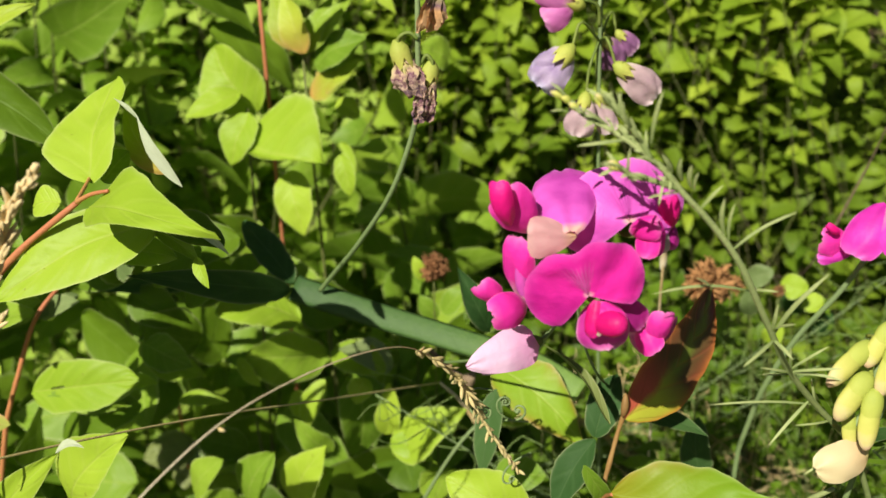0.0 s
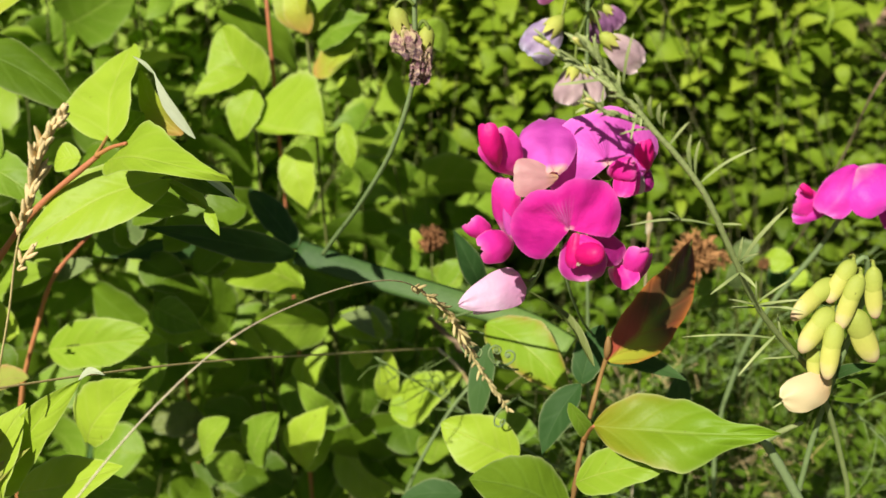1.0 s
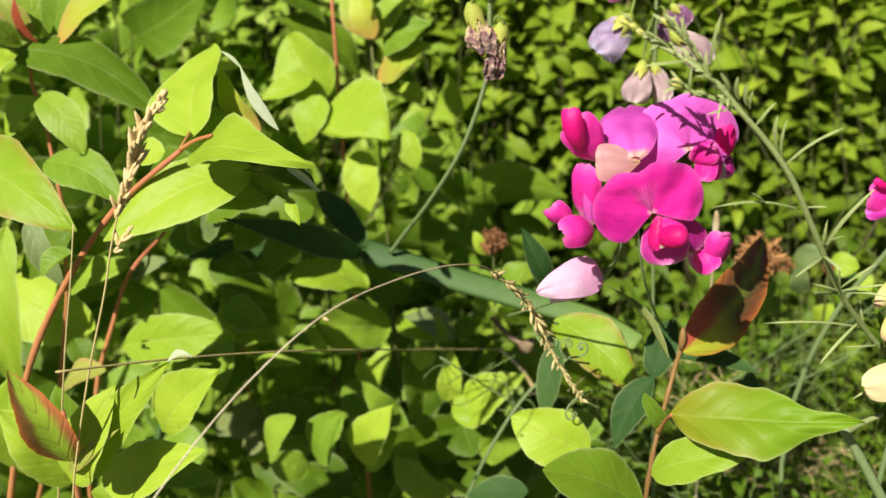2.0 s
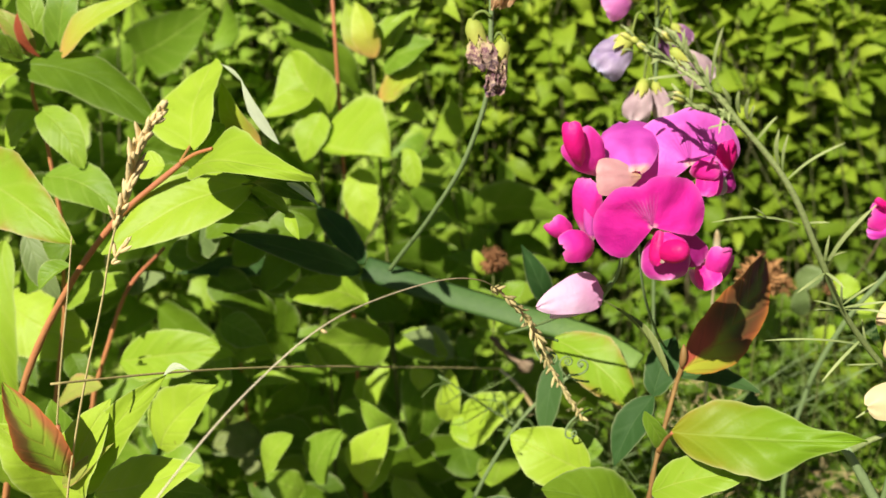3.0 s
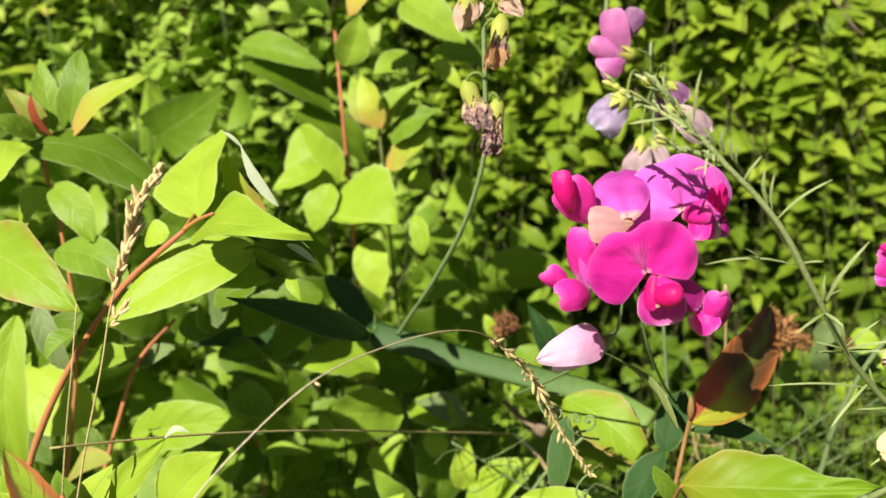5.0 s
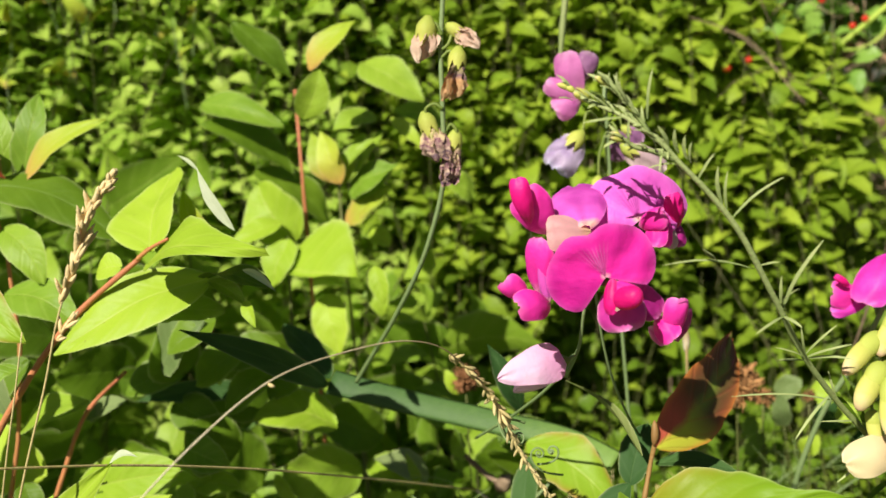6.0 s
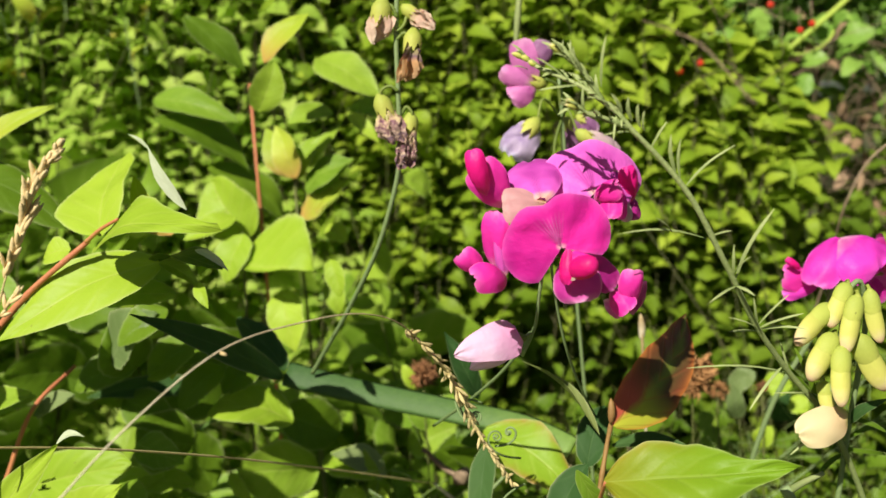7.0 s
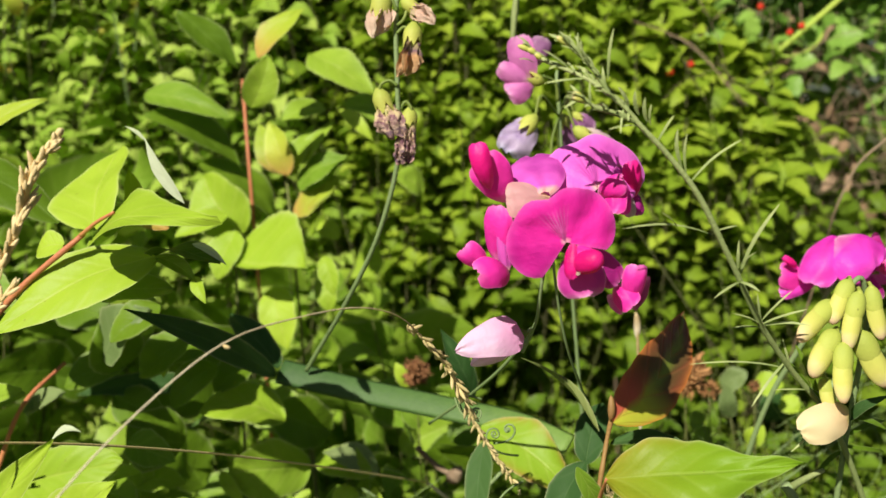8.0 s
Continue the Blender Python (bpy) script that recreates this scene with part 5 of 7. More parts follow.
petal(F2, (0.1000, 0.2262, 0.8328), (0.1000, 0.2250, 0.8261), 0.0028, MAGENTA, face=(0.2, -0.95, 0.1), bow=0.1, cup=0.4)
F3 = petal(pea, (0.1028, 0.2310, 0.8286), (0.1024, 0.2272, 0.8360), 0.0043, CERISE, face=(0.3, -0.9, 0.2), bow=0.14, cup=0.45, roll=0.25, full=(0.5, 0.26), name='blossom', label='hot pink pea flower turned away')
petal(F3, (0.1010, 0.2298, 0.8302), (0.1018, 0.2285, 0.8253), 0.0029, GREYPINK, face=(0.1, -0.95, -0.1), bow=0.12, cup=0.45, full=(0.4, 0.3))
petal(F3, (0.1030, 0.2315, 0.8304), (0.1038, 0.2300, 0.8254), 0.0035, PLUM, face=(0.4, -0.85, -0.1), bow=0.12, cup=0.5)
petal(F3, (0.1000, 0.2305, 0.8357), (0.1011, 0.2275, 0.8290), 0.0048, ORCHID, face=(0.4, -0.85, 0.2), bow=0.1, cup=0.2, name='petal')
F4 = petal(pea, (0.0844, 0.2235, 0.8313), (0.0829, 0.2375, 0.8391), 0.0117, ORCHID, face=(-0.12, -0.85, 0.6), bow=0.05, cup=0.14, roll=0.12, full=(0.44, 0.22), name='blossom', label='orchid-pink flower with a curled hot pink wing')
petal(F4, (0.0782, 0.2275, 0.8297), (0.0727, 0.2230, 0.8383), 0.0080, HOTPINK, face=(-0.15, -0.85, 0.45), bow=0.10, cup=0.25, full=(0.50, 0.22), crease=0.06, roll=0.10)
petal(F4, (0.0739, 0.2235, 0.8323), (0.0712, 0.2200, 0.8409), 0.0042, CERISE, face=(-0.35, -0.85, 0.3), bow=0.16, cup=0.5, roll=0.35, full=(0.6, 0.24))
petal(F4, (0.0855, 0.2240, 0.8302), (0.0769, 0.2230, 0.8305), 0.0075, BLUSHPETAL, face=(-0.3, -0.85, 0.35), bow=0.06, cup=0.3, crease=0.05, name='faded_petal', label='faded blush petal', full=(0.75, 0.22))
F5 = petal(pea, (0.0754, 0.2300, 0.8160), (0.0747, 0.2262, 0.8289), 0.0069, HOTPINK, face=(-0.5, -0.85, 0.15), bow=0.06, cup=0.25, roll=0.2, full=(0.5, 0.35), name='blossom', label='magenta pea flower seen edge on')
petal(F5, (0.0769, 0.2288, 0.8154), (0.0762, 0.2262, 0.8275), 0.0038, ORCHID, face=(0.1, -0.98, 0.1), bow=0.05, cup=0.35, roll=0.25, full=(0.5, 0.4))
petal(F5, (0.0771, 0.2270, 0.8159), (0.0708, 0.2195, 0.8169), 0.0069, HOTPINK, face=(-0.15, -0.9, 0.35), bow=0.18, cup=0.55, full=(0.45, 0.3))
petal(F5, (0.0723, 0.2250, 0.8171), (0.0682, 0.2220, 0.8209), 0.0051, HOTPINK, face=(-0.4, -0.85, 0.2), bow=0.1, cup=0.45, roll=0.2, full=(0.5, 0.26))
F6 = petal(pea, (0.1002, 0.2265, 0.8077), (0.1016, 0.2215, 0.8161), 0.0048, HOTPINK, face=(0.1, -0.9, 0.3), bow=0.16, cup=0.45, roll=0.2, full=(0.55, 0.22), name='blossom', label='small hot pink flower with an upturned wing')
petal(F6, (0.0975, 0.2255, 0.8122), (0.1004, 0.2215, 0.8086), 0.0052, HOTPINK, face=(-0.2, -0.95, 0.1), bow=0.14, cup=0.5, full=(0.5, 0.3))
petal(F6, (0.1024, 0.2285, 0.8064), (0.1035, 0.2250, 0.8133), 0.0058, PLUM, face=(0.6, -0.8, 0.0), bow=0.1, cup=0.4)
petal(F6, (0.0963, 0.2275, 0.8098), (0.0992, 0.2245, 0.8073), 0.0035, WHITEPINK, face=(-0.3, -0.95, -0.2), bow=0.12, cup=0.5)
for a in ((0.0872, 0.2220, 0.8200), (0.0950, 0.2330, 0.8295), (0.0781, 0.2370, 0.8304), (0.0753, 0.2350, 0.8156), (0.0959, 0.2330, 0.8120)):
    tube("pedicel", pea, [PED, Vector(PED).lerp(Vector(a), 0.6) + Vector((0, 0.004, 0.002)), a], 0.0005, 0.0005, STEM, n=8)
bud = petal(pea, (0.0796, 0.2400, 0.8012), (0.0656, 0.2330, 0.7988), 0.0090, PALEPINK, face=(-0.2, -0.9, 0.35), bow=0.08, cup=0.35, full=(0.22, 0.66), crease=0.04, name="pale_bud", label="pale pink folded pea bud")
petal(bud, (0.0799, 0.2410, 0.8005), (0.0686, 0.2380, 0.7943), 0.0064, PALEPINK, face=(0.0, -0.95, -0.2), bow=0.10, cup=0.4, full=(0.22, 0.6), name="folded_petal")
calyx(pea, (0.0812, 0.2430, 0.7999), Vector((-0.9, -0.1, -0.25)), 0.0030)
tube("pedicel", pea, [(0.0810, 0.2440, 0.7996), (0.0825, 0.2460, 0.8000), (0.0804, 0.2500, 0.7940)], 0.0004, 0.0005, STEM, n=8)

# ---- withered flowers on the bowed flower stalk ----


def withered(parent, hook, base, tip, height, mat, seed, rough=0.16, thick=0.006, cup=True, label=""):
    """A shrivelled flower: crumpled petals hanging from a cup on a hooked stalk."""
    r = random.Random(seed)
    base, tip = Vector(base), Vector(tip)
    d = tip - base
    p = pod("withered_flower", parent, base, base + d * 0.75, height * 0.6, thick * 0.5, mat, side=(0.15, -0.95, 0.1), rough=0.12, nu=13, nv=12, seed=seed, blunt=0.4, sharp=0.5, label=label)
    for k in range(6):
        q = base + d * r.uniform(0.75, 1.05) + Vector((r.gauss(0, 0.22), r.gauss(-0.08, 0.12), r.gauss(0, 0.08))) * height
        s = base + d * r.uniform(0.05, 0.25) + Vector((r.gauss(0, 0.08), -0.10 * (k % 3) - 0.02, 0)) * height
        leaf(p, s, q, height * r.uniform(0.5, 0.85), mat, "round", face=(r.gauss(0, 0.5), -0.9, r.gauss(0.2, 0.4)), fold=r.uniform(-0.5, 0.7), curl=r.uniform(-0.6, 0.6), crumple=rough, nu=11, nv=9, name="petal")
    if cup:
        calyx(p, base - d * 0.30, d, height * 0.62, PODCUP)
    tube("pedicel", p, [*hook, base], 0.00045, 0.0004, SEPAL, n=14)
    return p


withered(pea, [(0.0549, 0.2750, 0.8748), (0.0533, 0.2750, 0.8779)], (0.0513, 0.2750, 0.8774), (0.0497, 0.2750, 0.8691), 0.0074, DUSTY, 1, 0.13, label="papery buff withered flower")
withered(pea, [(0.0547, 0.2750, 0.8714), (0.0560, 0.2750, 0.8723)], (0.0576, 0.2760, 0.8764), (0.0630, 0.2760, 0.8721), 0.0048, DUSTY, 2, 0.18)
withered(pea, [(0.0545, 0.2750, 0.8694), (0.0564, 0.2750, 0.8709)], (0.0584, 0.2750, 0.8689), (0.0572, 0.2730, 0.8585), 0.0065, PAPER, 3, 0.11, label="withered flower with papery orange petals")
withered(pea, [(0.0538, 0.2770, 0.8569), (0.0520, 0.2770, 0.8583), (0.0497, 0.2770, 0.8574)], (0.0497, 0.2780, 0.8536), (0.0531, 0.2780, 0.8432), 0.0066, WITHER, 4, 0.2)
withered(pea, [(0.0540, 0.2790, 0.8510), (0.0556, 0.2790, 0.8530), (0.0568, 0.2790, 0.8515)], (0.0561, 0.2800, 0.8485), (0.0544, 0.2790, 0.8374), 0.0058, WITHER, 5, 0.2)

# ---- fading flowers behind the cluster ----
fading = thing("fading_pea_spray", (0.11, 0.35, 0.0), "pea stalk with fading lilac and mauve flowers", "flower")
tube("peduncle", fading, [(0.11, 0.36, 0.0), (0.115, 0.35, 0.55), (0.1013, 0.3300, 0.8082), (0.1002, 0.3280, 0.8317), (0.0995, 0.3260, 0.8504), (0.0990, 0.3240, 0.8618), (0.0985, 0.3220, 0.8580)], 0.0006, 0.0005, STEM, n=40, sides=8)


def fade(base, tip, height, mat, seed, label="", rough=0.05):
    """A limp flower hanging from its cup, its petals folded over one another."""
    base, tip = Vector(base), Vector(tip)
    d = tip - base
    across = unit(d.cross(Vector((0, 1, 0.2))))
    p = petal(fading, base, tip, height, mat, face=(-0.15, -0.9, 0.3), bow=0.10, cup=0.5, crease=0.06 + rough, full=(0.40, 0.20), ruffle=0.08, name="faded_flower", label=label)
    petal(p, base, tip - d * 0.08 + across * height * 0.28 + Vector((0, 0.002, 0)), height * 0.7, mat, face=(0.3, -0.9, 0.1), bow=0.12, cup=0.6, full=(0.42, 0.24), ruffle=0.10, roll=0.2, name="petal")
    petal(p, base, tip - d * 0.14 - across * height * 0.26 + Vector((0, 0.002, 0)), height * 0.66, mat, face=(-0.5, -0.8, 0.1), bow=0.12, cup=0.6, full=(0.42, 0.24), ruffle=0.10, roll=0.2, name="petal")
    calyx(p, base - d * 0.16, d, height * 0.40, PODCUP)
    tube("pedicel", p, [(0.0993, 0.3260, 0.8488), base - d * 0.3 + Vector((0, 0, 0.004)), base - d * 0.12], 0.0004, 0.0004, SEPAL, n=10)
    return p


fade((0.0904, 0.3160, 0.8478), (0.0822, 0.3130, 0.8392), 0.0111, LILAC, 1, "faded lilac pea flower")
fade((0.1036, 0.3130, 0.8436), (0.1142, 0.3146, 0.8354), 0.0088, GREYPINK, 2, "faded greyish-pink pea flower")
fade((0.1011, 0.3320, 0.8485), (0.1058, 0.3330, 0.8396), 0.0082, MAUVE, 3, "shrivelled dark mauve flower", 0.06)
fade((0.1056, 0.3360, 0.8492), (0.1110, 0.3360, 0.8440), 0.0061, MAUVE, 4, "", 0.06)
fade((0.0958, 0.3220, 0.8339), (0.0935, 0.3200, 0.8234), 0.0085, GREYPINK, 5, "", 0.05)
fade((0.1002, 0.3280, 0.8325), (0.1035, 0.3260, 0.8226), 0.0063, GREYPINK, 6, "", 0.05)
top = petal(fading, (0.0904, 0.3190, 0.8582), (0.0868, 0.3160, 0.8721), 0.0083, DUSKY, face=(-0.3, -0.9, 0.2), bow=0.10, cup=0.4, full=(0.45, 0.24), name='blossom', label='half-closed mauve-pink flower')
petal(top, (0.0919, 0.3205, 0.8635), (0.0957, 0.3200, 0.8718), 0.0069, MAUVE, face=(0.3, -0.9, 0.2), bow=0.06, cup=0.35, roll=0.3, name='petal')
petal(top, (0.0914, 0.3180, 0.8588), (0.0837, 0.3150, 0.8554), 0.0080, DUSKY, face=(-0.2, -0.9, 0.0), bow=0.15, cup=0.5, name='petal')
petal(top, (0.0906, 0.3175, 0.8578), (0.0811, 0.3150, 0.8636), 0.0058, DUSKY, face=(-0.4, -0.85, 0.2), bow=0.12, cup=0.5, name='petal')
calyx(top, (0.0945, 0.3190, 0.8585), Vector((-0.8, -0.2, 0.3)), 0.0034, PODCUP)
tube("pedicel", fading, [(0.0942, 0.3180, 0.8605), (0.0977, 0.3200, 0.8588), (0.0988, 0.3220, 0.8530)], 0.0005, 0.0005, SEPAL, n=10)
tube("stalk", fading, [(0.0870, 0.3450, 0.8657), (0.0878, 0.3450, 0.8764), (0.0894, 0.3450, 0.8887), (0.0922, 0.3450, 0.9079)], 0.0007, 0.0013, LINEAR, n=12, knob=0.3)

# ---- the second pea spray ----
spray = thing("pea_flower_spray", (0.19, 0.33, 0.0), "spray of bright magenta pea flowers on a thin stalk", "flower")
SP = (0.1762, 0.3060, 0.8018)
tube("peduncle", spray, [(0.16, 0.34, 0.0), (0.16, 0.335, 0.6), (0.1540, 0.3250, 0.7383), (0.1606, 0.3180, 0.7628), (0.1684, 0.3110, 0.7814), (0.1731, 0.3060, 0.7962), SP], 0.0009, 0.0007, STEM, n=36, sides=8)
roof = petal(spray, (0.1707, 0.2980, 0.8113), (0.1621, 0.2920, 0.7993), 0.0105, FUCHSIA, face=(-0.5, -0.75, 0.35), bow=0.10, cup=0.4, full=(0.42, 0.24), name='blossom', label='bright magenta flower with a drooping two-lobed banner')
petal(roof, (0.1709, 0.2970, 0.8110), (0.1793, 0.2900, 0.8043), 0.0184, BRIGHT, face=(0.2, -0.8, 0.55), bow=0.12, cup=0.35, full=(0.42, 0.22), roll=0.1, name='banner_lobe')
petal(roof, (0.1699, 0.2955, 0.8069), (0.1739, 0.2920, 0.8006), 0.0051, HOTPINK, face=(0.1, -0.95, 0.1), bow=0.12, cup=0.4)
pod("keel_petal", roof, (0.1718, 0.2970, 0.8025), (0.1717, 0.2940, 0.7982), 0.0037, 0.0031, KEEL, nu=11, nv=10)
side = petal(spray, (0.1656, 0.3020, 0.7980), (0.1556, 0.2970, 0.8017), 0.0079, HOTPINK, face=(-0.4, -0.85, 0.35), bow=0.10, cup=0.35, full=(0.5, 0.26), name='blossom', label='bright magenta flower with a curled wing')
petal(side, (0.1604, 0.2980, 0.8030), (0.1559, 0.2950, 0.8064), 0.0021, CERISE, face=(-0.3, -0.9, 0.2), bow=0.2, cup=0.4, roll=0.3)
petal(side, (0.1668, 0.3010, 0.7984), (0.1556, 0.2980, 0.7959), 0.0047, FUCHSIA, face=(-0.3, -0.9, 0.1), bow=0.1, cup=0.3)
petal(side, (0.1803, 0.3030, 0.7994), (0.1854, 0.3010, 0.7926), 0.0058, PLUM, face=(0.4, -0.9, 0.1), bow=0.1, cup=0.4)
pea_flower(spray, (0.1869, 0.3050, 0.8014), (0.80, -0.50, -0.15), (0.0, 0.0, 1.0), 0.0100, MAGENTA, HOTPINK, seed=11, reflex=0.4)
pea_flower(spray, (0.1935, 0.3120, 0.7951), (0.3, -0.9, -0.2), (0.2, 0.0, 1.0), 0.0110, ORCHID, HOTPINK, seed=12, reflex=0.35)
for a in ((0.1724, 0.3000, 0.8021), (0.1685, 0.3050, 0.8006), (0.1881, 0.3090, 0.8008)):
    tube("pedicel", spray, [(0.1714, 0.3070, 0.7925), Vector(a) + Vector((0, 0.004, 0.003)), a], 0.0005, 0.0005, STEM, n=8)

# ---- the nodding spike of yellow buds ----
spike = thing("yellow_bud_spike", (0.17, 0.25, 0.0), "nodding spike of plump yellow-green flower buds", "flower")
tube("stem", spike, [(0.165, 0.26, 0.0), (0.16, 0.255, 0.5), (0.1491, 0.2460, 0.7556), (0.1506, 0.2430, 0.7749), (0.1520, 0.2400, 0.7908), (0.1520, 0.2370, 0.8030), (0.1491, 0.2340, 0.8099), (0.1466, 0.2330, 0.8079), (0.1455, 0.2330, 0.8011), (0.1445, 0.2320, 0.7930), (0.1420, 0.2310, 0.7875)], 0.0007, 0.0005, STEM, n=60, sides=8, knob=0.15)


def yellow_bud(base, tip, width, label=""):
    """A folded bud: hairy green about its foot, yellow and bluntly beaked towards the tip; the hairy cup wraps its upper half."""
    base, tip = Vector(base), Vector(tip)
    d = tip - base
    n = len(spike.children)
    p = pod("bud", spike, base, tip, width * 0.9, width * 0.66, PODS, side=(0.1, -1, 0.1), bend=0.10, blunt=0.60, sharp=0.46, nu=21, nv=18, label=label, ridge=0.5, rough=0.0, seed=n)
    pod("cup", p, base, base + d * 0.68, width * 0.92, width * 0.72, PODCUP, side=(0.1, -1, 0.1), bend=0.06, blunt=0.46, sharp=0.62, nu=15, nv=18, ridge=0.3, rough=0.0, seed=n + 3)
    calyx(p, base - d * 0.03, d, d.length * 0.13, PODCUP)
    tube("pedicel", p, [base + d * 0.04, base - d * 0.03 + Vector((0.0005, 0.002, 0.0)), base + Vector((0.001, 0.005, -0.001))], 0.0004, 0.0004, PODCUP, n=6)
    return p


yellow_bud((0.1468, 0.2325, 0.8098), (0.1410, 0.2300, 0.8021), 0.0044)
yellow_bud((0.1435, 0.2325, 0.8053), (0.1335, 0.2275, 0.8000), 0.0048)
yellow_bud((0.1476, 0.2300, 0.8078), (0.1429, 0.2275, 0.7970), 0.0044)
yellow_bud((0.1512, 0.2330, 0.8083), (0.1513, 0.2310, 0.7974), 0.0041)
yellow_bud((0.1433, 0.2305, 0.7998), (0.1357, 0.2270, 0.7924), 0.0053)
yellow_bud((0.1436, 0.2280, 0.7980), (0.1407, 0.2245, 0.7868), 0.0046)
yellow_bud((0.1478, 0.2310, 0.7995), (0.1520, 0.2300, 0.7873), 0.0057)
hooded = yellow_bud((0.1415, 0.2325, 0.7897), (0.1410, 0.2300, 0.7835), 0.0037, "opening bud with a smooth apricot hood")
petal(hooded, (0.1451, 0.2300, 0.7838), (0.1341, 0.2265, 0.7804), 0.0078, APRICOT, face=(-0.1, -0.9, 0.35), bow=0.14, cup=0.45, full=(0.40, 0.34), skew=0.15, name='hood')
petal(hooded, (0.1461, 0.2318, 0.7825), (0.1364, 0.2290, 0.7786), 0.0089, APRICOT, face=(0.1, -0.9, -0.3), bow=0.1, cup=0.5, full=(0.45, 0.30), name='folded_petal')
leaf(spike, (0.1506, 0.2430, 0.7768), (0.1560, 0.2350, 0.7845), 0.0026, TEAL, "lance")
for a, b in (((0.1506, 0.2430, 0.7781), (0.1576, 0.2400, 0.7755)), ((0.1511, 0.2440, 0.7732), (0.1623, 0.2500, 0.7741)), ((0.1502, 0.2450, 0.7691), (0.1420, 0.2400, 0.7648)), ((0.1509, 0.2450, 0.7703), (0.1619, 0.2500, 0.7668)), ((0.1421, 0.2400, 0.7831), (0.1360, 0.2380, 0.7920)), ((0.1433, 0.2400, 0.7825), (0.1383, 0.2400, 0.7951))):
    leaf(spike, a, b, 0.0012, DEEP, "linear", fold=0.4)

# ---- the narrow-leaved stem that crosses before the flowers ----
flax = thing("narrow_leaved_stem", (0.17, 0.25, 0.0), "grey-green stem set with fine needle-like leaves", "herb")
TOPS = ([(0.1096, 0.2125, 0.8321), (0.1042, 0.2110, 0.8388), (0.1006, 0.2100, 0.8426), (0.0976, 0.2095, 0.8462), (0.0946, 0.2090, 0.8488), (0.0913, 0.2095, 0.8514), (0.0881, 0.2105, 0.8532), (0.0843, 0.2120, 0.8552), (0.0822, 0.2130, 0.8570)],
        [(0.0949, 0.2090, 0.8487), (0.0922, 0.2085, 0.8529), (0.0900, 0.2085, 0.8555), (0.0879, 0.2085, 0.8573)],
        [(0.0996, 0.2100, 0.8436), (0.0953, 0.2085, 0.8453), (0.0921, 0.2075, 0.8464), (0.0899, 0.2070, 0.8479)])
tube("stem", flax, [(0.17, 0.26, 0.0), (0.172, 0.25, 0.55), (0.1540, 0.2450, 0.7610), (0.1443, 0.2380, 0.7799), (0.1344, 0.2320, 0.7918), (0.1260, 0.2250, 0.8030), (0.1175, 0.2170, 0.8180), *TOPS[0]], 0.00072, 0.00035, LINEAR, n=110, sides=8, knob=0.08)
for line in TOPS[1:]:
    tube("side_shoot", flax, line, 0.0005, 0.0003, LINEAR, n=24, knob=0.3)
for a, b, w in (
        ((0.1153, 0.2195, 0.8219), (0.0971, 0.2120, 0.8246), 8), ((0.1080, 0.2165, 0.8237), (0.1044, 0.2130, 0.8271), 9), ((0.1153, 0.2195, 0.8221), (0.1186, 0.2150, 0.8238), 7),
        ((0.1202, 0.2190, 0.8127), (0.1133, 0.2120, 0.8111), 9), ((0.1202, 0.2190, 0.8127), (0.1222, 0.2140, 0.8116), 9), ((0.1200, 0.2190, 0.8137), (0.1260, 0.2140, 0.8275), 12),
        ((0.1198, 0.2190, 0.8142), (0.1192, 0.2160, 0.8211), 9), ((0.1198, 0.2190, 0.8148), (0.1212, 0.2120, 0.8193), 8), ((0.1260, 0.2250, 0.8030), (0.1189, 0.2200, 0.8066), 8),
        ((0.1260, 0.2250, 0.8030), (0.1331, 0.2200, 0.8066), 8), ((0.1260, 0.2250, 0.8028), (0.1343, 0.2220, 0.8031), 9), ((0.1260, 0.2250, 0.8036), (0.1311, 0.2220, 0.8100), 7),
        ((0.1260, 0.2250, 0.8036), (0.1244, 0.2220, 0.8098), 7), ((0.1258, 0.2250, 0.8025), (0.1201, 0.2240, 0.8029), 7), ((0.1344, 0.2320, 0.7918), (0.1118, 0.2250, 0.7957), 7),
        ((0.1344, 0.2320, 0.7918), (0.1320, 0.2300, 0.7988), 7), ((0.1329, 0.2310, 0.7938), (0.1243, 0.2260, 0.7862), 9), ((0.1443, 0.2380, 0.7799), (0.1353, 0.2350, 0.7732), 9),
        ((0.1443, 0.2380, 0.7799), (0.1390, 0.2320, 0.7874), 8), ((0.1390, 0.2350, 0.7865), (0.1302, 0.2300, 0.7883), 7)):
    leaf(flax, a, b, w * 0.00007, LINEAR, "linear", face=(-0.3, -0.6, 0.7), fold=0.5, sag=0.06, nu=7, nv=3, name="needle")
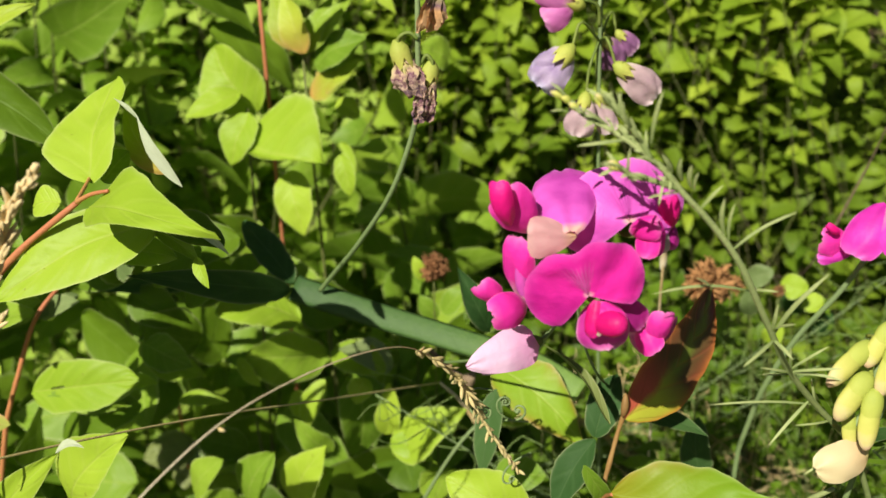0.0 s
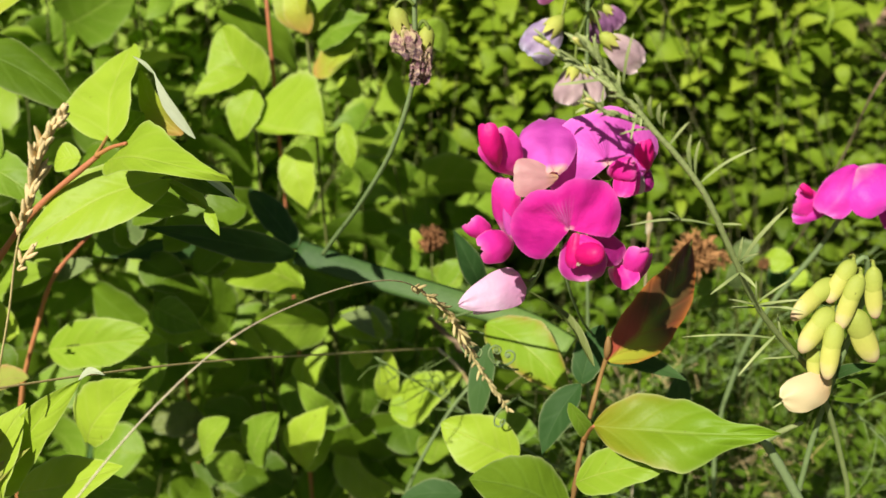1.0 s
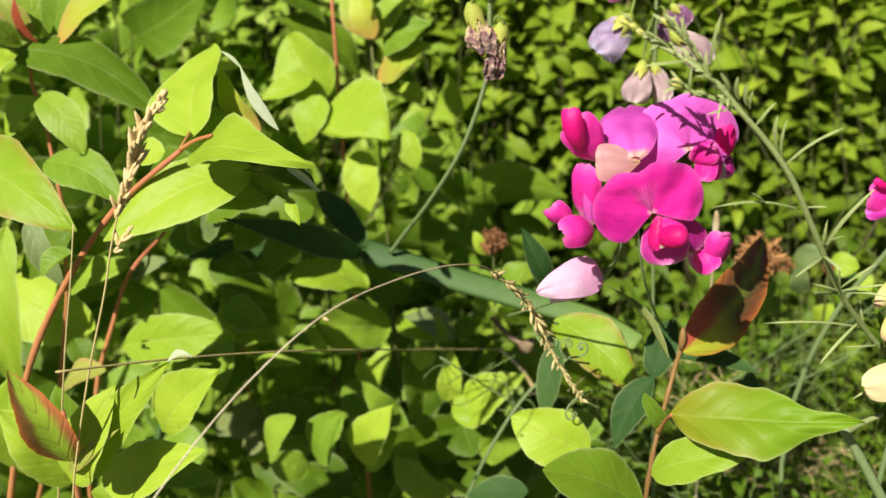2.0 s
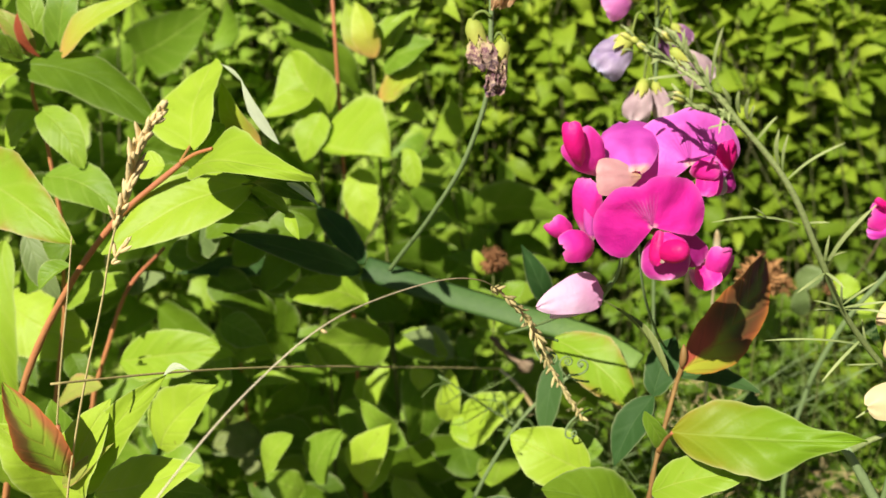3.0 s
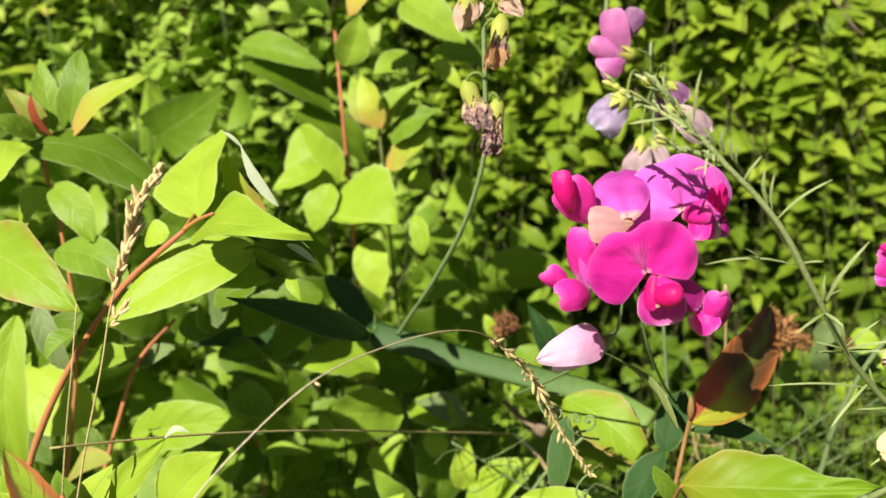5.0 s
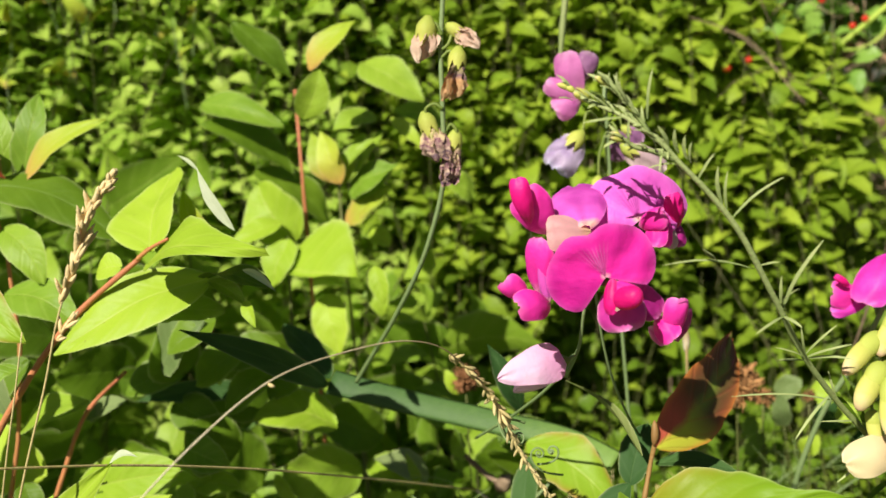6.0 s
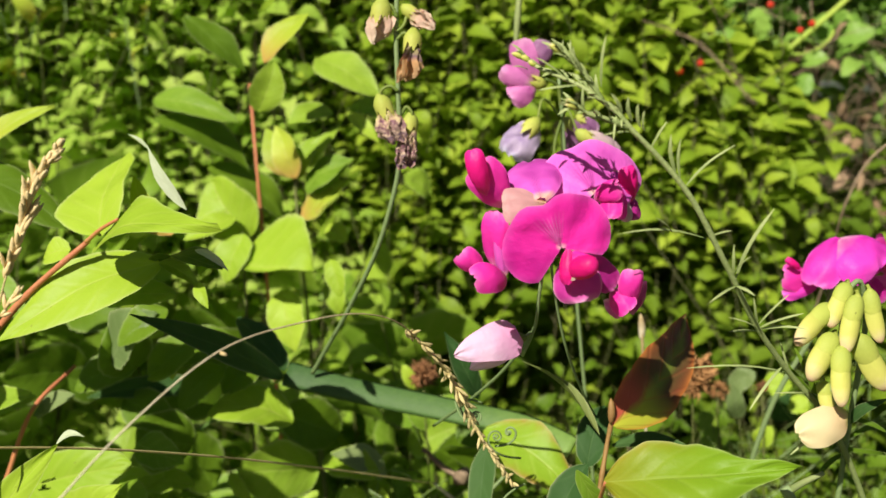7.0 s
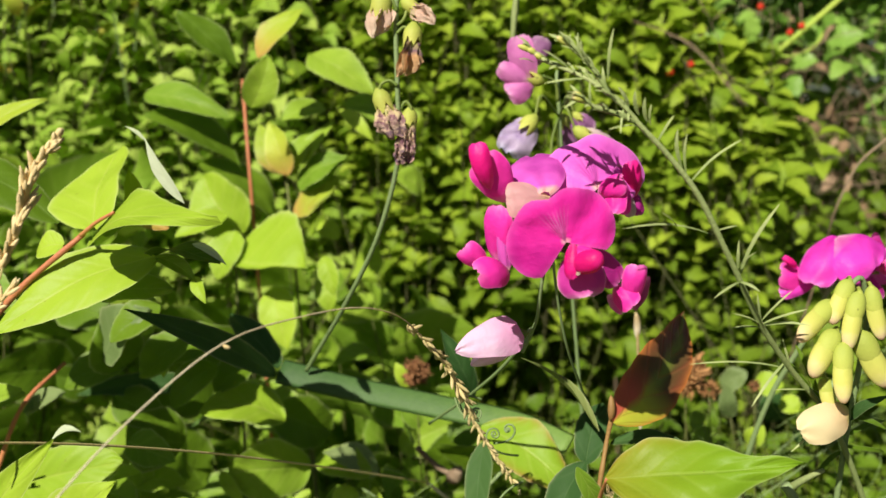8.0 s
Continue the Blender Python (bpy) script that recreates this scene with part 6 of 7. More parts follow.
for a, b, w in (
        ((0.0948, 0.2090, 0.8510), (0.0957, 0.2070, 0.8596), 9), ((0.0916, 0.2100, 0.8515), (0.0836, 0.2080, 0.8510), 10), ((0.0825, 0.2129, 0.8550), (0.0796, 0.2109, 0.8556), 8),
        ((0.0983, 0.2099, 0.8460), (0.0963, 0.2079, 0.8497), 11), ((0.1002, 0.2103, 0.8448), (0.0993, 0.2083, 0.8490), 11), ((0.1018, 0.2107, 0.8435), (0.1011, 0.2087, 0.8478), 10),
        ((0.1024, 0.2108, 0.8429), (0.1022, 0.2088, 0.8465), 9), ((0.1036, 0.2111, 0.8398), (0.1062, 0.2091, 0.8444), 9), ((0.1080, 0.2121, 0.8352), (0.1069, 0.2101, 0.8420), 10),
        ((0.1088, 0.2123, 0.8341), (0.1086, 0.2103, 0.8411), 8), ((0.1096, 0.2125, 0.8324), (0.1182, 0.2105, 0.8395), 8),
        ((0.1005, 0.2104, 0.8428), (0.0946, 0.2084, 0.8425), 7), ((0.0975, 0.2097, 0.8462), (0.0964, 0.2077, 0.8417), 6), ((0.0981, 0.2098, 0.8456), (0.0979, 0.2078, 0.8438), 6),
        ((0.0886, 0.2110, 0.8531), (0.0836, 0.2090, 0.8568), 8), ((0.0853, 0.2120, 0.8547), (0.0825, 0.2100, 0.8566), 9), ((0.0920, 0.2099, 0.8534), (0.0891, 0.2079, 0.8561), 9),
        ((0.0933, 0.2095, 0.8523), (0.0902, 0.2075, 0.8542), 8), ((0.0877, 0.2113, 0.8535), (0.0913, 0.2093, 0.8514), 7), ((0.0956, 0.2092, 0.8481), (0.0921, 0.2072, 0.8493), 9),
        ((0.0966, 0.2095, 0.8473), (0.0933, 0.2075, 0.8495), 8)):
    leaf(flax, a, b, w * 0.00007, LINEAR, "linear", face=(-0.3, -0.6, 0.7), fold=0.5, sag=0.05, nu=8, nv=3, name="needle")
rnd = random.Random(9)
for line in TOPS:
    way = spine(line, 30)
    for k in range(6 if line is TOPS[0] else 2, 31):
        if k % 3 == 1:
            continue
        p, d = way[k], (way[k] - way[k - 1]).normalized()
        for s in range(2 if k > 20 and k % 2 else 1):
            q = p + (d * rnd.uniform(0.8, 1.6) + Vector((rnd.gauss(0, 0.35), rnd.gauss(-0.1, 0.35), rnd.gauss(0.05, 0.35)))).normalized() * rnd.uniform(0.0018, 0.0052)
            leaf(flax, p, q, rnd.uniform(0.00035, 0.0008), LINEAR, rnd.choice(("linear", "lance")), fold=0.5, nu=5, nv=3, name="needle")
    for k in (27, 29, 30):
        p = way[k]
        pod("flower_bud", flax, p, p + (way[30] - way[25]).normalized() * 0.0022 + Vector((rnd.gauss(0, 0.0004), -0.0004, rnd.gauss(0, 0.0004))), 0.0012, 0.0011, PODS, nu=8, nv=8)

# ---- grasses ----


def ear(parent, points, count, size, seed, spread=0.35, mat=CHAFF):
    """A dry grass ear: overlapping husks set along its axis."""
    r = random.Random(seed)
    line = spine(points, count)
    for i in range(count):
        p, d = line[i], (line[min(i + 1, count)] - line[max(i - 1, 0)]).normalized()
        grow = 0.6 + 0.7 * math.sin(math.pi * min(1, 0.15 + i / count * 0.85))
        for s in range(2):
            w = (d + Vector((r.gauss(0, spread), r.gauss(0, spread), r.gauss(0, spread)))).normalized()
            pod("husk", parent, p, p + w * size * grow * r.uniform(0.7, 1.2), size * 0.30, size * 0.22, mat, nu=6, nv=6, bend=0.05, side=(r.gauss(0, 0.5), -1, r.gauss(0, 0.5)))


grass = thing("upright_grass", (-0.03, 0.25, 0.0), "dry straw-coloured grass stalk with a narrow ear", "grass")
tube("stalk", grass, [(-0.05, 0.215, 0.0), (-0.045, 0.212, 0.5), (-0.0352, 0.2100, 0.7628), (-0.0267, 0.2100, 0.7905), (-0.0203, 0.2100, 0.8085), (-0.0169, 0.2100, 0.8195), (-0.0128, 0.2100, 0.8294), (-0.0081, 0.2100, 0.8401), (-0.0030, 0.2100, 0.8466)], 0.00030, 0.00016, GOLD, n=50)
ear(grass, [(-0.0160, 0.2100, 0.8230), (-0.0120, 0.2100, 0.8306), (-0.0086, 0.2100, 0.8390), (-0.0028, 0.2100, 0.8468)], 64, 0.0036, 3, 0.26)
ear(grass, [(-0.0174, 0.2100, 0.8159), (-0.0135, 0.2100, 0.8205)], 4, 0.0028, 4)
dry = thing("bleached_grass_stem", (-0.03, 0.245, 0.0), "thin bleached grass stem among leaves", "grass")
tube("stalk", dry, [(-0.05, 0.26, 0.0), (-0.0608, 0.2400, 0.7312), (-0.0537, 0.2390, 0.7608), (-0.0479, 0.2380, 0.7834), (-0.0437, 0.2380, 0.7997), (-0.0419, 0.2400, 0.8118)], 0.00034, 0.00016, GOLD, n=30)
arch = thing("arching_grass", (0.0, 0.16, 0.0), "bleached grass stalk bowed over with a drooping ear", "grass")
tube("stalk", arch, [(-0.03, 0.165, 0.0), (-0.01, 0.168, 0.5), (0.0007, 0.1680, 0.7839), (0.0078, 0.1720, 0.7932), (0.0179, 0.1820, 0.8036), (0.0290, 0.1920, 0.8114), (0.0388, 0.2040, 0.8127), (0.0494, 0.2150, 0.8119), (0.0544, 0.2220, 0.8090), (0.0605, 0.2320, 0.8000), (0.0654, 0.2380, 0.7908), (0.0681, 0.2410, 0.7828), (0.0771, 0.2450, 0.7653)], 0.00019, 0.00010, STRAW, n=80)
ear(arch, [(0.0563, 0.2260, 0.8062), (0.0605, 0.2320, 0.8000), (0.0654, 0.2380, 0.7908), (0.0681, 0.2410, 0.7828), (0.0715, 0.2430, 0.7749), (0.0771, 0.2450, 0.7653)], 56, 0.0026, 6, 0.32, GOLD)
ear(arch, [(0.0635, 0.2360, 0.7951), (0.0667, 0.2380, 0.7873)], 6, 0.0032, 7, 0.6, GOLD)
pod("seed", arch, (0.0288, 0.1910, 0.8112), (0.0298, 0.1910, 0.8104), 0.0007, 0.0006, CHAFF, nu=6, nv=6)
straw = thing("fallen_straw", (0.0, 0.31, 0.0), "long thin tan straw lying across the leaves", "grass")
tube("stalk", straw, [(-0.0281, 0.2000, 0.7945), (-0.0149, 0.2220, 0.7864), (0.0013, 0.2520, 0.7737), (0.0231, 0.2930, 0.7543), (0.0516, 0.3550, 0.7243)], 0.00024, 0.0003, GOLD, n=30)
tube("tip", straw, [(0.0516, 0.3550, 0.7243), (0.0591, 0.3520, 0.7184), (0.0645, 0.3500, 0.7108)], 0.0005, 0.0009, STRAW, n=10)
tube("stub", straw, [(0.0484, 0.3550, 0.7373), (0.0558, 0.3530, 0.7305), (0.0622, 0.3500, 0.7276)], 0.0010, 0.0012, TWIG, n=10, knob=0.4)
pod("seed", straw, (0.0587, 0.3500, 0.7263), (0.0648, 0.3500, 0.7300), 0.0055, 0.005, TWIG, rough=0.12, nu=9, nv=8)
green_straw = thing("green_grass_stem", (0.06, 0.35, 0.0), "slender green grass stem leaning among leaves", "grass")
tube("stalk", green_straw, [(0.0, 0.37, 0.0), (0.02, 0.36, 0.5), (0.0407, 0.3350, 0.6753), (0.0509, 0.3300, 0.7008), (0.0630, 0.3250, 0.7234), (0.0770, 0.3200, 0.7402)], 0.0008, 0.0005, STEM, n=30)

# tendrils that cling to the bowed ear
for p, w, s, n, ln in (((0.0796, 0.2700, 0.7627), (-1, -0.3, 0.2), (0, 0, 1), 2.2, 0.035), ((0.0707, 0.2500, 0.7834), (-0.6, -0.2, 0.3), (0.2, 0, -1), 2.4, 0.030), ((0.0801, 0.2620, 0.7590), (-0.9, -0.2, -0.3), (0, 0, -1), 1.6, 0.028),
                       ((0.0732, 0.2600, 0.7695), (0.6, -0.2, 0.1), (0, 0, 1), 2.6, 0.026), ((0.0647, 0.2450, 0.7855), (0.2, -0.3, -0.7), (1, 0, 0.2), 2.0, 0.024)):
    tube("tendril", pea, curl_line(p, w, s, n, 0.002, ln), 0.0003, 0.0002, STEM, n=60, sides=5)

# ---- the brown-stemmed shoot with a red leaf ----
shoot = thing("red_leaved_shoot", (0.10, 0.25, 0.0), "brown shoot with one red leaf and a large yellow-green leaf", "shrub")
JN = (0.0993, 0.2510, 0.7732)
tube("stem", shoot, [(0.09, 0.26, 0.0), (0.09, 0.25, 0.55), (0.0928, 0.2430, 0.7420), (0.0940, 0.2440, 0.7525), (0.0959, 0.2470, 0.7601), (0.0976, 0.2490, 0.7668), JN, (0.1008, 0.2510, 0.7792)], 0.0007, 0.0005, TANSTEM, n=44, sides=8, knob=0.3)
pod("bud", shoot, (0.0998, 0.2500, 0.7770), (0.1012, 0.2510, 0.7825), 0.0018, 0.0016, TANSTEM, nu=9, nv=8)
leaf(shoot, (0.1004, 0.2500, 0.7764), (0.1260, 0.2840, 0.7952), 0.0144, REDDISH, "ovate", face=(0.05, -0.95, 0.10), sag=0.04, fold=0.10, nu=17, nv=9, label="red and bronze leaf with a green patch, shade put into its colour")
leaf(shoot, (0.0974, 0.2515, 0.7741), (0.0809, 0.2620, 0.7897), 0.0037, OLIVE, "lance", face=(0.3, -0.5, 0.8), fold=0.7, twist=1.0, label='slender olive leaf, folded and twisted')
tube("petiole", shoot, [(0.0951, 0.2460, 0.7563), (0.0954, 0.2380, 0.7646), (0.0956, 0.2300, 0.7711)], 0.0006, 0.0004, REDSTEM, n=8)
leaf(shoot, (0.0953, 0.2300, 0.7711), (0.1326, 0.2200, 0.7759), 0.0166, BIGLEAF, "tailed", face=(-0.05, -0.72, 0.68), sag=0.06, fold=0.08, curl=-0.10, wave=0.20, nu=41, nv=15, label="large yellow-green leaf with a drawn-out tip")
leaf(shoot, (0.0924, 0.2340, 0.7529), (0.1130, 0.2280, 0.7627), 0.0099, YELLOW, "ovate", face=(-0.1, -0.7, 0.7))
leaf(shoot, (0.0910, 0.2430, 0.7690), (0.0990, 0.2500, 0.7536), 0.0046, GREEN, "oval", face=(-0.4, -0.5, 0.7))
base_leaf = thing("low_broad_shoot", (0.07, 0.27, 0.0), "low shoot with broad yellow-green leaves, partly shaded", "shrub")
tube("stem", base_leaf, [(0.07, 0.28, 0.0), (0.07, 0.275, 0.6), (0.0835, 0.2680, 0.7169), (0.0799, 0.2660, 0.7361)], 0.0012, 0.0008, TANSTEM, n=20)
leaf(base_leaf, (0.0798, 0.2640, 0.7381), (0.0587, 0.2680, 0.7470), 0.0159, YELLOW, "oval", face=(-0.3, -0.8, 0.5))
leaf(base_leaf, (0.0931, 0.2500, 0.7315), (0.0668, 0.2450, 0.7451), 0.0174, DEEP, "oval", face=(0.1, -0.6, 0.8), sag=0.08)
leaf(base_leaf, (0.0630, 0.2900, 0.7074), (0.0439, 0.2900, 0.7049), 0.0085, TEAL, "oval", face=(0, -0.6, 0.8))
leaf(base_leaf, (0.0716, 0.3100, 0.7178), (0.0867, 0.3050, 0.7213), 0.0124, GREEN, "oval")
leaf(base_leaf, (0.1319, 0.3000, 0.7263), (0.1293, 0.3000, 0.7459), 0.0089, TEAL, "oval")

clover = thing("grey_green_herb", (0.24, 0.52, 0.0), "low herb with rounded grey-green leaflets", "herb")
for base, tip, w, mt in (((0.1745, 0.4100, 0.7253), (0.1714, 0.4050, 0.7398), 0.0077, DULL), ((0.1747, 0.4220, 0.7351), (0.1839, 0.4170, 0.7420), 0.0091, DULL), ((0.1993, 0.4340, 0.7150), (0.1990, 0.4290, 0.7316), 0.0127, TEAL), ((0.1851, 0.4100, 0.7402), (0.1947, 0.4050, 0.7388), 0.0100, YELLOW), ((0.2001, 0.4220, 0.7290), (0.2052, 0.4170, 0.7242), 0.0091, YELLOW), ((0.1722, 0.4340, 0.7142), (0.1633, 0.4290, 0.7061), 0.0077, GREEN), ((0.1812, 0.4100, 0.7142), (0.1866, 0.4050, 0.7227), 0.0082, YELLOW), ((0.1662, 0.4220, 0.7244), (0.1600, 0.4170, 0.7189), 0.0068, GREEN), ((0.2110, 0.4340, 0.7048), (0.2141, 0.4290, 0.7177), 0.0091, TEAL)):
    leaf(clover, base, tip, w, mt, "round" if mt is DULL else "oval", face=(-0.2, -0.85, 0.4))
    tube("stalk", clover, [(0.24, 0.52, 0.0), (base[0] + 0.012, base[1] + 0.004, base[2] - 0.08), base], 0.00025, 0.0002, DARKSTEM, n=14)

# ---- seed heads ----


def seed_head(name, centre, radius, mat, count, stem_to, label, seed, fluffy=0.5):
    r = random.Random(seed)
    c = Vector(centre)
    e = thing(name, (stem_to[0], stem_to[1], 0.0), label, "seed head")
    tube("stalk", e, [stem_to, (c.x, c.y + 0.002, c.z - 0.12), c], 0.0003, 0.0003, DARKSTEM, n=16)
    for k in range(count):
        d = Vector((r.gauss(0, 1), r.gauss(0, 1), r.gauss(0, 0.9))).normalized()
        pod("floret", e, c + d * radius * 0.25, c + d * radius * r.uniform(0.75, 1.1 + fluffy * 0.3), radius * r.uniform(0.09, 0.17), radius * 0.10, mat, rough=0.3, seed=k, nu=6, nv=6)
    return e


head = seed_head("brown_seed_head", (0.0480, 0.3840, 0.7570), 0.0051, BROWN, 220, (0.05, 0.39, 0.0), "round dark brown dried seed head", 2)
leaf(head, (0.0448, 0.3850, 0.7508), (0.0403, 0.3850, 0.7607), 0.0055, YELLOW, "oval")
leaf(head, (0.0511, 0.3850, 0.7376), (0.0601, 0.3850, 0.7476), 0.0085, GREEN, "round")
leaf(head, (0.0488, 0.3850, 0.7351), (0.0420, 0.3850, 0.7447), 0.0072, GREEN, "oval")
seed_head("rusty_seed_head", (0.1490, 0.3800, 0.7524), 0.0070, RUST, 300, (0.15, 0.39, 0.0), "fluffy rust-coloured dried seed head", 3, 1.0)
seed_head("rusty_seed_head", (0.1689, 0.4200, 0.7344), 0.0042, RUST, 50, (0.17, 0.43, 0.0), "small rust-coloured dried seed head", 4, 1.0)
seed_head("brown_seed_head", (0.1813, 0.4000, 0.7410), 0.0027, BROWN, 40, (0.19, 0.41, 0.0), "small round brown dried seed head", 5)
tan = thing("tan_dry_stalk", (0.12, 0.35, 0.0), "slender tan stalk with a dry tip", "grass")
tube("stalk", tan, [(0.12, 0.35, 0.0), (0.1241, 0.3400, 0.7444), (0.1230, 0.3350, 0.7670), (0.1227, 0.3330, 0.7814)], 0.0004, 0.0005, STRAW, n=20)
pod("husk", tan, (0.1225, 0.3340, 0.7768), (0.1237, 0.3330, 0.7857), 0.0024, 0.002, STRAW, nu=8, nv=8)

# ---- thin stems and needles low down behind the flowers ----
rnd = random.Random(21)
for k in range(18):
    x, y = rnd.uniform(0.10, 0.31), rnd.uniform(0.30, 0.46)
    z1 = rnd.uniform(0.66, 0.77)
    e = thing("feathery_herb", (x, y, 0.0), "grey-green herb with thread-like leaves" if k % 6 != 3 else "dry straw-coloured herb with thread-like leaves", "herb", "feathery herbs")
    side = rnd.choice((-1, 1)) * rnd.uniform(0.03, 0.11)
    pts = [(x - side * 2.5, y + 0.12, 0.0), (x - side * 0.7, y + 0.03, z1 * 0.84), (x + side * 0.3, y - 0.005, z1 * 0.93), (x + side, y - 0.01, z1)]
    dry_one = k % 6 == 3
    tube("stem", e, pts, 0.0005, 0.0002, STRAW if dry_one else STEM, n=30)
    line = spine(pts, 48)
    v, f, uv = [], [], []
    for i in range(18, 49):
        for s in range(1 + i % 2):
            p = line[i]
            d = Vector((rnd.gauss(0, 1), rnd.gauss(0, 0.7), rnd.gauss(0.15, 0.45))).normalized()
            ln = rnd.uniform(0.010, 0.036)
            bend = Vector((rnd.gauss(0, 0.2), rnd.gauss(0, 0.1), rnd.gauss(0, 0.3))) * ln
            a, b, c = tube_data([p, p + d * ln * 0.4 + bend, p + d * ln], 0.00026, 0.00012, n=6, sides=4)
            f += [tuple(q + len(v) for q in g) for g in b]
            v += a
            uv += c
    part("needles", mesh("needles", [q - Vector(pts[0]) for q in v], f, uv, CHAFF if dry_one else THREAD), e, pts[0])["kind"] = "stuff"

# ---- briar, brambles and berries farther off ----
sprigs("briar_bush", "briar with rounded mid-green leaves and arching shoots", 91, field(92, 260, 0.225, 0.40, 0.685, 0.77, 0.905, lambda x, y: 1.10, gap=-0.05), 0.06, 4, 0.0185, 0.66, ROSE, STEM, sunward=0.9, category="bush", stem_r=0.0005, thin=12)
sprigs("briar_bush", "briar with rounded mid-green leaves and arching shoots", 93, field(94, 420, 0.20, 0.52, 0.92, 1.12, 0.93, lambda x, y: 1.24), 0.10, 4, 0.033, 0.62, ROSE, TWIG, sunward=0.9, category="bush")
berries = thing("berry_cluster", (0.2762, 0.6200, 0.9117), "few small bright red berries on a briar", "berries")
for p in ((0.2698, 0.6000, 0.9012), (0.2769, 0.6000, 0.9048), (0.2526, 0.6000, 0.9173), (0.2107, 0.6000, 0.8857), (0.1981, 0.6000, 0.8817)):
    pod("berry", berries, p, Vector(p) + Vector((0.0005, 0, -0.0042)), 0.0042, 0.0042, BERRY, nu=9, nv=10, blunt=0.5, sharp=0.5, bend=0)
    tube("stalk", berries, [p, Vector(p) + Vector((0.002, 0.006, 0.012))], 0.0004, 0.0004, TWIG, n=4)


def tangle(name, label, seed, count, low, high, depth, r, dead_leaves):
    """Crossing dead shoots, bent every way, with withered leaves that hang from them."""
    g = random.Random(seed)
    low, high = Vector(low), Vector(high)
    e = thing(name, ((low.x + high.x) / 2, (low.y + high.y) / 2, 0.0), label, "bush")
    spots = []
    for k in range(count):
        a = Vector((g.uniform(low.x, high.x), low.y + g.uniform(0, depth), g.uniform(low.z, high.z)))
        way = Vector((g.gauss(0, 1), g.gauss(0, 0.4), g.gauss(0.2, 0.8))).normalized() * g.uniform(0.03, 0.10)
        m = a + way * 0.5 + Vector((0, 0, g.uniform(0.0, 0.02)))
        tube("shoot", e, [a, m, a + way + Vector((0, 0, -0.01))], r, r * 0.5, TWIG, n=10, sides=5, knob=0.3)
        spots += [a, m, a + way]
        for s in range(3):
            p = a + way * g.random()
            q = p + Vector((g.gauss(0, 0.03), g.gauss(0, 0.02), g.gauss(0, 0.03)))
            tube("twig", e, [p, p.lerp(q, 0.5) + Vector((0, 0, 0.005)), q], r * 0.5, r * 0.25, TWIG, n=5, sides=4)
    for k in range(2):
        p = g.choice(spots)
        tube("cane", e, [(p.x + g.gauss(0, 0.1), p.y + 0.05, 0.0), (p.x, p.y + 0.03, p.z * 0.6), p], r * 1.6, r, TWIG, n=12, sides=5, knob=0.3)
    for k in range(dead_leaves):
        p = g.choice(spots) + Vector((g.gauss(0, 0.01), g.gauss(0, 0.01), g.gauss(0, 0.01)))
        leaf(e, p, p + Vector((g.gauss(0, 0.008), g.gauss(0, 0.005), -g.uniform(0.006, 0.018))), g.uniform(0.004, 0.009), DEADLEAF, "oval", fold=0.6, nu=6, nv=5, wave=0.3, face=(-0.3, -0.8, 0.4))
    return e


tangle("dead_bramble", "tangle of dead brown twigs and withered leaves", 17, 46, (0.2893, 0.6600, 0.7754), (0.3651, 0.6600, 0.8962), 0.12, 0.0006, 34)
tangle("dead_bramble", "tangle of dead brown twigs in a shrub", 18, 20, (0.1538, 0.6000, 0.8953), (0.2221, 0.6000, 0.9250), 0.06, 0.0005, 5)
sprigs("shaded_bush", "open bush of small dark green leaves in shade", 141, field(142, 70, 0.33, 0.43, 0.76, 1.0, 0.62, lambda x, y: 1.02, gap=0.0), 0.08, 4, 0.017, 0.58, FAR, TWIG, category="bush", thin=6)
cane = thing("green_cane", (0.34, 0.62, 0.0), "smooth bright green cane leaning across a briar", "bush")
tube("stem", cane, [(0.22, 0.95, 0.0), (0.20, 0.85, 0.7), (0.215, 0.70, 0.83), (0.2465, 0.6200, 0.8747), (0.2659, 0.6200, 0.8875), (0.2852, 0.6200, 0.9020), (0.3043, 0.6200, 0.9170), (0.3182, 0.6200, 0.9285)], 0.0013, 0.0017, CANE, n=36, sides=8)
tube("side_shoot", cane, [(0.2659, 0.6200, 0.8875), (0.2816, 0.6200, 0.8874), (0.2938, 0.6200, 0.8936), (0.3005, 0.6200, 0.9049)], 0.0010, 0.0008, CANE, n=12)
leaf(cane, (0.2997, 0.6200, 0.8953), (0.3189, 0.6100, 0.8965), 0.0168, ROSE, "oval", face=(-0.2, -0.8, 0.5))
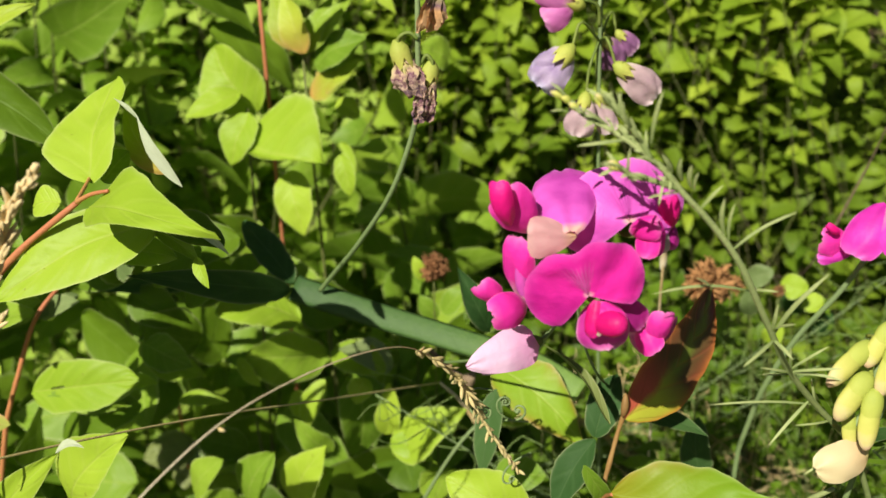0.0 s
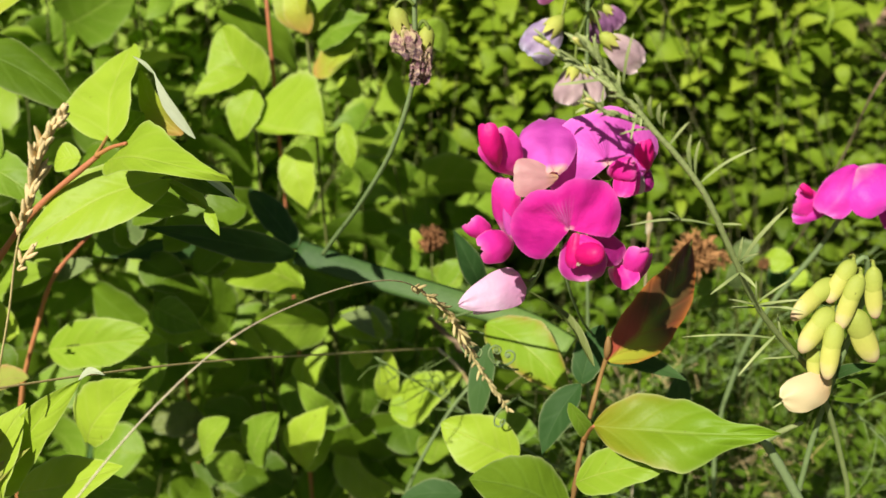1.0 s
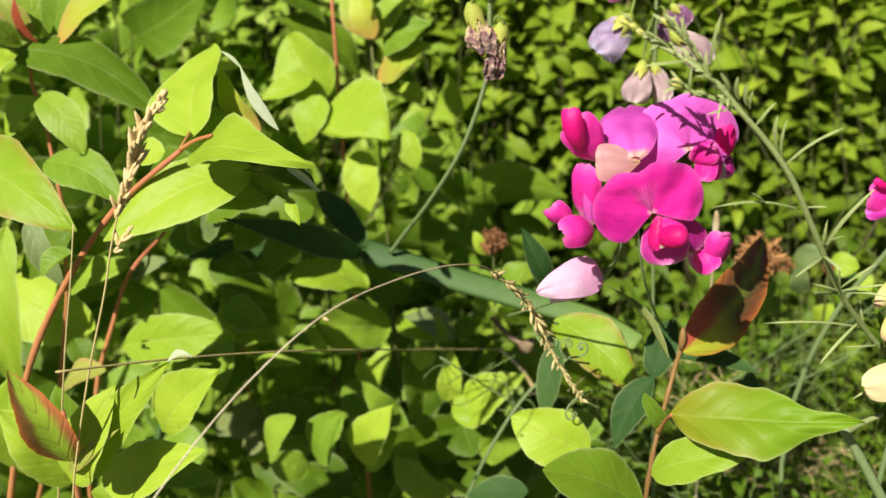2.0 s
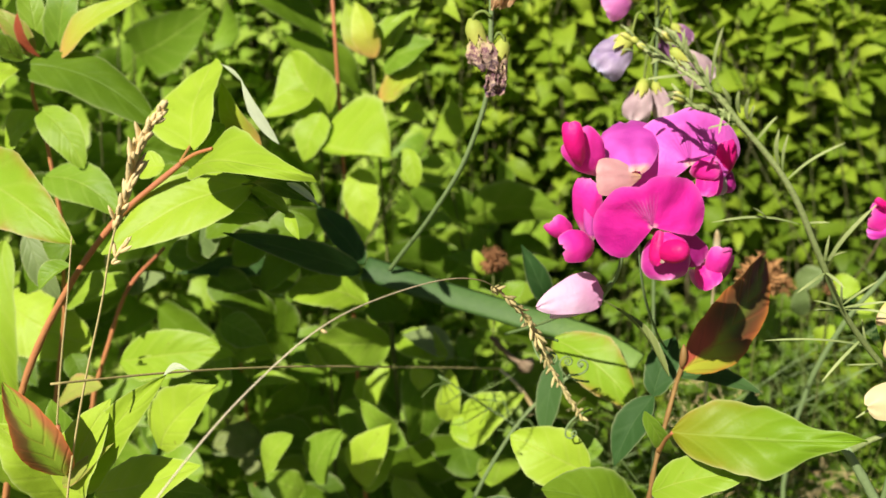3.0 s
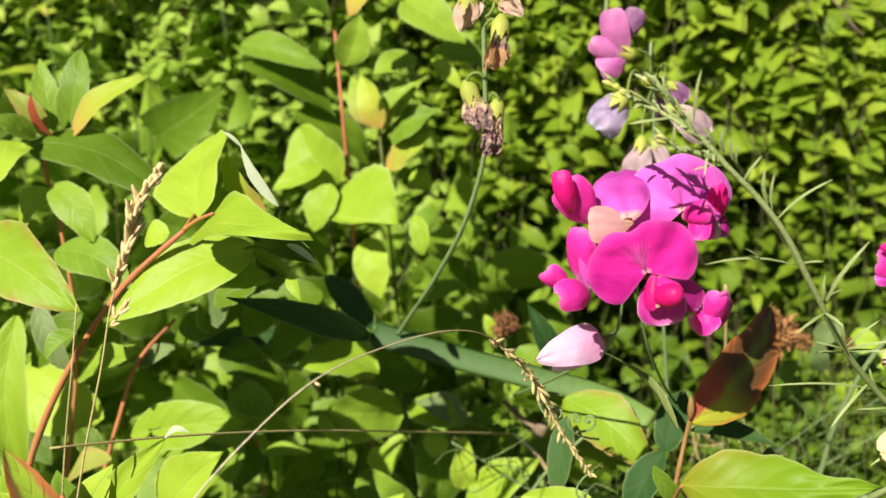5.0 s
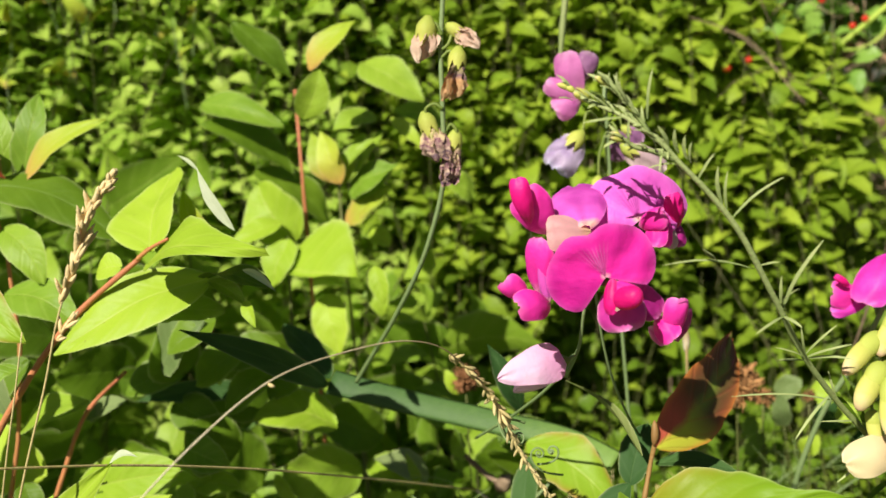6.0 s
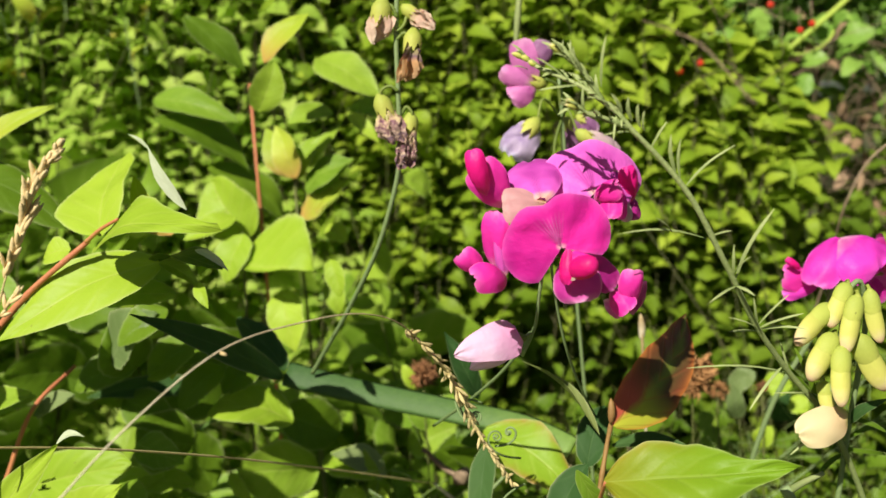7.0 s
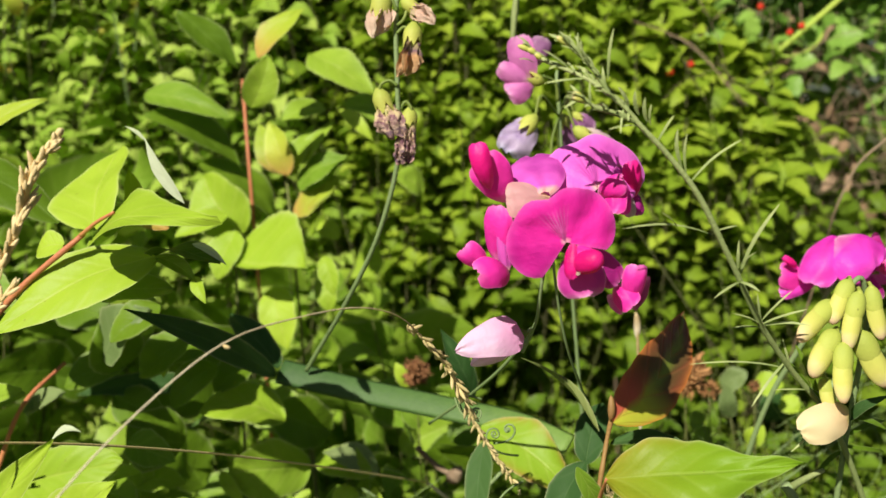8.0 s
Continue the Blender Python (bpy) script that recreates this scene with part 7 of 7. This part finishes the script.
leaf(cane, (0.2773, 0.6200, 0.8814), (0.2908, 0.6100, 0.8824), 0.0117, ROSE, "oval", face=(-0.2, -0.8, 0.5))
leaf(cane, (0.2762, 0.6200, 0.8745), (0.2783, 0.6100, 0.8613), 0.0117, ROSE, "oval", face=(-0.2, -0.8, 0.5))
leaf(cane, (0.2973, 0.6200, 0.9030), (0.3018, 0.6100, 0.9082), 0.0110, ROSE, "oval", face=(-0.2, -0.8, 0.5))
leaf(cane, (0.2489, 0.6200, 0.8987), (0.2575, 0.6100, 0.9072), 0.0161, ROSE, "oval", face=(-0.2, -0.8, 0.5))
leaf(cane, (0.2535, 0.6200, 0.8778), (0.2570, 0.6100, 0.8648), 0.0132, ROSE, "oval", face=(-0.2, -0.8, 0.5))
leaf(cane, (0.2400, 0.6200, 0.9095), (0.2231, 0.6100, 0.8955), 0.0183, ROSE, "oval", face=(-0.2, -0.8, 0.5))
leaf(cane, (0.3129, 0.6200, 0.8815), (0.2983, 0.6100, 0.8712), 0.0110, ROSE, "oval", face=(-0.2, -0.8, 0.5))
bare = thing("bare_twig", (0.22, 0.42, 0.0), "bare pale twig with swollen knots", "twig")
tube("stem", bare, [(0.24, 0.66, 0.0), (0.225, 0.55, 0.68), (0.2093, 0.4400, 0.7398), (0.2156, 0.4200, 0.7849), (0.2160, 0.4000, 0.8152), (0.2225, 0.4000, 0.8268), (0.2333, 0.4000, 0.8360)], 0.0005, 0.0004, TWIG, n=40, sides=8, knob=0.5)

pale = thing("pale_cut_stem", (0.13, 0.24, 0.0), "thick pale green stem with a torn top", "herb")
tube("stem", pale, [(0.15, 0.25, 0.0), (0.15, 0.245, 0.55), (0.1502, 0.2380, 0.7373), (0.1394, 0.2350, 0.7569), (0.1333, 0.2330, 0.7668)], 0.0013, 0.0011, STEM, n=24, sides=8, knob=0.2)
tube("side_shoot", pale, [(0.1336, 0.2330, 0.7657), (0.1385, 0.2360, 0.7667), (0.1433, 0.2380, 0.7677)], 0.0009, 0.0005, LINEAR, n=8)
